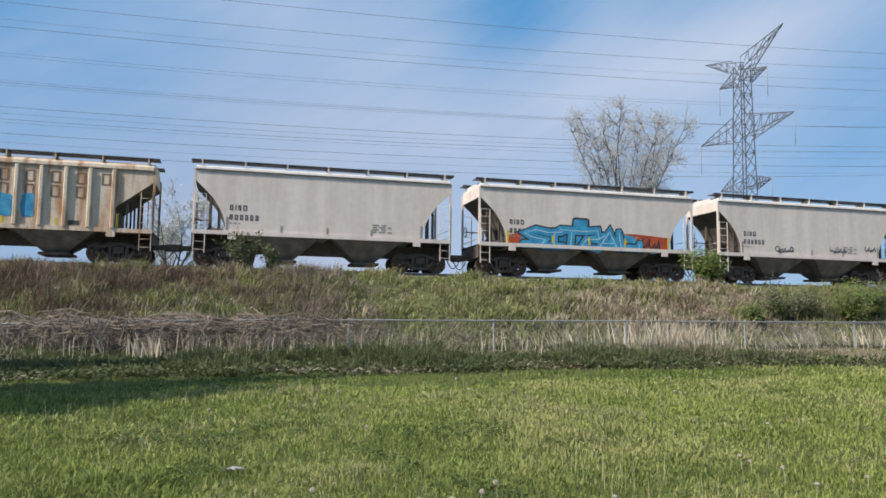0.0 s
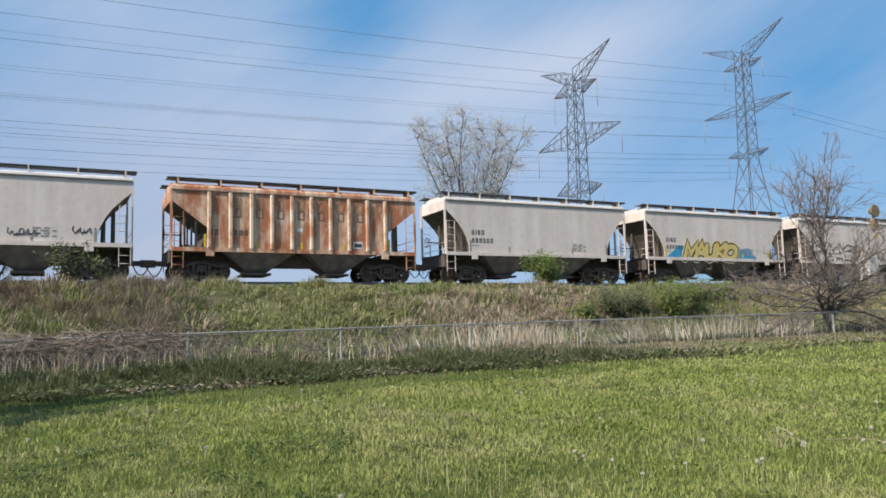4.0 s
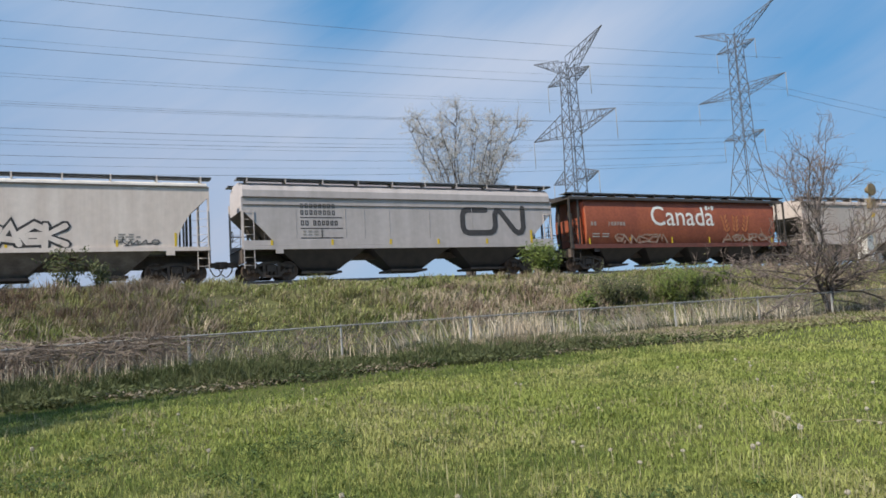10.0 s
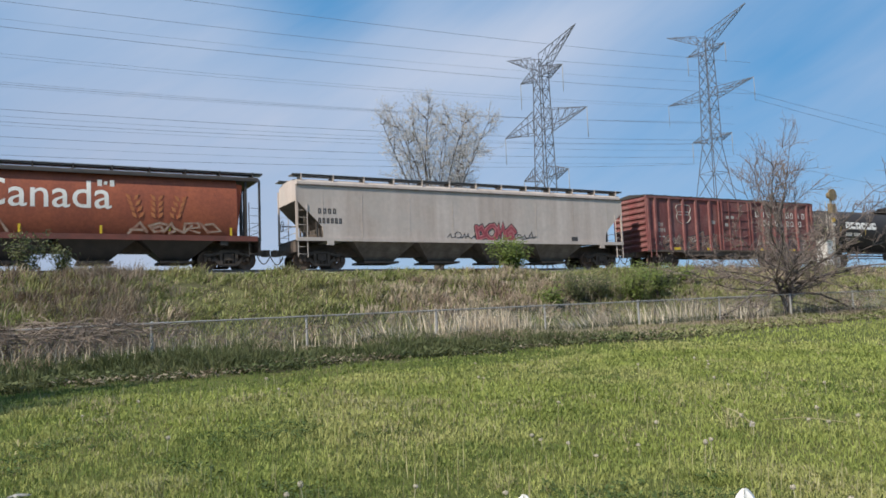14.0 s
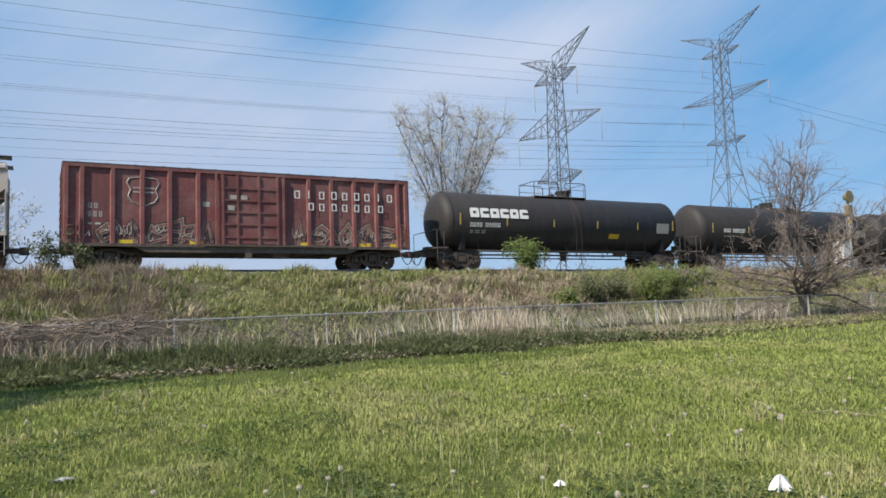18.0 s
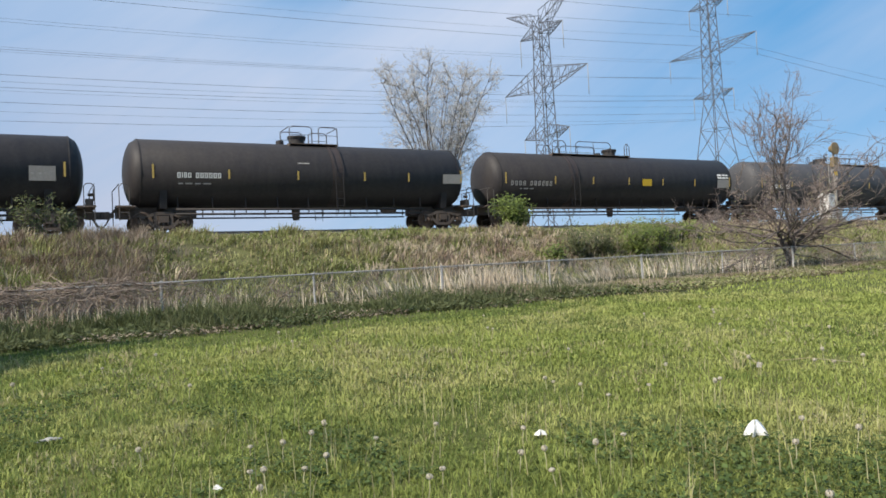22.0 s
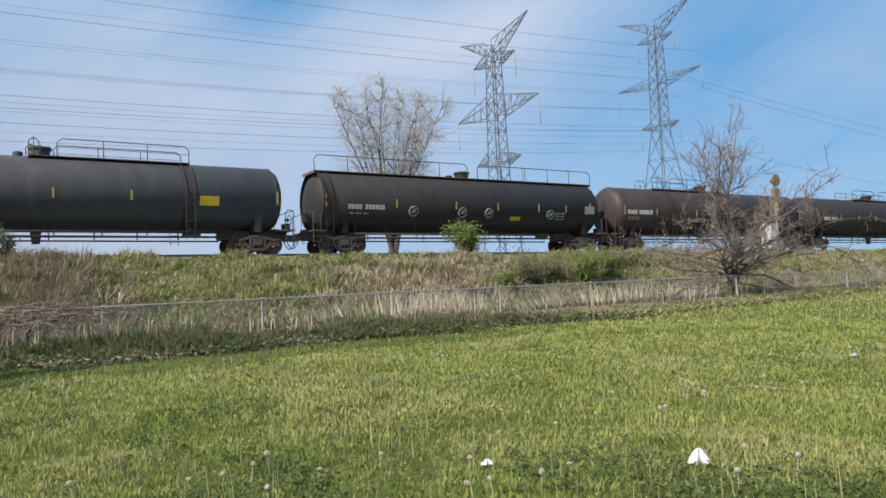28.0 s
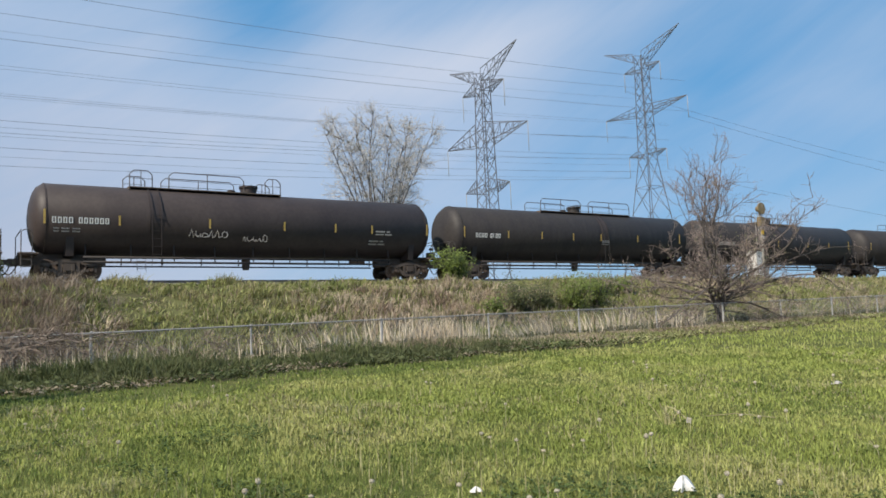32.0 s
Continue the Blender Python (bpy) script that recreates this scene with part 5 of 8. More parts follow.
zs = [1.40 + (4.34 - 1.40) * k / 14 for k in range(15)]
BARREL = [(barrel_y(z), z) for z in zs] + [(-0.6, 4.46), (0.6, 4.46)] + [(-barrel_y(z), z) for z in reversed(zs)]
c9, h9 = hopper_car("rusty red cylindrical grain hopper with white lettering", 111.2, 128.9, M_BROWN_RED, LONG_CUT, (-5.1, -1.7, 1.7, 5.1), bay_half=1.72, bay_low=0.55, sill_low=0.80, board_up=0.05, bay_mat=M_BLACK_TRIM, strips=False, name="grain_hopper", boards=12,
                    z_eave=4.20, roof_h=0.24, body_section=BARREL, body_in=1.12, trim=M_BLACK_TRIM, roof_mat=M_BLACK_TRIM, z_sill=1.42)
for y in (-1.6, 1.6):
    part("side_channel", Shape().box(-h9 + 0.2, h9 - 0.2, y - 0.02, y + 0.02, 1.28, 1.52), M_RED_TRIM, c9)
wrapped_text(c9, "lettering", "Canada", -2.92, 2.64, 1.74, M_WHITE, barrel_y, "large white painted word")
s = Shape()
for x in (1.72, 2.22):
    s.box(x, x + 0.18, barrel_y(3.75) - 0.03, barrel_y(3.75), 3.62, 3.9)
blob(s, 2.05, 3.76, 0.14, 0.16, random.Random(2), barrel_y(3.75) - 0.02, d=0.01)
part("flag_mark", s, M_WHITE, c9, "small white flag")
for x, ws in ((-7.4, (0.75, 0.75)), (-6.1, (0.5, 0.7, 0.7, 0.7, 0.7, 0.7))):
    stencil(c9, "car_number", x, 2.62, ws, 0.22, M_DULL_WHITE, barrel_y(2.72) - 0.004, "white stencilled bars")
s = Shape()
for x in (-7.3, -6.6):
    for z in (1.95, 2.1):
        s.box(x, x + 0.5, barrel_y(z) - 0.012, barrel_y(z) - 0.002, z, z + 0.06)
part("small_print", s, M_DULL_WHITE, c9)
for word, x, w in ((("curl", "wave", "M", "S", "claw", "spike"), -5.8, 3.9), (("A", "curl", "wave", "R", "wedge"), 2.9, 3.9)):
    sprayed_word(c9, word, x, 1.60, w, 0.5, 0.10, ((0.05, M_OLIVE_INK, "worn olive outline"), (-0.02, M_SPRAY_GREY, "worn pale strokes")), 60 + int(x), barrel_y(2.0) - 0.012, 0.1, 0.12)
for x, t in ((3.35, 0.3), (4.15, 0.0), (4.95, -0.3)):
    for side in (-1, 1):
        for k in range(4):
            z0, x0 = 2.25 + 0.26 * k, x - t * 0.25 * k + side * 0.05
            grain = [(x0, z0), (x0 + side * 0.16, z0 + 0.10), (x0 + side * 0.22, z0 + 0.30), (x0 + side * 0.04, z0 + 0.20)]
            y9 = barrel_y(z0 + 0.15)
            part("wheat_mark", Shape().prism(grain if side > 0 else grain[::-1], "y", y9 - 0.016, y9 + 0.03), M_MAPLE, c9, "faded wheat-shaped mark")
for x in (-7.5, -4.5, -1.24, 1.86, 4.7, 7.43):
    patch(c9, "reflector_strip", x - 0.05, x + 0.05, 1.55, 2.05 if abs(x) < 7 else 2.3, M_YELLOW, barrel_y(1.8) - 0.014, "yellow reflective strip")
for s_ in (-1, 1):
    e = Shape()
    for y in (-1.42, -0.5, 0.5, 1.42):
        e.box(s_ * (h9 - 0.7) - 0.05, s_ * (h9 - 0.7) + 0.05, y - 0.05, y + 0.05, 1.3, 4.3)
    e.box(s_ * (h9 - 0.65) - 0.6, s_ * (h9 - 0.65) + 0.6, -1.5, 1.5, 4.18, 4.26)
    part("end_frame", e, M_BLACK_TRIM, c9)
    # the sunlit look of the red end piece is painted on in orange
    w = Shape().prism([(s_ * (h9 - 1.14), 4.0), (s_ * (h9 - 0.86), 3.95), (s_ * (h9 - 1.0), 2.6), (s_ * (h9 - 1.14), 1.5)], "y", -1.38, -1.32)
    part("end_gusset", w, M_ORANGE, c9, "end gusset with sunlight put into its orange colour")

# the long stained hopper
STAINED_CUT = [(0.06, 4.16), (0.06, 3.35), (0.5, 2.9), (1.0, 2.45), (1.35, 2.05), (1.42, 1.48)]
c10, h10 = hopper_car("stained grey long covered hopper with a red scrawl", 130.6, 151.4, M_GREY_OLD, STAINED_CUT, (-5.6, -1.9, 1.9, 5.6), bay_half=1.85, bay_low=0.8, sill_low=0.66, strips=False, name="long_hopper", boards=13, z_sill=1.48, z_eave=4.16, roof_h=0.34)
stencil(c10, "reporting_mark", -9.25, 2.72, (0.7, 0.7, 0.7, 0.7), 0.26, M_INK, SIDE, "dark stencilled bars", 0.3)
stencil(c10, "car_number", -9.25, 2.24, (0.62,) * 6, 0.26, M_INK, SIDE, "dark stencilled bars", 0.22)
sprayed_word(c10, ("wedge", "ring", "spike", "curl"), -0.25, 1.58, 2.6, 0.72, 0.20, ((0.16, M_SPRAY_BLACK, "dark outline"), (0.05, M_PINK, "faded pink fill"), (-0.12, M_SPRAY_RED, "deep red inner strokes")), 20, SIDE - 0.006, 0.1, 0.08)
part("graffiti", scrawl(Shape(), -2.0, 1.6, 1.8, 0.4, random.Random(30), SIDE, 4, 0.02), M_SPRAY_BLACK, c10, "dark scrawled line")
s = scrawl(Shape(), 2.5, 1.65, 1.6, 0.45, random.Random(31), SIDE, 3, 0.02)
part("graffiti", s, M_SPRAY_BLACK, c10, "dark scrawled lines")
for x in (-9.0, -6.9, -4.2, -1.6, 1.1, 3.9, 6.6, 9.2):
    patch(c10, "panel_seam", x - 0.015, x + 0.015, 1.45, 3.85, M_GREY_OLD, SIDE + 0.002)
patch(c10, "data_panel", 6.4, 6.85, 1.55, 1.8, M_INK, SIDE)


# the boxcar
def boxcar(label, x0, x1):
    car, h = freight_car("boxcar", label, x0, x1)
    lo, hi, w = 1.04, 4.52, 1.48
    part("body", Shape().box(-h + 0.06, h - 0.06, -w, w, lo, hi), M_BOX_RED, car)
    part("roof", Shape().prism([(-w - 0.06, hi + 0.002), (-w - 0.06, hi + 0.07), (0, hi + 0.24), (w + 0.06, hi + 0.07), (w + 0.06, hi + 0.002)], "x", -h, h), M_BLACK_TRIM, car, "dark weathered roof")
    seam = Shape().prism([(-w - 0.05, hi + 0.075), (-w - 0.05, hi + 0.10), (0, hi + 0.27), (w + 0.05, hi + 0.10), (w + 0.05, hi + 0.075)], "x", -0.03, 0.03).mesh("roof_seam", M_BLACK_TRIM)
    for k in range(14):
        part("roof_seam", seam, None, car, at=pose(-h + 0.6 + k * (2 * h - 1.2) / 13, 0, 0))
    post = Shape().prism([(-0.12, 0), (-0.075, -0.10), (0.075, -0.10), (0.12, 0)], "z", lo + 0.02, hi - 0.12).mesh("side_post", M_BOX_RED)
    for x in (-7.95, -7.34, -6.12, -4.91, -3.75, -2.51, 2.72, 3.89, 5.08, 6.3, 7.48, 7.95):
        part("side_post", post, None, car, at=pose(x, -w, 0))
        part("side_post", post, None, car, at=pose(-x, w, 0) @ TURN)
    for y in (-w, w):
        o = -1 if y < 0 else 1
        part("top_chord", Shape().box(-h, h, min(y, y + o * 0.09), max(y, y + o * 0.09), hi - 0.13, hi), M_BOX_RED, car)
        sill = Shape().box(-h, h, min(y, y + o * 0.08), max(y, y + o * 0.08), lo - 0.08, lo + 0.05)
        sill.prism([(-h + 2.8, lo - 0.08), (h - 2.8, lo - 0.08), (h - 3.4, lo - 0.32), (-h + 3.4, lo - 0.32)], "y", y - 0.03, y + 0.03)
        part("side_sill", sill, M_UNDER, car)
        d = part("door", Shape().box(-1.55, 1.4, min(y + o * 0.05, y + o * 0.1), max(y + o * 0.05, y + o * 0.1), lo + 0.1, hi - 0.2), M_BOX_RED, car, "dark red sliding plug door")
        yy = y + o * 0.12
        for x in (-1.72, -1.42, -0.75, 0.25, 1.15, 1.45):
            part("door_bar", Shape().box(x - 0.05, x + 0.05, yy - 0.04, yy + 0.04, lo + 0.05, hi - 0.14), M_BOX_RED, d)
        for z in (1.45, 2.05, 2.62, 3.18, 3.75):
            part("door_rib", Shape().box(-1.4, 1.15, yy - 0.025, yy + 0.025, z - 0.045, z + 0.045), M_BOX_RED, d)
        part("door_track", Shape().box(-2.3, 4.6, yy - 0.04, yy + 0.04, lo - 0.02, lo + 0.06), M_UNDER, d)
    rib = Shape().prism([(0, -0.13), (0.10, -0.05), (0.10, 0.05), (0, 0.13)], "y", -w + 0.08, w - 0.08).mesh("end_rib", M_BOX_RED)
    for k in range(9):
        z = lo + 0.3 + k * 0.37
        part("end_rib", rib, None, car, at=pose(h - 0.06, 0, z))
        part("end_rib", rib, None, car, at=pose(-h + 0.06, 0, z) @ TURN)
    for s_ in (-1, 1):
        for y in (-w, w):
            part("corner_post", Shape().box(s_ * (h - 0.05) - 0.07, s_ * (h - 0.05) + 0.07, y - 0.05, y + 0.05, lo, hi - 0.005), M_BOX_RED, car)
        ladder(car, s_ * (h - 0.12), s_ * (h - 0.55), -w - 0.16, 0.6, 2.3, M_BOX_RED)
    part("centre_sill", Shape().box(-h, h, -0.35, 0.35, 0.70, lo), M_UNDER, car)
    part("brake_rig", Shape().box(1.0, 1.8, -1.2, -0.4, 0.55, 0.95).tube((-4, -0.6, 0.72), (4, -0.6, 0.72), 0.035, 6).box(-0.4, -0.1, -1.54, -1.4, 0.5, 1.35), M_UNDER, car)
    running_gear(car, h - 1.9, h)
    y = -w - 0.003
    for k, x in enumerate((2.15, 2.82, 3.4, 4.0, 4.6, 5.2, 5.8, 6.5, 7.05)):
        yy = y - 0.105 if min(abs(x - p) for p in (2.72, 3.89, 5.08, 6.3, 7.48)) < 0.22 else y
        stencil(car, "lettering", x - 0.14, 3.42, (0.3 if k in (1, 7) else 0.85,), 0.38, M_WHITE, yy, "white letter-sized bar")
        if 1 <= k <= 7:
            stencil(car, "lettering", x - 0.14, 2.84, (0.85,), 0.36, M_WHITE, yy, "white letter-sized bar")
    s = Shape()
    pts = [(-5.45, 4.0), (-4.9, 4.08), (-4.3, 4.0), (-4.2, 3.8), (-4.35, 3.5), (-4.25, 3.2), (-4.4, 2.95), (-4.88, 2.75), (-5.35, 2.95), (-5.5, 3.2), (-5.4, 3.5), (-5.55, 3.8), (-5.45, 4.0)]
    s.line([(a, y - 0.005, b) for a, b in pts], 0.028, 4)
    s.box(-5.3, -4.4, y - 0.006, y, 3.36, 3.42).box(-5.3, -4.4, y - 0.006, y, 3.55, 3.61)
    part("emblem", s, M_DULL_WHITE, car, "white outlined shield emblem")
    stencil(car, "reporting_mark", -7.1, 2.62, (0.8, 0.7), 0.22, M_DULL_WHITE, y)
    stencil(car, "car_number", -7.1, 2.24, (0.6, 0.6, 0.6), 0.24, M_DULL_WHITE, y)
    stencil(car, "small_print", -7.1, 1.9, (2, 0, 3), 0.09, M_DULL_WHITE, y)
    for x, z in ((-2.3, 2.85), (-1.1, 3.2), (-0.6, 3.2), (-1.2, 2.7)):
        patch(car, "paper_tag", x, x + 0.3, z, z + 0.22, M_DULL_WHITE, y - 0.13 if abs(x) < 2 else y, "torn pale paper tag")
    for x in (-5.9, -2.9, 2.3, 5.3, 7.0):
        patch(car, "reflector_strip", x, x + 0.6, lo + 0.06, lo + 0.22, M_YELLOW, y - 0.01, "yellow reflective strip")
    sprayed_word(car, ("curl", "M", "wave", "S", "claw", "R", "spike"), -6.9, lo + 0.12, 5.0, 0.85, 0.17, ((0.12, M_SPRAY_BLACK, "worn dark outline"), (0.0, M_SPRAY_GREY, "worn pale fill"), (-0.12, M_BOX_RED, "bare red inner strokes")), 51, y - 0.002, 0.1, 0.14)
    sprayed_word(car, ("spike", "S", "A", "curl", "K", "wave", "E", "claw"), 2.1, lo + 0.12, 5.6, 0.95, 0.20, ((0.14, M_SPRAY_BLACK, "worn dark outline"), (0.02, M_SPRAY_GREY, "worn pale fill"), (-0.13, M_BOX_RED, "bare red inner strokes")), 52, y - 0.002, 0.1, 0.14)
    for k in range(30):
        r_ = random.Random(50 + k)
        x = -7.5 + k * 0.52
        if -2.2 < x < 1.6:
            continue
        part("graffiti", scrawl(Shape(), x, lo + 0.1 + r_.uniform(0, 0.5), 0.55, r_.uniform(0.2, 0.6), r_, y - 0.03, r_.choice((2, 3)), r_.uniform(0.01, 0.018)), M_SPRAY_BLACK if k % 3 == 1 else M_SPRAY_PALE, car, "worn dark scrawl" if k % 3 == 1 else "worn pale scrawl")
    for x in (h - 0.12, -h + 0.12):
        patch(car, "reflector_strip", x - 0.05, x + 0.05, lo + 0.1, lo + 1.2, M_TAPE_DULL, y - 0.06, "grimy yellow upright strip")
    return car


boxcar("weathered red boxcar with white lettering and pale scrawls", 153.4, 169.6)

# tank cars
c12, h12 = tank_car("black tank car with large white lettering", 171.4, 188.6, M_BLACK, left_in=0.2, left_truck=0.2, dome=0.75, deck=(-1.9, 1.83), bands=0.5, marks=(-7.35, -4.37, -1.17, 2.0, 5.11, 7.99), plaque=(3.35, 1.95, 0.76, 0.3), panel=(7.15, 2.5, 1.0, 0.62))
for k in range(6):
    s = Shape()
    cut = [(0.02, 0.0), (0.54, 0.0), (0.56, 0.07), (0.56, 0.47), (0.49, 0.54), (0.07, 0.54), (0.0, 0.47), (0.0, 0.02)]
    s.prism([(a, b - 0.27) for a, b in cut], "y", -0.006, 0)
    block = part("emblem", s, M_WHITE, c12, "large white rounded block", tank_point(-6.73 + 0.645 * k, 3.06, 1.6, 2.76))
    part("slot", Shape().box(0.18, 0.38 + 0.18 * (k % 2), -0.010, -0.007, -0.06, 0.09), M_BLACK, c12, "", tank_point(-6.73 + 0.645 * k, 3.06, 1.6, 2.76))
tank_text(c12, "car_number", -6.73, 2.40, (0.7, 0.7, 0.7, 0.7, 0, 0.7, 0.7, 0.7, 0.7, 0.7), 0.24, M_WHITE, gap=0.14)
for z in (2.08, 1.98):
    tank_text(c12, "small_print", -6.7, z, (4, 0, 6, 0, 5), 0.06, M_DULL_WHITE)
c13, h13 = tank_car("black tank car with a short top platform", 190.0, 207.6, M_BLACK, dome=-0.1, deck=(-0.7, 1.8), bands=1.48, marks=(-7.28, -3.93, -0.61, 2.88, 5.36, 8.5))
tank_text(c13, "car_number", -6.25, 2.52, (0.7, 0.3, 0.6, 0.7, 0, 0.7, 0.7, 0.7, 0.7, 0.7, 0.7), 0.24, M_WHITE, gap=0.12)
tank_text(c13, "small_print", -6.2, 2.15, (4, 0, 6, 0, 5, 0, 7), 0.06, M_DULL_WHITE)
tank_text(c13, "stripe", -0.6, 3.2, (14,), 0.05, M_DULL_WHITE)
tank_patch(c13, "data_panel", 7.95, 2.55, 1.1, 0.5, M_SHADE_GREY, "pale grey panel")
c14, h14 = tank_car("long black tank car with a yellow placard", 208.95, 228.7, M_BLACK, dome=0.35, rail="long", deck=(-4.65, 1.35), bands=-3.67, marks=(-8.6, -5.16, -2.34, 0.46, 3.28, 6.09, 9.3), plaque=(1.95, 2.55, 0.75, 0.42), panel=(8.7, 2.55, 1.05, 0.55))
tank_text(c14, "car_number", -8.25, 2.4, (0.75, 0.75, 0.75, 0.75, 0, 0.72, 0.72, 0.72, 0.72, 0.72, 0.72), 0.26, M_DULL_WHITE, gap=0.32)
tank_text(c14, "small_print", -7.6, 2.1, (3, 0, 6, 0, 5), 0.06, M_DULL_WHITE)
for i in range(2):
    tank_text(c14, "warning_text", 8.2, 3.12 - 0.18 * i, (4, 3, 2), 0.11, M_WHITE, gap=0.1)
c15, h15 = tank_car("long dusty grey-black tank car with white numbers and a yellow placard", 230.25, 250.55, M_TANK_GREY, dome=-0.4, rail="long", deck=(-0.9, 5.8), bands=5.6, marks=(-9.05, -7.27, -5.9, -2.83, -0.05, 3.07, 9.8), plaque=(6.5, 2.45, 0.9, 0.45))
tank_text(c15, "car_number", -8.2, 2.42, (0.75, 0.72, 0.7, 0.75, 0, 0.7, 0.5, 0.7, 0.7, 0.5, 0.5), 0.26, M_WHITE, gap=0.12)
tank_text(c15, "small_print", -8.1, 2.1, (4, 0, 7, 0, 6, 0, 5), 0.06, M_DULL_WHITE)
tank_patch(c15, "data_panel", 8.6, 2.5, 0.9, 0.4, M_BLACK_BROWN, "dark data panel")
c16, h16 = tank_car("long black tank car with round white marks and a full-length railing", 252.0, 271.75, M_BLACK, dome=0.3, rail="long", deck=(-9.35, 9.75), bands=-8.95, marks=(-9.1, -5.0, -1.2, 1.7, 4.75, 6.9, 8.9), plaque=(3.05, 1.95, 0.75, 0.25), panel=(8.85, 2.55, 0.8, 0.5))
tank_text(c16, "car_number", -7.85, 2.38, (0.75, 0.7, 0.7, 0.72, 0, 0.7, 0.7, 0.7, 0.6, 0.7, 0.7), 0.24, M_WHITE, gap=0.14)
tank_text(c16, "small_print", -7.75, 2.05, (5, 0, 6, 0, 5), 0.06, M_DULL_WHITE)
for x in (-3.95, -0.75, 1.1, 5.7):
    s = Shape().line([(0.27 * math.cos(math.tau * k / 18), 0, 0.27 * math.sin(math.tau * k / 18)) for k in range(19)], 0.035, 4)
    blob(s, 0.03, 0.02, 0.26, 0.28, random.Random(int(x * 10)), 0.0, 0, 0.3, 0.25)
    part("emblem", s, M_DULL_WHITE, c16, "round white emblem", tank_point(x, 2.22, 1.6, 2.76))
for i in range(3):
    tank_text(c16, "warning_text", 6.1, 2.3 - 0.16 * i, (6, 5), 0.07, M_DULL_WHITE, gap=0.1)
c17, h17 = tank_car("brownish black tank car with white numbers and small scrawls", 272.9, 293.2, M_BLACK_BROWN, dome=0.2, rail="long", deck=(-5.65, 1.6), bands=-4.65, marks=(-9.2, -6.22, -2.23, 1.47, 4.25, 6.37, 9.8))
tank_text(c17, "car_number", -8.92, 2.55, (0.75, 0.7, 0.7, 0.75, 0, 0.7, 0.7, 0.7, 0.7, 0.7, 0.7), 0.26, M_WHITE, gap=0.12)
for z in (2.2, 2.08):
    tank_text(c17, "small_print", -8.85, z, (4, 0, 6, 0, 6), 0.06, M_DULL_WHITE)
part("graffiti", scrawl(Shape(), -3.2, 1.95, 1.9, 0.4, random.Random(40), -1.56, 6, 0.014), M_DULL_WHITE, c17, "small white scrawl")
part("graffiti", scrawl(Shape(), -0.65, 1.8, 1.2, 0.4, random.Random(41), -1.52, 5, 0.012), M_DULL_WHITE, c17, "small white scrawl")
for i, (x, z) in enumerate(((6.6, 2.5), (6.6, 2.35), (6.25, 2.0), (6.25, 1.85))):
    tank_text(c17, "warning_text", x, z, (7, 6) if i % 2 else (8, 3), 0.08, M_DULL_WHITE, gap=0.1)
c18, h18 = tank_car("black tank car with a tall manway railing", 294.3, 314.9, M_BLACK, dome=0.8, rail="long", deck=(-2.7, 5.2), bands=2.0, marks=(-9.2, -6.0, -3.4, -0.8, 1.6, 5.0, 9.2), panel=(2.0, 2.3, 0.6, 0.3))
tank_text(c18, "car_number", -8.4, 2.5, (0.75, 0.72, 0.7, 0.75, 0, 0.7, 0.5, 0.7, 0.7), 0.26, M_WHITE, gap=0.12)
c19, h19 = tank_car("black tank car behind the gnarled tree", 316.3, 336.5, M_BLACK, dome=-0.2, rail="long", deck=(-3.0, 3.0), marks=(-9.0, -5.0, -1.0, 3.0, 6.0, 9.0))
tank_text(c19, "car_number", -8.3, 2.5, (0.7,) * 10, 0.24, M_DULL_WHITE, gap=0.12)
c20, h20 = tank_car("black tank car at the end of the view", 337.9, 358.1, M_BLACK, dome=0.2, rail="long", deck=(-3.0, 3.0), marks=(-9.0, -5.0, -1.0, 3.0, 6.0, 9.0))

# ---- plants ----
rng = np.random.default_rng(7)


def tri_mesh(name, verts, tris, mat):
    """A large mesh of triangles from arrays."""
    m = bpy.data.meshes.new(name)
    v, t = np.asarray(verts, np.float32).reshape(-1, 3), np.asarray(tris, np.int32).reshape(-1, 3)
    m.vertices.add(len(v))
    m.vertices.foreach_set("co", v.ravel())
    m.loops.add(t.size)
    m.loops.foreach_set("vertex_index", t.ravel())
    m.polygons.add(len(t))
    m.polygons.foreach_set("loop_start", np.arange(0, t.size, 3, dtype=np.int32))
    m.update(calc_edges=True)
    m.materials.append(mat)
    return m


def ground_array(x, y):
    xs, ys = np.clip(x, -45, 70), np.clip(y, -12, 20.5)
    low = 0.053 * (ys - 5) + 0.010 * (xs - 5)

    def sm(t):
        t = np.clip(t, 0, 1)
        return t * t * (3 - 2 * t)

    foot = low - 0.35 * sm((y - 22.5) / 2.0)
    up = foot + (BED_Z - foot) * sm((y - 23.6) / 9.6) ** 0.9
    return np.where(y < 20, low, up)


def noise_array(x, y, s, seed=0.0):
    """Smooth value noise between 0 and 1."""
    u, v = x * s + seed * 17.3, y * s + seed * 9.1
    i, j = np.floor(u), np.floor(v)
    fu, fv = u - i, v - j
    fu, fv = fu * fu * (3 - 2 * fu), fv * fv * (3 - 2 * fv)

    def h(a, b):
        r = np.sin(a * 127.1 + b * 311.7 + seed * 74.7) * 43758.5453
        return r - np.floor(r)

    return (h(i, j) * (1 - fu) + h(i + 1, j) * fu) * (1 - fv) + (h(i, j + 1) * (1 - fu) + h(i + 1, j + 1) * fu) * fv


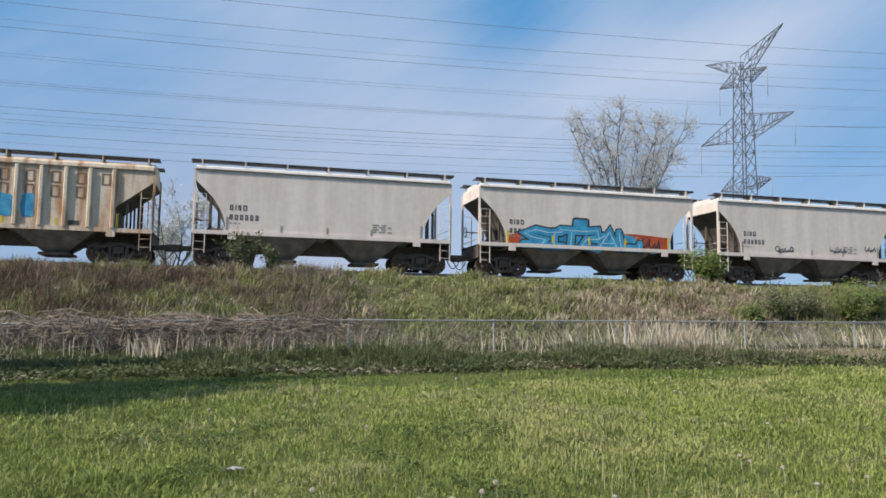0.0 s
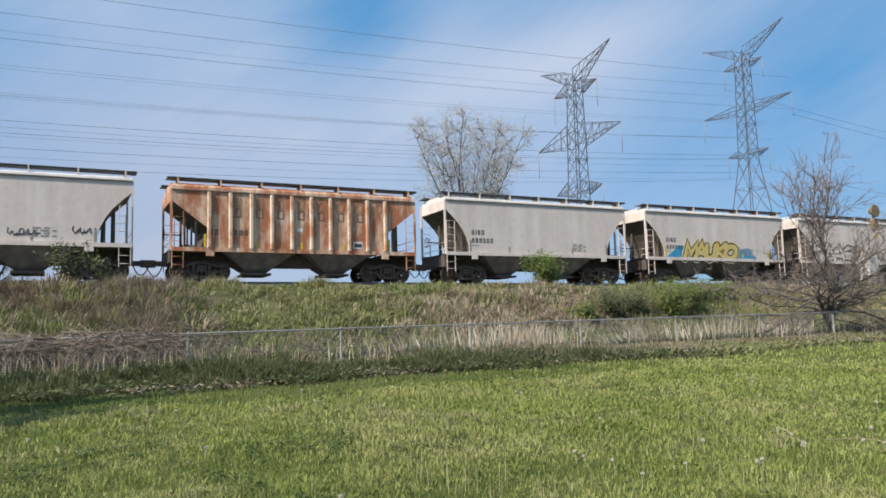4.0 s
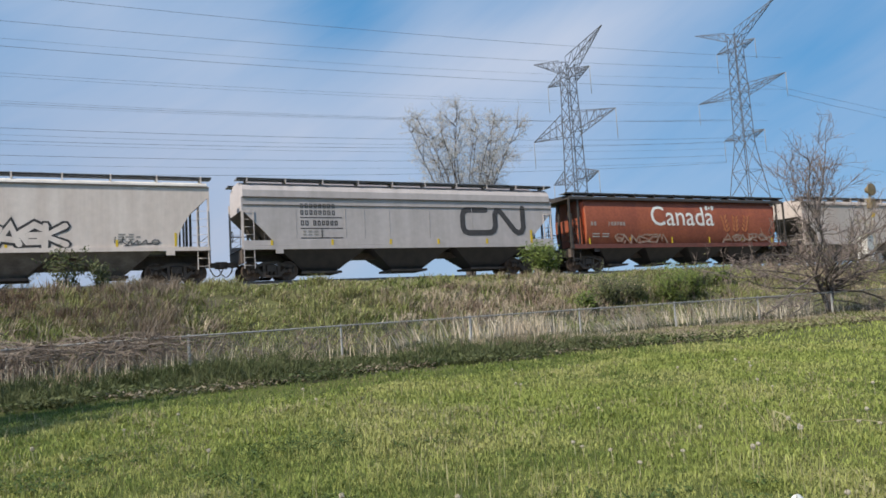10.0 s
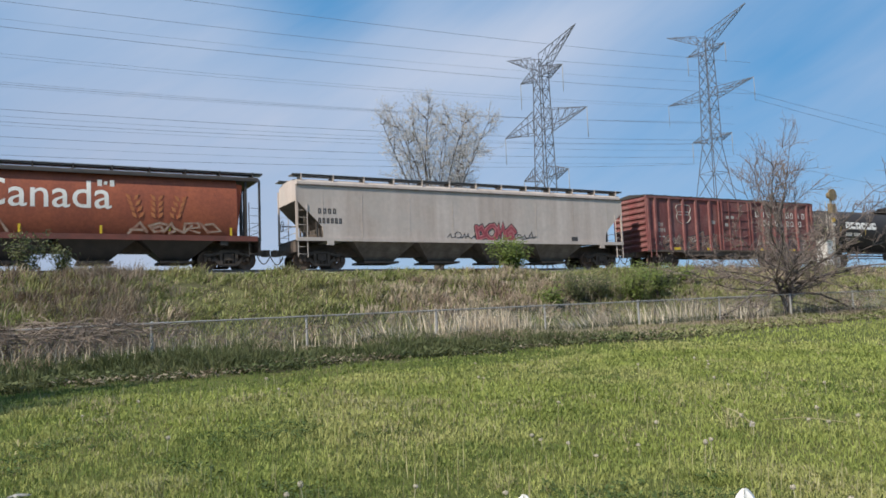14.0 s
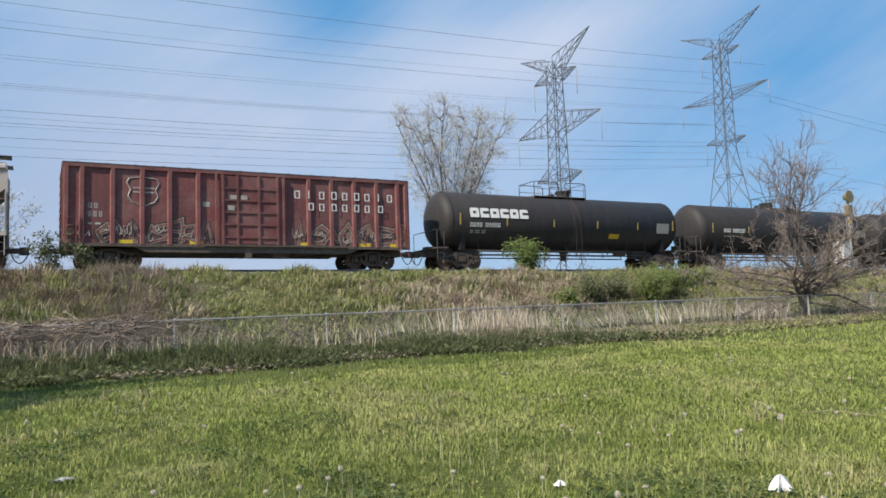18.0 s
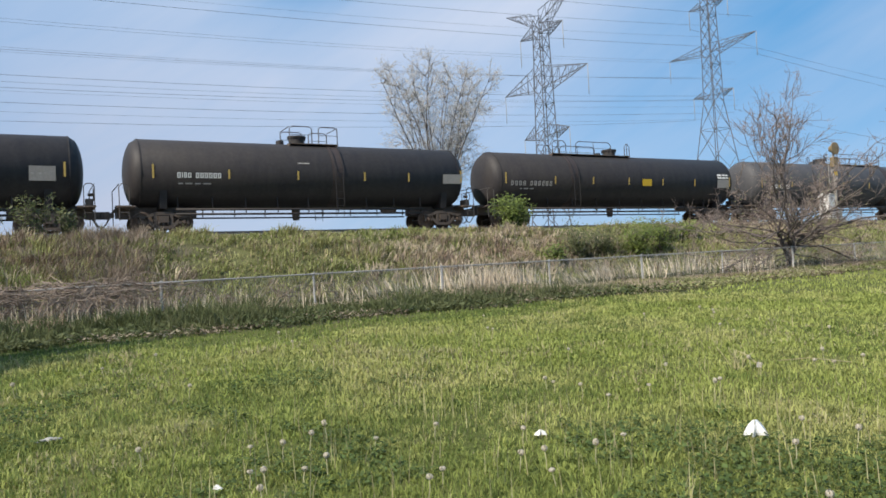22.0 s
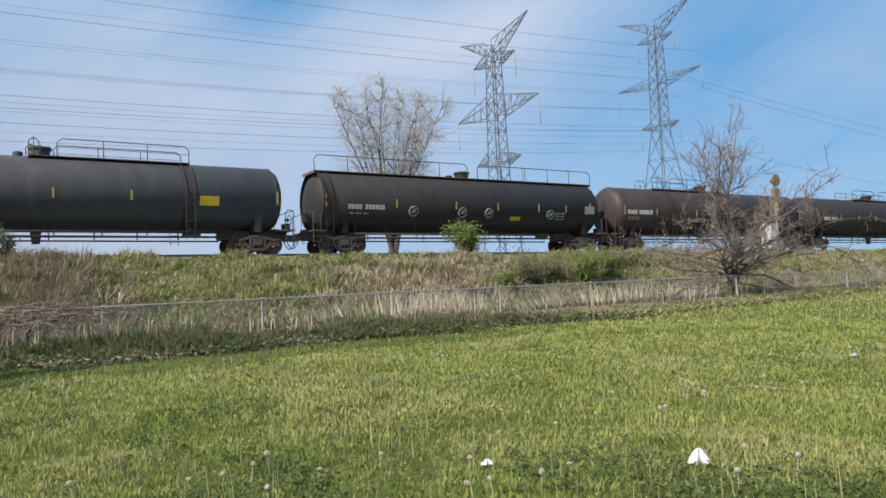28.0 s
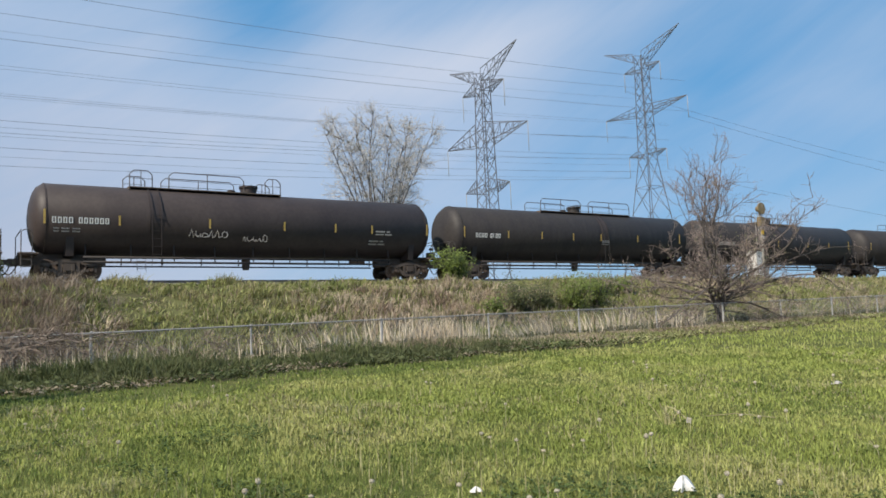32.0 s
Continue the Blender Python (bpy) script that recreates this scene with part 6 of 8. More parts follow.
def blades(name, x, y, tall, wide, lean, mat, label, category, bend=0.5, wind=(0.0, 0.0), z=None):
    """Grass blades at the given places: each bends over once on its way up."""
    n = len(x)
    z = (ground_array(x, y) - 0.02) if z is None else z
    a = rng.uniform(0, math.tau, n)
    face = rng.uniform(0, math.tau, n)
    lx, ly = np.cos(a) * lean * tall + wind[0] * tall, np.sin(a) * lean * tall + wind[1] * tall
    wx, wy = np.cos(face) * wide / 2, np.sin(face) * wide / 2
    b = np.stack([x, y, z], 1)
    mid = b + np.stack([lx * (1 - bend) * 0.5, ly * (1 - bend) * 0.5, tall * 0.6], 1)
    tip = b + np.stack([lx, ly, tall * np.sqrt(np.maximum(0.15, 1 - np.minimum(lean, 0.95) ** 2 * 0.6))], 1)
    w = np.stack([wx, wy, np.zeros(n)], 1)
    v = np.stack([b - w, b + w, mid - w * 0.75, mid + w * 0.75, tip], 1).reshape(-1, 3)
    k = (np.arange(n) * 5)[:, None]
    t = np.concatenate([k + np.array([[0, 1, 3]]), k + np.array([[0, 3, 2]]), k + np.array([[2, 3, 4]])], 1).reshape(-1, 3)
    return tagged(new(name, tri_mesh(name, v, t, mat)), label, category, kind="stuff")


def grass_material(name, a, b, third=None, scale=0.5, island=0.35):
    return material(name, a, 0.7, second=b, scale=scale, amount=1.0, contrast=(0.38, 0.62), fine=6, fine_amount=0.25, bump=0, island=island, through_light=0.3, spec=0.2, third=third, third_scale=0.35)


M_LAWN = grass_material("lawn grass blades", (0.350, 0.398, 0.114), (0.278, 0.328, 0.086), (0.408, 0.415, 0.155), 0.6, 0.28)
M_LAWN_DARK = grass_material("deep green lawn blades", (0.148, 0.20, 0.052), (0.195, 0.245, 0.067), None, 0.9, 0.3)
M_STRAW = grass_material("straw coloured grass", (0.46, 0.43, 0.235), (0.37, 0.33, 0.19), None, 0.8, 0.3)
M_CLOVER = grass_material("dark green broad leaves", (0.076, 0.118, 0.036), (0.118, 0.162, 0.052), None, 1.5, 0.4)
M_WEED = grass_material("rough dark green grass", (0.090, 0.115, 0.045), (0.135, 0.15, 0.066), None, 0.7)
M_DULL_GREEN = grass_material("dull grey-green grass", (0.15, 0.165, 0.08), (0.205, 0.205, 0.115), (0.115, 0.14, 0.056), 0.8, 0.45)
M_BANK = grass_material("green bank grass", (0.285, 0.31, 0.112), (0.345, 0.33, 0.165), (0.215, 0.25, 0.085), 0.8, 0.5)
M_DRY = grass_material("dead brown grass", (0.45, 0.365, 0.27), (0.33, 0.25, 0.19), (0.50, 0.43, 0.32), 0.5)
M_LITTER = grass_material("brown leaf litter", (0.29, 0.235, 0.165), (0.20, 0.155, 0.11), (0.36, 0.31, 0.22), 0.9, 0.45)
M_DEAD_WEED = grass_material("dull brown dead weeds", (0.222, 0.16, 0.118), (0.15, 0.108, 0.083), (0.275, 0.22, 0.16), 0.5)
M_PLUME = grass_material("pale tan plume grass", (0.36, 0.30, 0.235), (0.26, 0.21, 0.165), None, 0.7)
M_REED = grass_material("pale dead reeds", (0.80, 0.71, 0.56), (0.62, 0.52, 0.39), None, 0.8)
M_CANE = material("grey-brown bramble canes", (0.165, 0.125, 0.10), 0.8, second=(0.24, 0.185, 0.145), scale=2, amount=0.9, island=0.4, bump=0)
M_CANE_PALE = material("weathered pale branches", (0.33, 0.265, 0.21), 0.8, second=(0.22, 0.165, 0.13), scale=2, amount=0.9, island=0.4, bump=0)
M_BARK = material("grey-brown bark", (0.125, 0.108, 0.098), 0.9, second=(0.075, 0.062, 0.055), scale=5, stretch=(1, 1, 0.3), amount=0.9, fine=30, bump=0.4)
M_BARK_DARK = material("dark gnarled bark", (0.165, 0.138, 0.125), 0.9, second=(0.10, 0.082, 0.075), scale=5, amount=0.9, fine=30, bump=0.4)
M_TWIG = material("grey twigs", (0.47, 0.455, 0.45), 0.85, second=(0.34, 0.32, 0.305), scale=2, amount=0.8, bump=0)
M_TWIG_RED = material("reddish brown twigs", (0.24, 0.185, 0.165), 0.85, second=(0.31, 0.25, 0.22), scale=2, amount=0.8, bump=0)


def border_y(x):
    """Where the mown lawn ends and the rough grass begins."""
    ragged = 0.8 * (noise_array(x, 0 * x + 3.0, 0.55, 61) - 0.5) + 0.5 * (noise_array(x, 0 * x + 7.0, 2.3, 62) - 0.5)
    return np.interp(x, [-30, -4, 1, 10, 20, 25, 32, 60], [14.0, 15.6, 16.5, 16.4, 16.8, 17.4, 18.4, 19.6]) + ragged


def tufts(cx, cy, per, spread, tall, wide, lean_out, rnd_seed):
    """Blades gathered in tufts: each leans out from its tuft's centre. Returns the arrays for tuft_blades()."""
    g = np.random.default_rng(rnd_seed)
    n = len(cx)
    count = g.integers(per[0], per[1], n)
    i = np.repeat(np.arange(n), count)
    m = len(i)
    a, r = g.uniform(0, math.tau, m), np.sqrt(g.random(m))
    x, y = cx[i] + np.cos(a) * r * spread[i], cy[i] + np.sin(a) * r * spread[i]
    h = tall[i] * g.uniform(0.55, 1.15, m) * (1 - 0.35 * r)
    return i, x, y, h, g.uniform(wide[0], wide[1], m), a, np.clip(lean_out * r + g.normal(0.15, 0.12, m), 0.02, 0.95)


def tuft_blades(name, data, sel, mat, label, wind=(0.0, 0.0), category="grass", unruly=0.0):
    own = rng.normal(0, 1, (int(data[0].max()) + 1, 2)) * unruly
    i, x, y, h, w, a, ln = [d[sel] for d in data]
    n = len(x)
    z = ground_array(x, y) - 0.03
    lx, ly = np.cos(a) * ln * h + (wind[0] + own[i, 0]) * h, np.sin(a) * ln * h + (wind[1] + own[i, 1]) * h
    face = rng.uniform(0, math.tau, n)
    wv = np.stack([np.cos(face) * w / 2, np.sin(face) * w / 2, np.zeros(n)], 1)
    base = np.stack([x, y, z], 1)
    mid = base + np.stack([lx * 0.3, ly * 0.3, h * 0.6], 1)
    out = np.minimum(np.hypot(lx, ly) / np.maximum(h, 1e-6), 0.98)
    tip = base + np.stack([lx, ly, h * np.sqrt(np.maximum(0.22, 1 - out ** 2 * 0.75))], 1)
    v = np.stack([base - wv, base + wv, mid - wv * 0.8, mid + wv * 0.8, tip], 1).reshape(-1, 3)
    k = (np.arange(n) * 5)[:, None]
    t = np.concatenate([k + np.array([[0, 1, 3]]), k + np.array([[0, 3, 2]]), k + np.array([[2, 3, 4]])], 1).reshape(-1, 3)
    tagged(new(name, tri_mesh(name, v, t, mat)), label, category, kind="stuff")


def broad_leaves(name, x, y, size, lift, mat, label, category):
    """Small pointed leaves lying at all angles."""
    n = len(x)
    z = ground_array(x, y) + lift * rng.random(n)
    a, l = rng.uniform(0, math.tau, n), size * rng.uniform(0.6, 1.4, n)
    w = l * rng.uniform(0.25, 0.42, n)
    o = np.stack([x, y, z], 1)
    d = np.stack([np.cos(a), np.sin(a), rng.uniform(-0.2, 0.7, n)], 1) * l[:, None]
    q = np.stack([-np.sin(a), np.cos(a), rng.uniform(-0.4, 0.4, n)], 1) * w[:, None]
    v = np.stack([o, o + d * 0.5 + q, o + d * 0.5 - q, o + d], 1).reshape(-1, 3)
    k = (np.arange(n) * 4)[:, None]
    t = np.concatenate([k + np.array([[0, 1, 2]]), k + np.array([[1, 3, 2]])], 1).reshape(-1, 3)
    tagged(new(name, tri_mesh(name, v, t, mat)), label, category, kind="stuff")


def fan(n, r0, r1, power=1.0, lo=-24, hi=74):
    r = r0 + (r1 - r0) * rng.random(n) ** power
    r = r - np.where((r < r0 + 0.6) & (r0 > 2), np.abs(rng.normal(0, 0.35, n)), 0)
    b = np.radians(rng.uniform(lo, hi, n) + rng.normal(0, 3, n))
    return r * np.sin(b), r * np.cos(b), r


def carpet(name, x, y, r, mat, label):
    n = len(x)
    blades(name, x, y, (0.032 + 0.035 * noise_array(x, y, 1.3, 1)) * rng.uniform(0.5, 1.5, n) * (1 + 0.02 * r), 0.005 * np.maximum(1.0, r / 4.0) * rng.uniform(0.7, 1.3, n),
           rng.uniform(0.25, 0.95, n), mat, label, "grass")


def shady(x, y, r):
    """How much of the lawn is the deeper green: most near the path and in the shade painted along the rough, least far
    out on the slope.
    """
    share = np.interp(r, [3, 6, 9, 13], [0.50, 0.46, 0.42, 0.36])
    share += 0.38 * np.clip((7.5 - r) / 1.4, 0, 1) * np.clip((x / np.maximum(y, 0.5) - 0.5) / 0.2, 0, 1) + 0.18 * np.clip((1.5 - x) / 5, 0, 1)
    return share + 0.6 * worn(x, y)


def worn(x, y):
    """The strip along the rough: thinner, shorter grass, with a band of shade put into its colour."""
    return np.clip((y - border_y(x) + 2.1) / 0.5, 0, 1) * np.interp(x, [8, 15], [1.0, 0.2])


def build_lawn():
    # a short carpet between the tufts
    x, y, r = fan(210000, 2.6, 22, 1.15)
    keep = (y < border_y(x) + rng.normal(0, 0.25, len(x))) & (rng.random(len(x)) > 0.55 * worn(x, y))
    x, y, r = x[keep], y[keep], r[keep]
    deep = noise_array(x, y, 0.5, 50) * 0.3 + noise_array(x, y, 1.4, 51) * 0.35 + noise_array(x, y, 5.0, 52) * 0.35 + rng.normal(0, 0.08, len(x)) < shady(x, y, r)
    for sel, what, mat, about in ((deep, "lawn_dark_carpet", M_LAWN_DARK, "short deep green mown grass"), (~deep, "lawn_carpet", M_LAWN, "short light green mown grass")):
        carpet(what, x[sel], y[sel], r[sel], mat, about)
    # a thinner carpet all round
    q, w, d = fan(130000, 0.2, 26, 0.75, -180, 180)
    round_ = np.degrees(np.arctan2(q, w)) + rng.normal(0, 4, len(q))
    keep = ((round_ < -20) | (round_ > 70) | (d < 3.0 + rng.normal(0, 0.3, len(q)))) & (w < border_y(q))
    q, w, d = q[keep], w[keep], d[keep]
    deep = noise_array(q, w, 0.5, 50) * 0.3 + noise_array(q, w, 1.4, 51) * 0.35 + noise_array(q, w, 5.0, 52) * 0.35 + rng.normal(0, 0.1, len(q)) < 0.58
    for sel, what, mat, about in ((deep, "lawn_dark_surround", M_LAWN_DARK, "deep green mown grass all round"), (~deep, "lawn_surround", M_LAWN, "light green mown grass all round")):
        n = int(sel.sum())
        blades(what, q[sel], w[sel], rng.uniform(0.03, 0.10, n), rng.uniform(0.012, 0.04, n) * np.clip(d[sel] / 8, 0.4, 1.3), rng.uniform(0.35, 0.95, n), mat, about, "grass")
    # tufts, small near the path and merged farther off
    x1, y1, r1 = fan(30000, 2.6, 8.5, 0.9)
    x2, y2, r2 = fan(30000, 8.0, 23, 1.1)
    x, y, r = np.concatenate([x1, x2]), np.concatenate([y1, y2]), np.concatenate([r1, r2])
    clump = noise_array(x, y, 1.6, 1) * 0.45 + noise_array(x, y, 0.4, 2) * 0.5 + noise_array(x, y, 4.5, 3) * 0.55
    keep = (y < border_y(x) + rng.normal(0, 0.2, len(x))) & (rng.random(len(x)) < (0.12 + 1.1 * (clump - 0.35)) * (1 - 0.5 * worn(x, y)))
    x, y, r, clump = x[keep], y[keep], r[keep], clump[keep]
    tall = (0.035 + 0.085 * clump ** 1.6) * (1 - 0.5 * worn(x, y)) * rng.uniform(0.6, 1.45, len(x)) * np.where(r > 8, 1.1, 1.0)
    data = tufts(x, y, (6, 13), np.where(r > 8, 0.11, 0.05) * rng.uniform(0.6, 1.4, len(x)), tall, (0.0045, 0.0085), 0.8, 31)
    data = (*data[:4], data[4] * np.maximum(1.0, np.hypot(data[1], data[2]) / 5.0), *data[5:])
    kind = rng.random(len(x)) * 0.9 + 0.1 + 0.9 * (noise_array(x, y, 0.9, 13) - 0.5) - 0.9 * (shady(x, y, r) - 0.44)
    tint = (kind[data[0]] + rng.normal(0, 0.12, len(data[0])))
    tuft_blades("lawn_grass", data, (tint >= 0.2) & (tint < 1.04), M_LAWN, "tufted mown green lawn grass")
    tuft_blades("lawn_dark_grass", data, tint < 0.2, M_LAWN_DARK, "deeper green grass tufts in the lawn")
    tuft_blades("lawn_straw", data, tint >= 1.04, M_STRAW, "straw coloured grass blades in the lawn")
    # far part of the lawn, to the east and along the fence
    n = 60000
    x, y = rng.uniform(8, 75, n), rng.uniform(4, 20.9, n)
    keep = (np.hypot(x, y) > 20) & (y < border_y(x)) & (y > x * 0.28)
    x, y = x[keep], y[keep]
    blades("far_lawn_grass", x, y, rng.uniform(0.05, 0.13, len(x)), np.full(len(x), 0.03), rng.uniform(0.1, 0.8, len(x)), M_LAWN, "mown green lawn grass farther off", "grass")
    # taller seed stalks here and there
    x, y, r = fan(1500, 3.2, 15, 0.9)
    keep = (y < border_y(x)) & (noise_array(x, y, 0.5, 5) > 0.42)
    x, y, r = x[keep], y[keep], r[keep]
    blades("grass_stalks", x, y, rng.uniform(0.10, 0.27, len(x)), 0.005 * np.maximum(1, r / 6), rng.uniform(0.0, 0.4, len(x)), M_STRAW, "thin pale seed stalks standing out of the lawn", "grass")
    n = 260
    x, y, r = fan(n, 3.8, 8.5, 1.0, 8, 58)
    blades("tall_stalks", x, y, rng.uniform(0.18, 0.42, n), rng.uniform(0.005, 0.009, n), rng.uniform(0.0, 0.25, n), M_STRAW, "tall pale stalks standing above the lawn", "grass", bend=0.1)
    # clover and dandelion leaves in darker patches
    x, y, r = fan(52000, 3.0, 11, 0.7, -10, 70)
    keep = noise_array(x, y, 1.1, 21) * 0.7 + noise_array(x, y, 3.5, 22) * 0.3 + 0.13 * np.minimum(6.7 - r, 1.9) * np.clip((x / np.maximum(y, 0.5) - 0.55) / 0.2, 0, 1.25) > 0.65 - 0.12 * np.clip((x / np.maximum(y, 0.5) - 0.55) / 0.2, 0, 1)
    x, y = x[keep], y[keep]
    broad_leaves("lawn_weeds", x, y, 0.042, 0.055, M_CLOVER, "dark broad-leaved clover and weeds in the lawn", "weeds")


build_lawn()


def build_rough():
    # low leaves and litter where the mowing stops
    n = 12000
    x = rng.uniform(-14, 40, n)
    y = border_y(x) + np.abs(rng.normal(0.1, 0.7, n))
    litter = noise_array(x, y, 0.9, 40) + rng.normal(0, 0.12, n) > 0.66
    fresh = ~litter & (x > 17 + rng.normal(0, 1.5, n))
    broad_leaves("edge_weeds", x[~litter & ~fresh], y[~litter & ~fresh], 0.10, 0.14, M_WEED, "low broad-leaved weeds along the lawn's edge", "weeds")
    broad_leaves("fresh_edge_weeds", x[fresh], y[fresh], 0.09, 0.13, M_BANK, "low lighter green weeds along the lawn's eastern edge", "weeds")
    broad_leaves("leaf_litter", x[litter], y[litter], 0.085, 0.08, M_LITTER, "dry leaf litter along the lawn's edge", "leaves")
    # the unmown strip in front of the fence: knee-high dark green weeds, lower and paler towards the east
    n = 9500
    x = rng.uniform(-17, 52, n)
    edge = border_y(x)
    y = edge + 0.25 + rng.random(n) * (21.7 - edge)
    high = np.interp(x, [-17, 8, 14, 18, 52], [0.52, 0.50, 0.42, 0.22, 0.18])
    tall = high * (0.35 + 1.0 * noise_array(x, y, 0.7, 4)) * np.clip((y - edge) / 1.8 + 0.15, 0.2, 1.0)
    data = tufts(x, y, (14, 28), rng.uniform(0.10, 0.28, n), tall, (0.012, 0.030), 0.8, 11)
    mood = rng.random(n) + 0.5 * (noise_array(x, y, 0.5, 6) - 0.5) + np.interp(x, [-17, 2, 10, 17, 26], [-0.14, -0.14, -0.04, 0.30, 0.42]) + 0.42 * np.clip((y - edge - 1.6) / 2.6, 0, 1)
    east = (x > 17 + rng.normal(0, 1.5, n))[data[0]]
    mood = mood[data[0]]
    tuft_blades("rough_fresh_grass", data, (mood < 0.9) & east, M_BANK, "tufts of light green unmown grass along the fence", unruly=0.3)
    mood = np.where(east & (mood < 0.9), 9.0, mood)
    tuft_blades("rough_grass", data, mood < 0.72, M_WEED, "tufts of dark green unmown grass along the fence", unruly=0.25)
    tuft_blades("rough_pale_grass", data, (mood >= 0.72) & (mood < 1.08), M_DULL_GREEN, "dull grey-green grass tufts along the fence", unruly=0.3)
    tuft_blades("rough_dry_grass", data, (mood >= 1.08) & (mood < 5), M_DRY, "dead brown grass tufts along the fence", unruly=0.3)
    # behind the wire: grey-green grass, with dull dead stems to the west
    n = 3600
    x, y = rng.uniform(-17, 52, n), rng.uniform(21.6, 24.2, n)
    tall = (0.25 + 0.45 * noise_array(x, y, 0.8, 41)) * rng.uniform(0.7, 1.2, n)
    data = tufts(x, y, (12, 24), rng.uniform(0.12, 0.3, n), tall, (0.010, 0.024), 0.75, 14)
    dead = (rng.random(n) + 0.5 * (noise_array(x, y, 0.6, 42) - 0.5) < np.interp(x, [-17, 1, 5, 12, 30, 52], [0.42, 0.38, 0.12, 0.12, 0.18, 0.3]))[data[0]]
    tuft_blades("fence_grass", data, ~dead, M_DULL_GREEN, "dull green grass behind the chain-link fence", unruly=0.3)
    tuft_blades("fence_dead_weeds", data, dead, M_DEAD_WEED, "grey-brown dead weeds behind the chain-link fence", unruly=0.3)
    # thin pale stalks among the weeds
    n = 620
    x = np.concatenate([rng.normal(1.5, 3.5, n // 2), rng.uniform(-12, 30, n // 2)])
    y = rng.uniform(19.2, 22.5, len(x))
    blades("pale_stalks", x, y, rng.uniform(0.35, 0.85, len(x)), rng.uniform(0.008, 0.018, len(x)), np.abs(rng.normal(0.06, 0.12, len(x))), M_REED, "thin pale dead stalks among the weeds", "weeds", bend=0.1)
    # the bank: tufts, green or dead, bent over by the wind
    n = 18000
    x, y = rng.uniform(-19, 80, n), 22.8 + 11.0 * rng.random(n)
    keep = (x < 48) | (rng.random(n) < 0.5)
    x, y = x[keep], y[keep]
    n = len(x)
    dryness = 0.14 + 1.2 * (noise_array(x, y, 0.22, 8) - 0.45) + 0.5 * (noise_array(x, y, 0.7, 9) - 0.5)
    dryness += 0.24 * np.clip((5.0 - x) / 4, 0, 1) + 0.65 * np.exp(-((x - 15.5) / 2.6) ** 2 - ((y - 28.2) / 2.0) ** 2) + 0.45 * np.exp(-((x - 20) / 3.5) ** 2 - ((y - 30) / 3) ** 2) + 0.2 * np.exp(-((x - 36) / 9.0) ** 2)
    dryness -= 0.45 * np.clip((25.8 - y) / 1.5, 0, 1) * (x > 4)
    dryness -= 0.35 * np.exp(-((x - 10.5) / 3.5) ** 2 - ((y - 29) / 4) ** 2)
    dry_tuft = rng.random(n) < dryness
    tall = (0.14 + 0.55 * noise_array(x, y, 0.8, 10) ** 1.3) * rng.uniform(0.6, 1.5, n) + np.where(dry_tuft, 0.14, 0.0)
    tall *= np.clip((34.0 - y) / 1.5, 0.25, 1)
    data = tufts(x, y, (10, 24), rng.uniform(0.10, 0.36, n), tall, (0.016, 0.045), 0.75, 12)
    dry = (dry_tuft[data[0]]) ^ (rng.random(len(data[0])) < 0.13)
    tuft_blades("bank_grass", data, ~dry, M_BANK, "green wind-bent grass tufts on the railway bank", (0.35, 0.0), unruly=0.4)
    dull = (rng.random(n) < np.interp(x, [-2, 3, 8], [0.75, 0.6, 0.1]))[data[0]]
    tuft_blades("bank_dry_grass", data, dry & ~dull, M_DRY, "dead brown grass tufts on the railway bank", (0.35, 0.0), unruly=0.4)
    tuft_blades("bank_dull_grass", data, dry & dull, M_DEAD_WEED, "dull dark dead grass tufts on the western bank", (0.35, 0.0), unruly=0.4)
    # the western bank: waist-high dead weeds, with gaps, and pale plume grass beside them
    n = 1500
    x, y = rng.uniform(-19, 2.2, n), rng.uniform(23.0, 33.2, n)
    keep = noise_array(x, y, 0.45, 33) + 0.25 * noise_array(x, y, 1.4, 34) > 0.56
    x, y = x[keep], y[keep]
    tall = rng.uniform(0.35, 0.95, len(x)) * np.clip((34.0 - y) / 2.5, 0.3, 1)
    data = tufts(x, y, (22, 44), rng.uniform(0.2, 0.5, len(x)), tall, (0.010, 0.024), 0.45, 15)
    green = (noise_array(x, y, 0.35, 35) > 0.5)[data[0]] & (rng.random(len(data[0])) < 0.7)
    tuft_blades("dead_weeds", data, ~green, M_DEAD_WEED, "waist-high dull brown dead weeds on the bank", (0.1, 0), "weeds", 0.25)
    tuft_blades("green_weeds", data, green, M_BANK, "tall green weeds among the dead ones", (0.1, 0), "weeds", 0.25)
    n = 300
    x, y = rng.normal(2.7, 1.0, n), rng.uniform(24.6, 33.2, n)
    x += (y - 29) * 0.10
    data = tufts(x, y, (26, 48), rng.uniform(0.15, 0.35, n), rng.uniform(0.4, 0.9, n), (0.010, 0.022), 0.7, 16)
    tuft_blades("plume_grass", data, np.ones(len(data[0]), bool), M_PLUME, "pale tan plume grass bent over on the bank", (0.35, 0), "grass", 0.45)
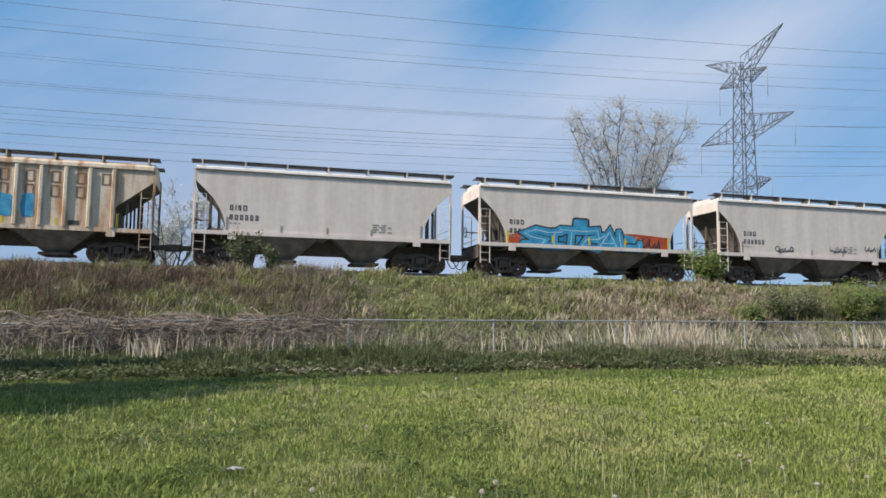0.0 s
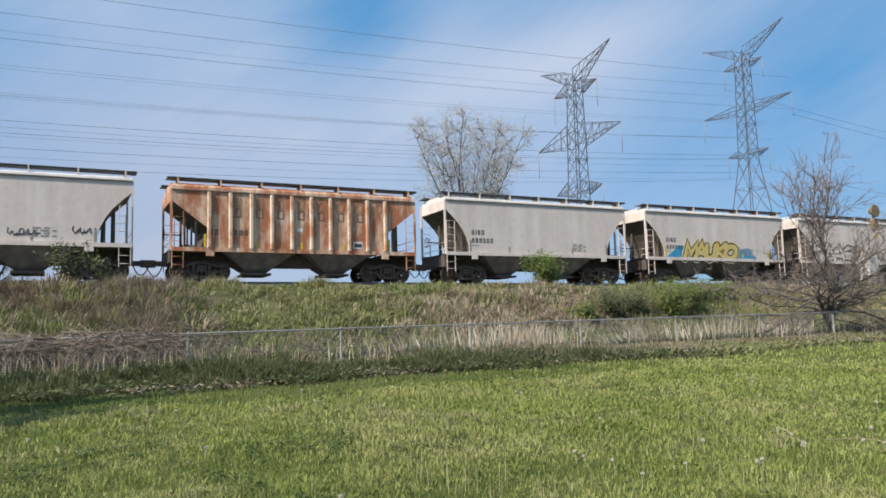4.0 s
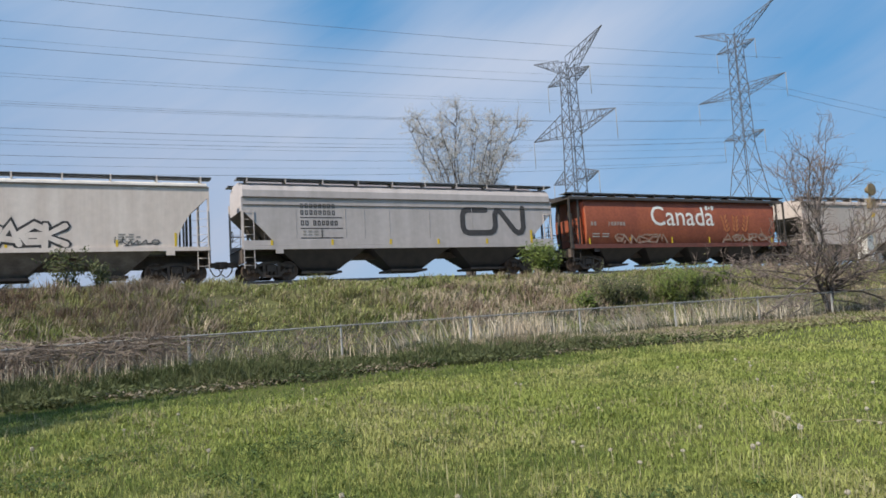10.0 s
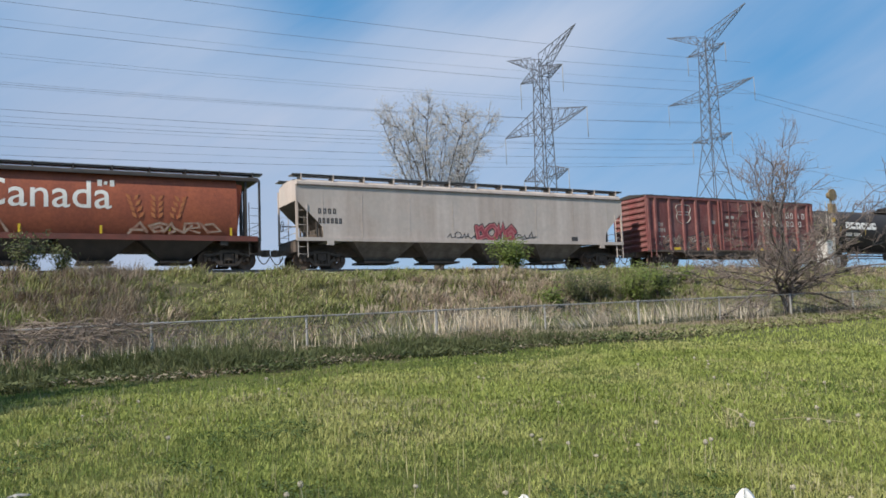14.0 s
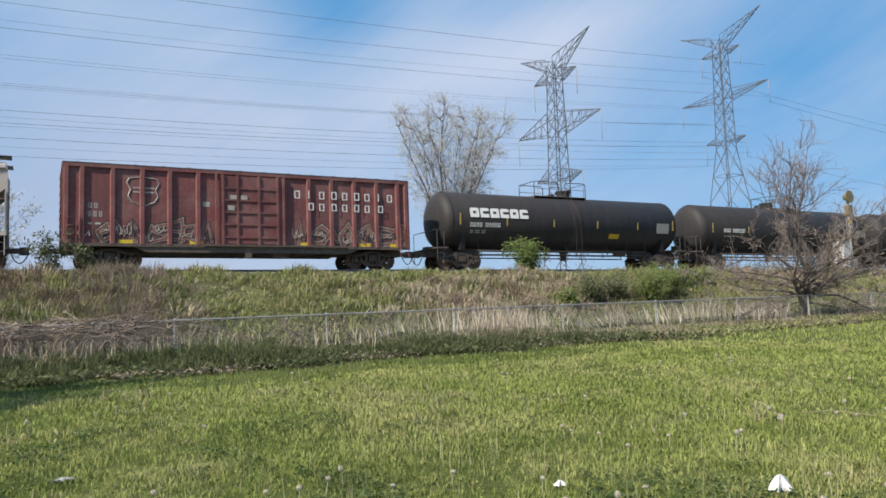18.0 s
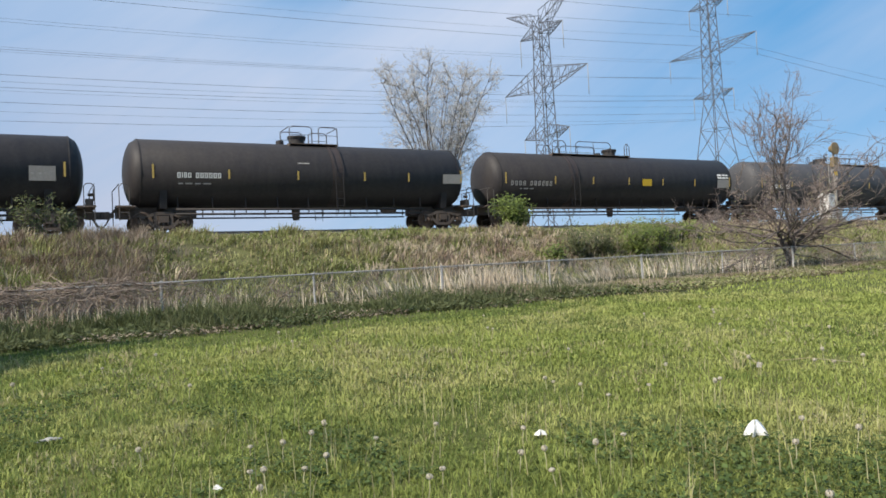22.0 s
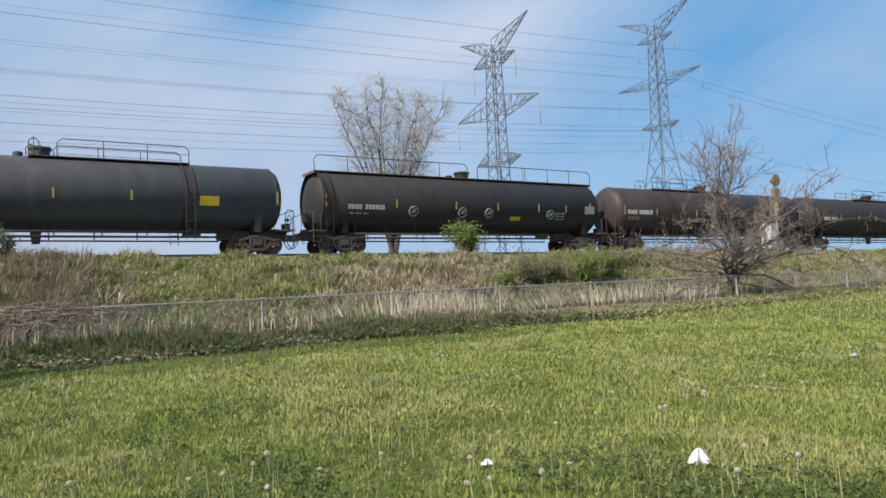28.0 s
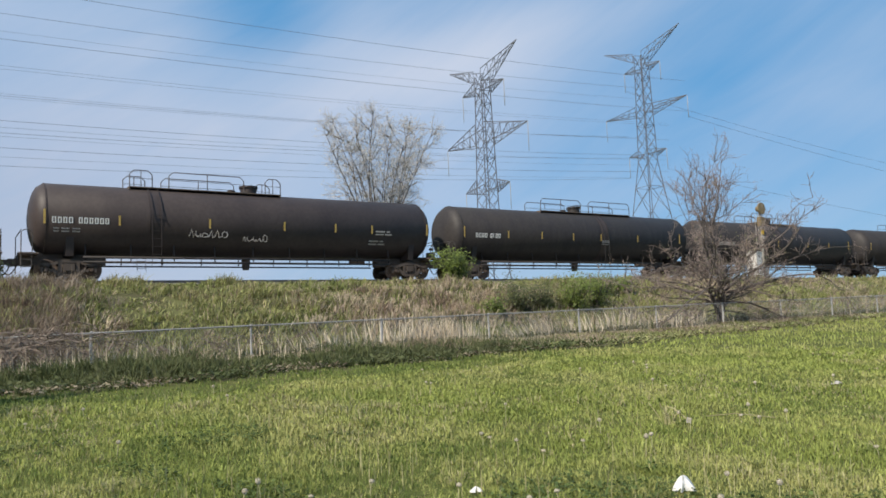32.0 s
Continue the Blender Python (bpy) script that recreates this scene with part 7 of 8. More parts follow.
    # pale reeds behind the wire
    for cx, sx, cy, sy, m, hi, lean in ((13.9, 0.85, 22.4, 0.35, 430, 1.1, 0.05), (15.2, 0.35, 22.4, 0.3, 70, 1.0, 0.0), (10.4, 0.7, 22.4, 0.3, 70, 0.9, -0.45), (12.0, 0.5, 22.2, 0.2, 50, 1.35, -0.15), (17.6, 0.4, 22.3, 0.3, 50, 0.7, -0.9),
                                        (19.2, 0.5, 22.3, 0.3, 110, 1.0, -0.55), (21.0, 0.3, 22.3, 0.3, 32, 1.1, 0.1), (22.4, 0.4, 22.3, 0.3, 45, 1.15, -0.2), (23.6, 0.3, 22.2, 0.2, 50, 1.2, 0.0), (25.6, 0.5, 22.2, 0.3, 110, 0.9, -0.15),
                                        (27.2, 0.4, 22.0, 0.3, 60, 0.9, 0.1), (30.5, 1.2, 22.2, 0.3, 40, 0.7, 0.0), (34, 4, 22.4, 0.5, 60, 0.6, 0.0), (-1.9, 0.25, 20.2, 0.2, 70, 0.7, -0.2), (2, 6, 21.8, 0.6, 60, 0.7, 0.0), (15.5, 1.2, 27.5, 0.8, 160, 0.5, 0.1)):
        blades("dead_reeds", rng.normal(cx, sx, m), rng.normal(cy, sy, m), rng.uniform(0.3, 1.0, m) ** 0.8 * hi, rng.uniform(0.018, 0.05, m), np.abs(rng.normal(0.12, 0.28, m)), M_REED,
               "pale dead reeds leaning behind the chain-link fence", "reeds", bend=0.1, wind=(lean, 0))


build_rough()


def cane(s, rnd, x, y, z, a, l, hgt, r):
    pts = []
    for i in range(6):
        t = i / 5
        pts.append((x + math.cos(a) * l * t + rnd.gauss(0, 0.04), y + math.sin(a) * l * 0.5 * t, z + hgt * math.sin(math.pi * min(1, t * 0.72 + 0.1)) - 0.05 + rnd.gauss(0, 0.03)))
    for p, q in zip(pts, pts[1:]):
        s.tube(p, q, r, 3, caps=False)
    if rnd.random() < 0.7:
        p = Vector(pts[rnd.randrange(2, 5)])
        s.tube(p, p + Vector((rnd.gauss(0, 0.25), rnd.gauss(0, 0.2), rnd.uniform(0.0, 0.35))), 0.007, 3, caps=False)


def build_brush():
    """Arching dead canes behind and through the fence, and cut branches heaped along its top rail."""
    s = Shape()
    rnd = random.Random(4)
    for k in range(760):
        x = rnd.gauss(-3.0, 3.6) if k < 600 else rnd.uniform(-16, 9)
        if x > 8.5:
            continue
        y = rnd.uniform(20.6, 24.4)
        cane(s, rnd, x, y, ground_z(x, y), rnd.uniform(0, math.tau), rnd.uniform(0.5, 1.7), rnd.uniform(0.35, 1.15) * (1 if x < 3 else 0.7), rnd.uniform(0.007, 0.014))
    tagged(new("dead_brush", quick_mesh("dead_brush", s.v, s.f, M_CANE)), "tangle of dead grey-brown canes along the fence", "brush", kind="stuff")
    s = Shape()
    for k in range(430):
        x = rnd.gauss(-1.8, 2.6) if k < 330 else rnd.uniform(-15, 3)
        y = rnd.uniform(21.15, 22.0)
        z = fence_top(x) + rnd.gauss(-0.10, 0.12)
        a = rnd.choice((0, math.pi)) + rnd.gauss(0, 0.35)
        if x < 3.2:
            cane(s, rnd, x, y, z, a, rnd.uniform(0.5, 1.9), rnd.gauss(0.02, 0.10), rnd.uniform(0.008, 0.016))
    tagged(new("brush_heap", quick_mesh("brush_heap", s.v, s.f, M_CANE_PALE)), "pale dead branches heaped along the fence's top rail", "brush", kind="stuff")


build_brush()


# ---- trees and bushes ----
def limb(s, p, d, length, r, rnd, kink, steps, taper, sides):
    """A crooked limb; returns the points on it with direction and radius."""
    pts = [(p.copy(), d.copy(), r)]
    for i in range(steps):
        d = (d + Vector((rnd.gauss(0, kink), rnd.gauss(0, kink), rnd.gauss(0, kink)))).normalized()
        q = p + d * (length / steps)
        r2 = r * taper ** (1 / steps)
        s.tube(p, q, r, sides, r2, caps=False)
        p, r = q, r2
        pts.append((p.copy(), d.copy(), r))
    return pts


def grow(wood, twigs, p, d, length, r, depth, rnd, opt):
    s = wood if depth > opt["twig_depth"] else twigs
    if opt.get("crown"):
        end, c = p + d * length, opt["crown"]
        if sum(((end[i] - c[i]) / c[3 + i]) ** 2 for i in range(3)) > 1:
            length *= rnd.uniform(0.3, 0.95)
    pts = limb(s, p, d, length, r, rnd, opt["kink"], 4 if depth > 1 else 3, 0.55, 6 if depth > 2 else (4 if depth > 1 else 3))
    if depth == 0:
        return
    n = opt["split"][depth]
    for k in range(n):
        i = len(pts) - 1 if k == 0 else rnd.randrange(1, len(pts))
        q, e, rr = pts[i]
        side = Vector((rnd.gauss(0, 1), rnd.gauss(0, 1), rnd.gauss(0, 0.6)))
        nd = (e + side.normalized() * opt["spread"] * (0.5 if k == 0 else rnd.uniform(0.7, 1.2)) + Vector((0, 0, opt["up"]))).normalized()
        if opt.get("flat"):
            nd = Vector((nd.x, nd.y, nd.z * opt["flat"])).normalized()
        grow(wood, twigs, q, nd, length * rnd.uniform(*opt["shrink"]), max(rr * rnd.uniform(0.6, 0.85), opt["thin"]), depth - 1, rnd, opt)


def leaf_mesh(name, centres, size, mat, rnd, spread):
    vs, ts = [], []
    for c in centres:
        o = Vector(c) + Vector((rnd.gauss(0, spread), rnd.gauss(0, spread), rnd.gauss(0, spread)))
        u = Vector((rnd.gauss(0, 1), rnd.gauss(0, 1), rnd.gauss(0, 1))).normalized()
        w = u.orthogonal().normalized()
        l = size * rnd.uniform(0.6, 1.4)
        k = len(vs)
        vs += [o - u * l, o + w * l * 0.45, o + u * l, o - w * l * 0.45]
        ts += [(k, k + 1, k + 2), (k, k + 2, k + 3)]
    return tri_mesh(name, [tuple(v) for v in vs], ts, mat)


M_BUD = material("yellow-green spring buds", (0.50, 0.50, 0.46), 0.7, island=0.4, bump=0, through_light=0.3)
M_BUD_GREEN = material("small olive leaves", (0.22, 0.215, 0.11), 0.7, island=0.4, bump=0, through_light=0.3)
M_LEAF = material("fresh green leaves", (0.135, 0.19, 0.037), 0.6, second=(0.19, 0.24, 0.052), scale=2, amount=0.8, island=0.45, bump=0, through_light=0.35)
M_LEAF_DARK = material("dull dark green leaves", (0.095, 0.115, 0.038), 0.6, second=(0.145, 0.155, 0.058), scale=2, amount=0.8, island=0.45, bump=0, through_light=0.25)


def bough(s, p, d, length, r, rnd, kink, bias, steps, taper, sides):
    """A limb that bends steadily by bias as it grows; returns its points with direction and radius."""
    pts = [(p.copy(), d.copy(), r)]
    for i in range(steps):
        d = (d + Vector((rnd.gauss(0, kink), rnd.gauss(0, kink), rnd.gauss(0, kink))) + bias).normalized()
        q, r2 = p + d * (length / steps), r * taper ** (1 / steps)
        s.tube(p, q, r, sides, r2, caps=False)
        p, r = q, r2
        pts.append((p.copy(), d.copy(), r))
    return pts


def sprays(s, pts, count, length, r, rnd, spread, up, kink, steps=3, sides=3, first=1):
    """Side shoots off a limb's points; returns theirs."""
    out = []
    for k in range(count):
        p, d, _ = pts[rnd.randrange(first, len(pts))]
        side = Vector((rnd.gauss(0, 1), rnd.gauss(0, 1), rnd.gauss(0, 0.8))).normalized()
        nd = (d + side * spread + Vector((0, 0, up))).normalized()
        out.append(bough(s, p, nd, length * rnd.uniform(0.55, 1.25), r, rnd, kink, Vector((0, 0, 0)), steps, 0.6, sides))
    return out


def vase_tree():
    """The bare many-stemmed tree behind the railway: a dozen stems spreading like a vase to a broad round crown."""
    rnd = random.Random(5)
    x, y = 24.9, 45.6
    t = thing("bare_tree", "bare many-stemmed tree with pale spring buds behind the railway", "tree", pose(x, y, ground_z(x, y) - 0.1))
    wood, twigs = Shape(), Shape()
    base = limb(wood, Vector((0, 0, 0)), Vector((0, 0, 1)), 3.0, 0.30, rnd, 0.03, 4, 0.85, 9)
    fine, stems = [], 17
    for k in range(stems):
        a = math.tau * k * 0.382 + rnd.uniform(-0.2, 0.2)
        out = 0.02 + 0.37 * ((k + 0.5) / stems) ** 0.8
        d = Vector((math.cos(a) * out * 0.9 + 0.03, math.sin(a) * out, 1)).normalized()
        tall = 11.6 - 2.2 * ((k + 0.5) / stems) ** 1.6 + rnd.uniform(-0.5, 0.5)
        start = base[rnd.choice((2, 3, 4))][0]
        stem = bough(wood, start, d, tall, rnd.uniform(0.09, 0.125), rnd, 0.05, Vector((math.cos(a) * 0.026, math.sin(a) * 0.026, 0.012)), 10, 0.16, 6)
        # boughs from the upper two thirds, shorter towards the tip
        for i in range(3, 11):
            for _ in range(2 if i < 9 else 3):
                p, e, rr = stem[i]
                side = Vector((rnd.gauss(0, 1), rnd.gauss(0, 1), rnd.gauss(0, 0.3))).normalized()
                nd = (e * 0.6 + side * 0.9 + Vector((0, 0, 0.05))).normalized()
                long_ = (2.9 - 0.19 * i) * rnd.uniform(0.7, 1.2)
                end = p + nd * long_
                if ((end.x - 0.35) / 5.0) ** 2 + (end.y / 5.0) ** 2 + ((end.z - 10.6) / 4.3) ** 2 > 1:
                    long_ *= 0.45
                b = bough(wood, p, nd, long_, max(rr * 0.55, 0.022), rnd, 0.13, Vector((0, 0, 0.05)), 5, 0.4, 4)
                fine += sprays(twigs, b, 7, 0.8, 0.0115, rnd, 1.0, 0.0, 0.18)
    small = []
    for f in fine:
        small += sprays(twigs, f, 3, 0.40, 0.0085, rnd, 0.9, 0.0, 0.2, 2)
    part("trunk", quick_mesh("trunk", wood.v, wood.f, M_BARK, True), None, t)
    part("crown", quick_mesh("crown", twigs.v, twigs.f, M_TWIG, True), None, t, "fine grey twigs")
    tips = [rnd.choice(f)[0] for f in small for _ in range(2)]
    part("foliage", leaf_mesh("foliage", tips, 0.06, M_BUD, rnd, 0.06), None, t, "pale yellow-green buds")


def crab_tree():
    """The gnarled, spreading bare tree by the fence: low crooked boughs thick with spurs, and long thin shoots above."""
    rnd = random.Random(23)
    x, y = 28.8, 21.95
    t = thing("gnarled_tree", "gnarled bare tree with dense reddish twigs beside the fence", "tree", pose(x, y, ground_z(x, y) - 0.1))
    wood, twigs = Shape(), Shape()
    one = bough(wood, Vector((0.0, 0, 0)), Vector((0.03, 0, 1)), 1.9, 0.17, rnd, 0.06, Vector((0.0, 0, 0)), 5, 0.75, 9)
    two = bough(wood, one[1][0], Vector((-0.55, 0.1, 1)).normalized(), 1.4, 0.10, rnd, 0.10, Vector((0.05, 0, 0)), 4, 0.7, 8)
    spurs = []
    for k in range(34):
        a = math.tau * k / 34 + rnd.uniform(-0.2, 0.2)
        start = one[rnd.choice((3, 4, 5))][0] if rnd.random() < 0.65 else two[rnd.choice((2, 3, 4))][0]
        d = Vector((math.cos(a), math.sin(a) * 0.75, rnd.uniform(0.05, 0.9))).normalized()
        reach = (3.0 + 3.3 * abs(math.cos(a))) * rnd.uniform(0.7, 1.1)
        b = bough(wood, start, d, reach, rnd.uniform(0.04, 0.065), rnd, 0.17, Vector((0, 0, -0.02)), 9, 0.25, 6)
        spurs += sprays(wood, b, 14, 0.95, 0.014, rnd, 0.95, 0.40, 0.26, 4, 4, 2)
    # low boughs drooping over the fence
    for k in range(7):
        b = bough(wood, one[rnd.choice((2, 3))][0], Vector((math.cos(k * 2.4 + 0.4), math.sin(k * 2.4) * 0.6, 0.12)).normalized(), rnd.uniform(2.2, 3.4), 0.035, rnd, 0.16, Vector((0, 0, -0.01)), 7, 0.3, 5)
        spurs += sprays(wood, b, 12, 0.7, 0.012, rnd, 0.9, 0.2, 0.26, 4, 4, 2)
    for f in spurs:
        sprays(twigs, f, 7, 0.36, 0.008, rnd, 1.0, 0.15, 0.25, 2)
    # the long upright shoots: one stout bough to the east, curling whips beside it
    head = one[5][0]
    main = bough(wood, head, Vector((-0.10, 0, 1)).normalized(), 2.7, 0.08, rnd, 0.06, Vector((0.02, 0, 0)), 5, 0.7, 6)
    arm = bough(wood, main[5][0], Vector((0.68, 0.1, 0.75)).normalized(), 3.7, 0.048, rnd, 0.08, Vector((-0.03, 0, 0.03)), 8, 0.25, 6)
    shoots = sprays(wood, arm, 14, 1.7, 0.013, rnd, 0.85, 0.3, 0.24, 7, 4, 3)
    for dx, dz, long_, curl in ((-0.55, 1.0, 3.0, 0.04), (-0.28, 1.0, 3.3, 0.04), (-0.85, 0.8, 3.3, 0.06), (0.15, 1.0, 3.0, -0.03), (-0.1, 1.0, 2.8, 0.06), (0.95, 0.8, 3.0, -0.03), (0.6, 1.0, 3.2, 0.02), (-1.1, 0.6, 3.4, 0.09), (1.3, 0.5, 3.4, -0.05), (-1.2, 0.35, 3.2, 0.05), (-0.5, 1.0, 3.3, -0.02), (-0.8, 0.9, 3.0, 0.0), (0.4, 1.0, 3.2, 0.0), (0.85, 0.9, 3.2, 0.0), (0.55, 1.0, 3.5, 0.03)):
        b = bough(wood, main[rnd.choice((3, 4, 5))][0], Vector((dx, rnd.uniform(-0.3, 0.3), dz)).normalized(), long_, 0.024, rnd, 0.13, Vector((curl, 0, 0.03)), 12, 0.3, 5)
        shoots.append(b)
        shoots += sprays(wood, b, 9, 1.1, 0.012, rnd, 0.9, 0.25, 0.24, 6, 4, 3)
    for f in shoots:
        sprays(twigs, f, 7, 0.45, 0.0065, rnd, 0.9, 0.15, 0.25, 3)
    part("trunk", quick_mesh("trunk", wood.v, wood.f, M_BARK_DARK, True), None, t)
    part("crown", quick_mesh("crown", twigs.v, twigs.f, M_TWIG_RED, True), None, t, "dense reddish brown twigs")
    tips = [rnd.choice(f)[0] for f in spurs for _ in range(3) if f[-1][0].z < 4.2 and abs(f[-1][0].x + 0.8) < 3.2]
    part("foliage", leaf_mesh("foliage", tips, 0.045, M_BUD_GREEN, rnd, 0.10), None, t, "small olive spring leaves")


vase_tree()
crab_tree()


def far_tree():
    """A small tree just coming into leaf, beyond the railway."""
    rnd = random.Random(31)
    x, y = -4.2, 55.0
    t = thing("budding_tree", "small tree coming into pale leaf beyond the railway", "tree", pose(x, y, ground_z(x, y) - 0.1))
    wood, twigs = Shape(), Shape()
    base = limb(wood, Vector((0, 0, 0)), Vector((0, 0, 1)), 3.5, 0.2, rnd, 0.03, 4, 0.8, 8)
    opt = dict(twig_depth=1, kink=0.1, split={3: 4, 2: 5, 1: 4}, spread=0.6, up=0.15, shrink=(0.5, 0.7), thin=0.014)
    for k in range(7):
        a = math.tau * k / 7
        grow(wood, twigs, base[rnd.choice((2, 3, 4))][0], Vector((math.cos(a) * 0.45, math.sin(a) * 0.45, 1)).normalized(), rnd.uniform(3.2, 4.0), 0.08, 3, rnd, opt)
    part("trunk", quick_mesh("trunk", wood.v, wood.f, M_BARK, True), None, t)
    part("crown", quick_mesh("crown", twigs.v, twigs.f, M_TWIG, True), None, t, "fine grey twigs")
    part("foliage", leaf_mesh("foliage", [rnd.choice(twigs.v) for _ in range(5000)], 0.09, M_BUD, rnd, 0.12), None, t, "pale yellow-green leaves")


far_tree()


def spruce(x, y, tall, wide, seed, fronds=620):
    """A dense spruce, added out of view to the west to shade the end of the lawn."""
    rnd = random.Random(seed)
    t = thing("spruce_tree", "tall dark green spruce added out of view to shade the lawn", "tree", pose(x, y, ground_z(x, y) - 0.1), "spruces west of the lawn")
    part("trunk", Shape().tube((0, 0, 0), (0, 0, tall), 0.22, 8, 0.02), M_BARK_DARK, t)
    vs, ts = [], []
    for k in range(fronds):
        f = rnd.random() ** 0.75
        z, a = tall * (0.06 + 0.92 * f), rnd.uniform(0, math.tau)
        r = wide * (1 - f) * rnd.uniform(0.45, 1.3) + 0.1
        d, q = Vector((math.cos(a), math.sin(a), -0.25)), Vector((-math.sin(a), math.cos(a), 0))
        p, w = Vector((0, 0, z)), 0.16 + 0.14 * r
        m = len(vs)
        vs += [tuple(p), tuple(p + d * r * 0.6 + q * w), tuple(p + d * r), tuple(p + d * r * 0.6 - q * w)]
        ts += [(m, m + 1, m + 2), (m, m + 2, m + 3)]
    part("foliage", tri_mesh("foliage", vs, ts, M_LEAF_DARK), None, t)


spruce(-12.9, 10.0, 14.5, 3.6, 1, 250)
spruce(-11.9, 11.7, 14.5, 3.4, 2, 360)
spruce(-16.0, 13.9, 16.0, 3.4, 3)


def bush(name, label, x, y, wide, tall, leaves, mat, seed, leaf=0.065, lift=0.15):
    rnd = random.Random(seed)
    t = thing(name, label, "bush", pose(x, y, ground_z(x, y) - 0.03), "bushes on the bank")
    s = Shape()
    tips = []
    for k in range(16):
        a = rnd.uniform(0, math.tau)
        d = Vector((math.cos(a) * rnd.uniform(0.1, 0.9) * wide / tall, math.sin(a) * rnd.uniform(0.1, 0.6) * wide / tall, 1)).normalized()
        pts = limb(s, Vector((rnd.gauss(0, 0.06), rnd.gauss(0, 0.06), 0)), d, tall * rnd.uniform(0.65, 1.05), 0.016, rnd, 0.12, 4, 0.4, 4)
        for p, e, r in pts[1:]:
            for _ in range(2):
                q = p + Vector((rnd.gauss(0, 0.22), rnd.gauss(0, 0.2), rnd.uniform(-0.05, 0.25))) * wide * 0.5
                s.tube(p, q, 0.006, 3, caps=False)
                if q.z > lift * tall * 0.6:
                    tips.append(q)
    part("stem", quick_mesh("stem", s.v, s.f, M_BARK, True), None, t)
    part("foliage", leaf_mesh("foliage", [rnd.choice(tips) for _ in range(leaves * 3)], leaf, mat, rnd, 0.09 * wide), None, t)


bush("leafy_bush", "fresh green leafy bush at the top of the bank", 22.4, 33.1, 1.5, 1.75, 1500, M_LEAF, 1)
bush("dark_shrub", "dull green shrub at the top of the bank", 0.35, 33.1, 1.0, 1.7, 300, M_LEAF_DARK, 2)
bush("dark_shrub", "low dull green shrub at the top of the bank", 1.6, 33.2, 0.9, 1.15, 200, M_LEAF_DARK, 3)
bush("dark_shrub", "dark green shrub on the slope of the bank", 22.2, 27.9, 1.7, 1.45, 900, M_LEAF_DARK, 4, 0.05)
bush("dark_shrub", "dark green shrub on the slope of the bank", 23.7, 27.9, 1.3, 1.3, 600, M_LEAF_DARK, 5, 0.05)
bush("leafy_bush", "bright green leafy shrub on the slope of the bank", 25.6, 27.7, 2.0, 1.7, 1300, M_LEAF, 6, 0.05)
bush("leafy_bush", "bright green leafy shrub on the slope of the bank", 27.4, 28.1, 1.5, 1.5, 700, M_LEAF, 7, 0.05)
bush("leafy_bush", "small green shrub low on the bank", 20.6, 27.4, 1.2, 0.8, 350, M_LEAF, 8)
bush("dark_shrub", "small dark green shrub on the bank", 28.8, 29.2, 1.2, 1.1, 400, M_LEAF_DARK, 9)
bush("leafy_bush", "green shrub among dead grass on the bank", 30.8, 29.6, 1.3, 0.9, 400, M_LEAF, 10)

# ---- trackside signal ----
M_CABINET = material("white painted cabinet", (0.72, 0.71, 0.68), 0.5, second=(0.5, 0.47, 0.43), scale=2, amount=0.6, bump=0.05)
M_MAST = material("weathered aluminium mast", (0.40, 0.38, 0.34), 0.5, 0.3, second=(0.28, 0.25, 0.2), scale=3, amount=0.7)
M_SIGNAL_BROWN = material("dull brass coloured signal housing", (0.26, 0.19, 0.09), 0.6, second=(0.15, 0.12, 0.07), scale=4, amount=0.8)
M_CONCRETE = material("pale concrete", (0.50, 0.48, 0.45), 0.9, second=(0.38, 0.36, 0.33), scale=3, amount=0.8, fine=40, bump=0.3)
zg = ground_z(47.6, 33.0)
cab = thing("relay_cabinet", "white painted relay cabinet on a concrete pad beside the track", "cabinet", pose(47.6, 33.0, zg, 0, 0, 6))
part("pad", Shape().box(-0.8, 1.6, -0.6, 0.6, -0.2, 0.14), M_CONCRETE, cab)
part("housing", Shape().box(-0.42, 0.42, -0.35, 0.35, 0.14, 1.95), M_CABINET, cab)
part("roof", Shape().prism([(-0.4, 1.954), (0, 2.05), (0.4, 1.954)], "x", -0.48, 0.48), M_CABINET, cab)
for z0, z1 in ((0.22, 1.02), (1.08, 1.88)):
    d = part("door", Shape().box(-0.38, 0.38, -0.372, -0.354, z0, z1), M_CABINET, cab)
    part("handle", Shape().box(0.24, 0.28, -0.40, -0.374, (z0 + z1) / 2 - 0.1, (z0 + z1) / 2 + 0.1), M_UNDER, d)
    part("notice", Shape().box(-0.2, 0.1, -0.378, -0.374, z1 - 0.3, z1 - 0.12), M_SHADE_GREY, d)
mast = thing("signal_mast", "tall railway signal mast with a round brown signal head", "railway signal", pose(48.9, 33.2, zg))
part("pole", Shape().tube((0, 0, -0.2), (0, 0, 4.9), 0.09, 12), M_MAST, mast)
part("base", Shape().box(-0.22, 0.22, -0.22, 0.22, 0, 0.9), M_MAST, mast)
part("signal_head", Shape().lathe([(-0.15, 0.001), (-0.15, 0.42), (-0.05, 0.42), (0.05, 0.25), (0.25, 0.2), (0.25, 0.001)], 20, "y"), M_SIGNAL_BROWN, mast, at=pose(0, -0.05, 5.15))
part("junction_box", Shape().box(-0.22, 0.22, -0.2, 0.12, 3.9, 4.55), M_SIGNAL_BROWN, mast)
part("number_plate", Shape().box(-0.16, 0.16, -0.125, -0.1, 3.3, 3.6), M_LABEL_YELLOW, mast, "yellow plate")
part("notice_plate", Shape().box(-0.14, 0.14, -0.125, -0.1, 3.0, 3.18), M_WHITE, mast, "white plate")
lad = Shape()
for x in (-0.16, 0.16):
    lad.tube((x, 0.3, 0), (x, 0.3, 4.8), 0.02, 5)
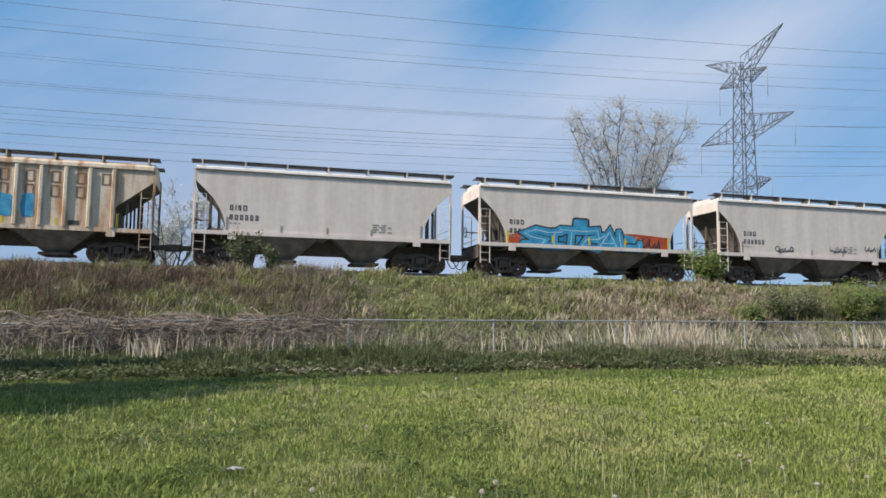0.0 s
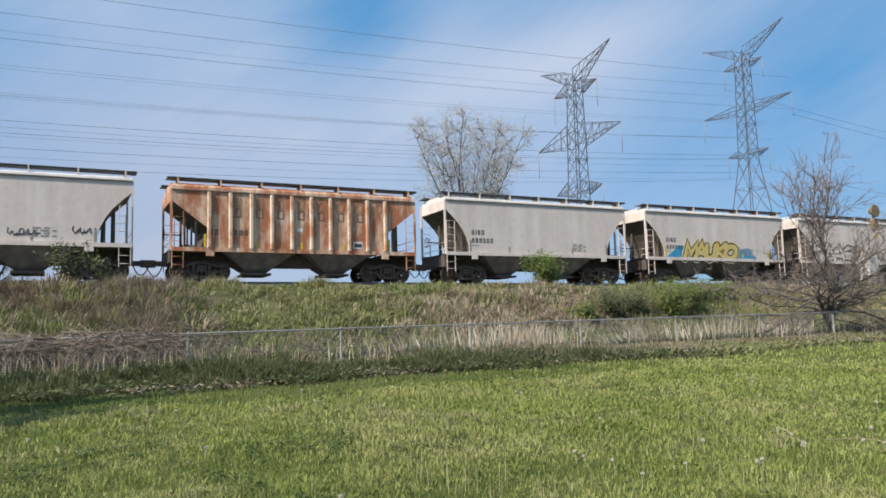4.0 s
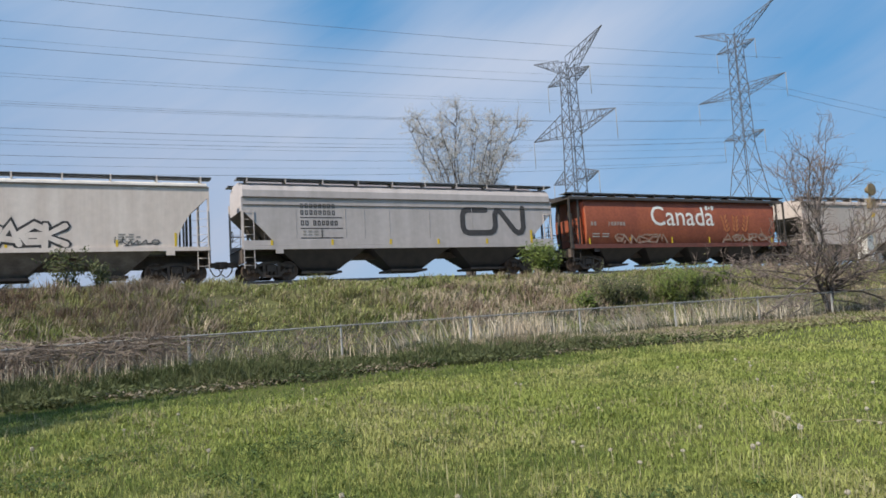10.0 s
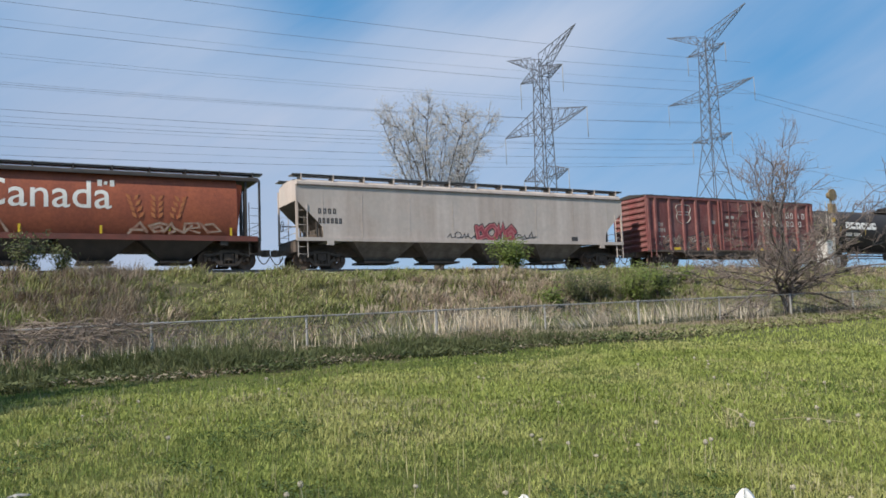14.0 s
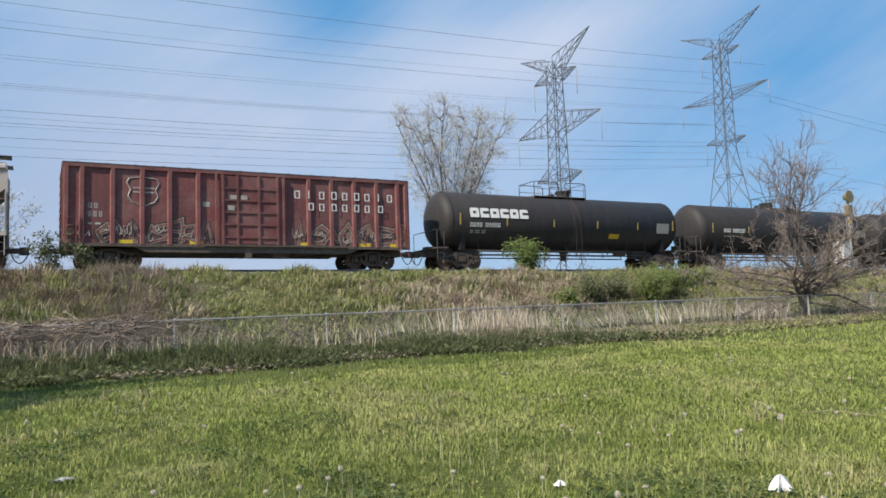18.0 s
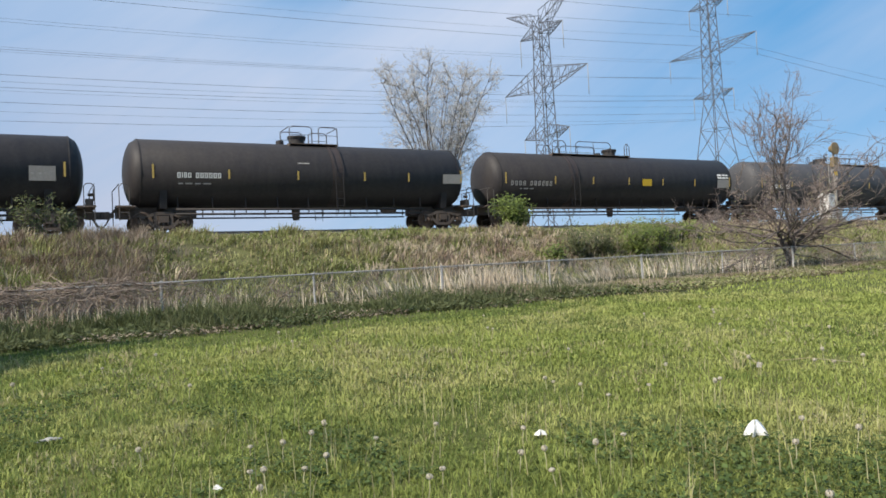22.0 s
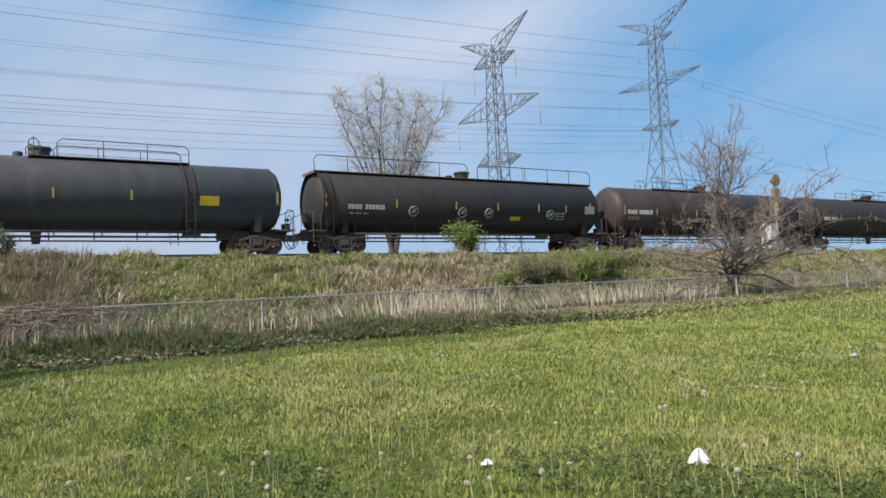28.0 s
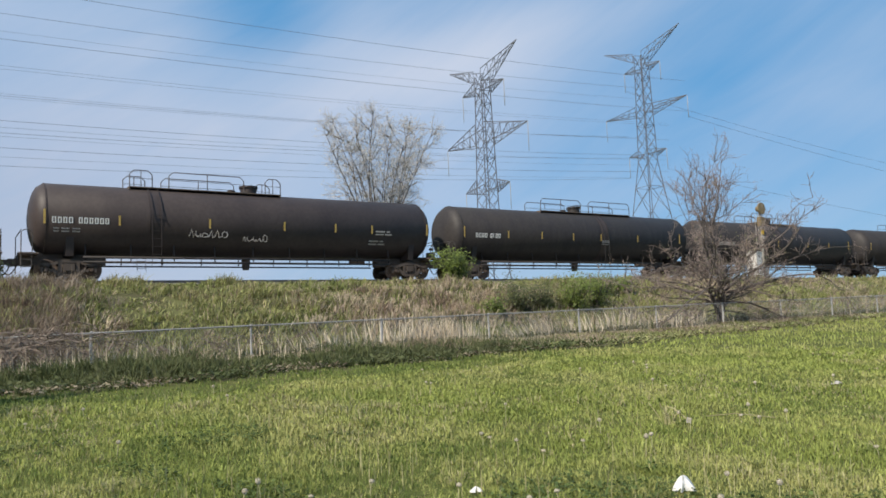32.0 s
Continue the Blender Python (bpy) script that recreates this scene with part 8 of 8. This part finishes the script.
for k in range(14):
    lad.tube((-0.16, 0.3, 0.3 + 0.33 * k), (0.16, 0.3, 0.3 + 0.33 * k), 0.012, 4)
part("ladder", lad, M_MAST, mast)


# ---- litter on the lawn ----
M_TISSUE = material("white crumpled tissue", (0.80, 0.80, 0.79), 0.8, second=(0.68, 0.68, 0.68), scale=9, amount=0.5, fine=40, fine_amount=0.1, bump=0.2, through_light=0.15)
M_OLD_PAPER = material("dirty grey paper", (0.42, 0.40, 0.37), 0.85, second=(0.28, 0.26, 0.23), scale=12, amount=0.7, fine=40, fine_amount=0.2, bump=0.2)


def crumpled(name, label, x, y, w, h, seed, turn=0.0, peak=1.0, mat=None):
    """A sheet of tissue drawn up to a peak, with folds."""
    rnd = random.Random(seed)
    n, rings = 13, 5
    v = [(-0.06 * w, 0.03 * w, h)]
    fold = [rnd.uniform(-1, 1) for _ in range(n)]
    for r in range(1, rings + 1):
        t = r / rings
        for k in range(n):
            a = math.tau * k / n
            edge = 1 + 0.45 * math.sin(2 * a + seed) * t + 0.55 * fold[k] * t
            rr = w / 2 * t ** 0.9 * edge
            z = h * (1 - t) ** peak + 0.20 * h * fold[(k * 3) % n] * math.sin(math.pi * t) + 0.004
            v.append((rr * math.cos(a), rr * 0.8 * math.sin(a), max(z, 0.002)))
    f = [(0, 1 + k, 1 + (k + 1) % n) for k in range(n)]
    for r in range(rings - 1):
        for k in range(n):
            a, b = 1 + r * n + k, 1 + r * n + (k + 1) % n
            f += [(a, a + n, b + n), (a, b + n, b)]
    ob = new(name, quick_mesh(name, v, f, mat or M_TISSUE))
    ob.matrix_world = pose(x, y, ground_z(x, y) + 0.02, 0, 0, turn)
    return tagged(ob, label, "litter", "litter on the lawn")


crumpled("crumpled_tissue", "white crumpled paper tissue peaked like a tent on the lawn", 5.43, 4.60, 0.175, 0.135, 3, 20, 0.8)
crumpled("crumpled_tissue", "small white scrap of tissue on the lawn", 3.96, 5.70, 0.085, 0.045, 5, 80, 0.6)
crumpled("paper_scrap", "flattened grey-white paper scrap in the grass", 13.1, 7.6, 0.22, 0.05, 8, 10, 0.5, M_OLD_PAPER)
crumpled("paper_scrap", "dull flattened paper cup in the grass", 0.1, 8.27, 0.16, 0.03, 9, 40, 0.4, M_OLD_PAPER)
crumpled("paper_scrap", "small white scrap among the grass", 1.14, 5.84, 0.05, 0.035, 10, 0, 0.5)
crumpled("paper_scrap", "pale torn scrap among dead stalks", 8.12, 6.74, 0.06, 0.075, 11, 30, 0.5, M_OLD_PAPER)
def lying(name, label, points, r, group=""):
    """A dead stem through points given with their height over the ground."""
    solid(name, Shape().line([(x, y, ground_z(x, y) + z) for x, y, z in points], r, 5), M_STRAW, label, "stalk", group)


lying("fallen_stalk", "long pale dead stalk lying across the grass", [(8.34, 6.62, 0.10), (8.65, 6.40, 0.13), (9.05, 6.10, 0.07)], 0.007)
lying("bent_stalk", "thick pale stalk bent over beside a torn scrap", [(7.92, 6.95, 0.0), (7.93, 6.94, 0.24), (8.0, 6.86, 0.20), (8.1, 6.76, 0.08)], 0.012)
for k in range(14):
    sx, sy = 7.90 + 0.03 * (k % 5) - 0.03 * (k % 3), 6.86 + 0.03 * (k % 4)
    bx, by = math.sin(k * 2.1), math.cos(k * 1.7)
    lying("dead_stalk", "broken pale stalk in a dead clump on the lawn", [(sx, sy, 0), (sx + 0.05 * bx, sy + 0.04 * by, 0.12), (sx + 0.16 * bx, sy + 0.1 * by, 0.15 + 0.07 * (k % 3))], 0.005, "dead clump")


# ---- dandelions gone to seed ----
M_PUFF = material("grey-white seed head", (0.70, 0.64, 0.53), 0.9, second=(0.54, 0.48, 0.39), scale=30, amount=0.6, bump=0, through_light=0.4)
M_STEM = material("pale hollow stem", (0.42, 0.42, 0.24), 0.7, second=(0.48, 0.38, 0.27), scale=9, amount=0.6, bump=0)


def dandelion():
    t = thing("dandelion_clock", "grey-white dandelion seed head on a pale stem in the lawn", "dandelion", pose(0, -30, 0), "dandelions gone to seed")
    part("stem", Shape().line([(0, 0, -0.03), (0.006, 0, 0.08), (0, 0.004, 0.15)], 0.0036, 5), M_STEM, t)
    s, rnd = Shape(), random.Random(2)
    for k in range(110):
        d = Vector((rnd.gauss(0, 1), rnd.gauss(0, 1), rnd.gauss(0, 1))).normalized()
        p = Vector((0, 0.004, 0.175)) + d * 0.025
        u = d.orthogonal().normalized()
        w = d.cross(u)
        r = 0.0075
        s.add([p + u * r, p + w * r, p - u * r, p - w * r], [(0, 1, 2, 3)])
    m = quick_mesh("seed_head", s.v, s.f, M_PUFF)
    part("seed_head", m, None, t)
    return t


CLOCKS = [(5.36, 6.84), (5.97, 6.44), (4.32, 5.0), (3.26, 4.55), (3.24, 4.98), (3.44, 4.91), (5.28, 6.32), (5.23, 7.34), (5.3, 7.28), (6.66, 6.06), (6.36, 5.87), (8.0, 6.77), (7.77, 6.44), (5.75, 3.89), (9.07, 6.48), (9.06, 5.94),
          (1.73, 12.79), (3.88, 12.65), (1.61, 9.51), (1.58, 6.56), (2.06, 6.46), (1.96, 5.74), (1.74, 5.65), (1.45, 5.64), (1.38, 5.85), (2.56, 6.19), (2.28, 6.63), (0.9, 12.13), (-0.2, 11.0)]


def build_dandelions():
    first = dandelion()
    rnd = random.Random(77)
    places = list(CLOCKS)
    while len(places) < 62:
        r, a = rnd.uniform(4.2, 17), radians(rnd.uniform(-8, 66))
        x, y = r * math.sin(a), r * math.cos(a)
        if y < border_y(x) + 0.6 and (x > 2.5 or rnd.random() < 0.45):
            places.append((x, y))
    for i, (x, y) in enumerate(places):
        k = rnd.uniform(0.75, 1.5)
        m = pose(x, y, ground_z(x, y), rnd.uniform(-8, 8), rnd.uniform(-8, 8), rnd.uniform(0, 360)) @ Matrix.Diagonal((1, 1, k, 1))
        if i == 0:
            first.matrix_world = m
        else:
            copy_thing(first, m)


build_dandelions()


# ---- what moves ----
def run_at(t):
    for (a, p), (b, q) in zip(RUN, RUN[1:]):
        if t <= b:
            return p + (q - p) * (t - a) / (b - a)
    return RUN[-1][1]


def motions():
    for car, x in CARS:
        walk(car, [(t, pose(x - run, TRACK_Y, RAIL_Z)) for t, run in RUN])
    turns = [(k / 15, -math.degrees(run_at(k / 15) / WHEEL_R)) for k in range(32 * 15 + 1)]
    for wheel, x in WHEELS:
        walk(wheel, [(t, pose(x, 0, WHEEL_R, 0, a, 0)) for t, a in turns])


motions()
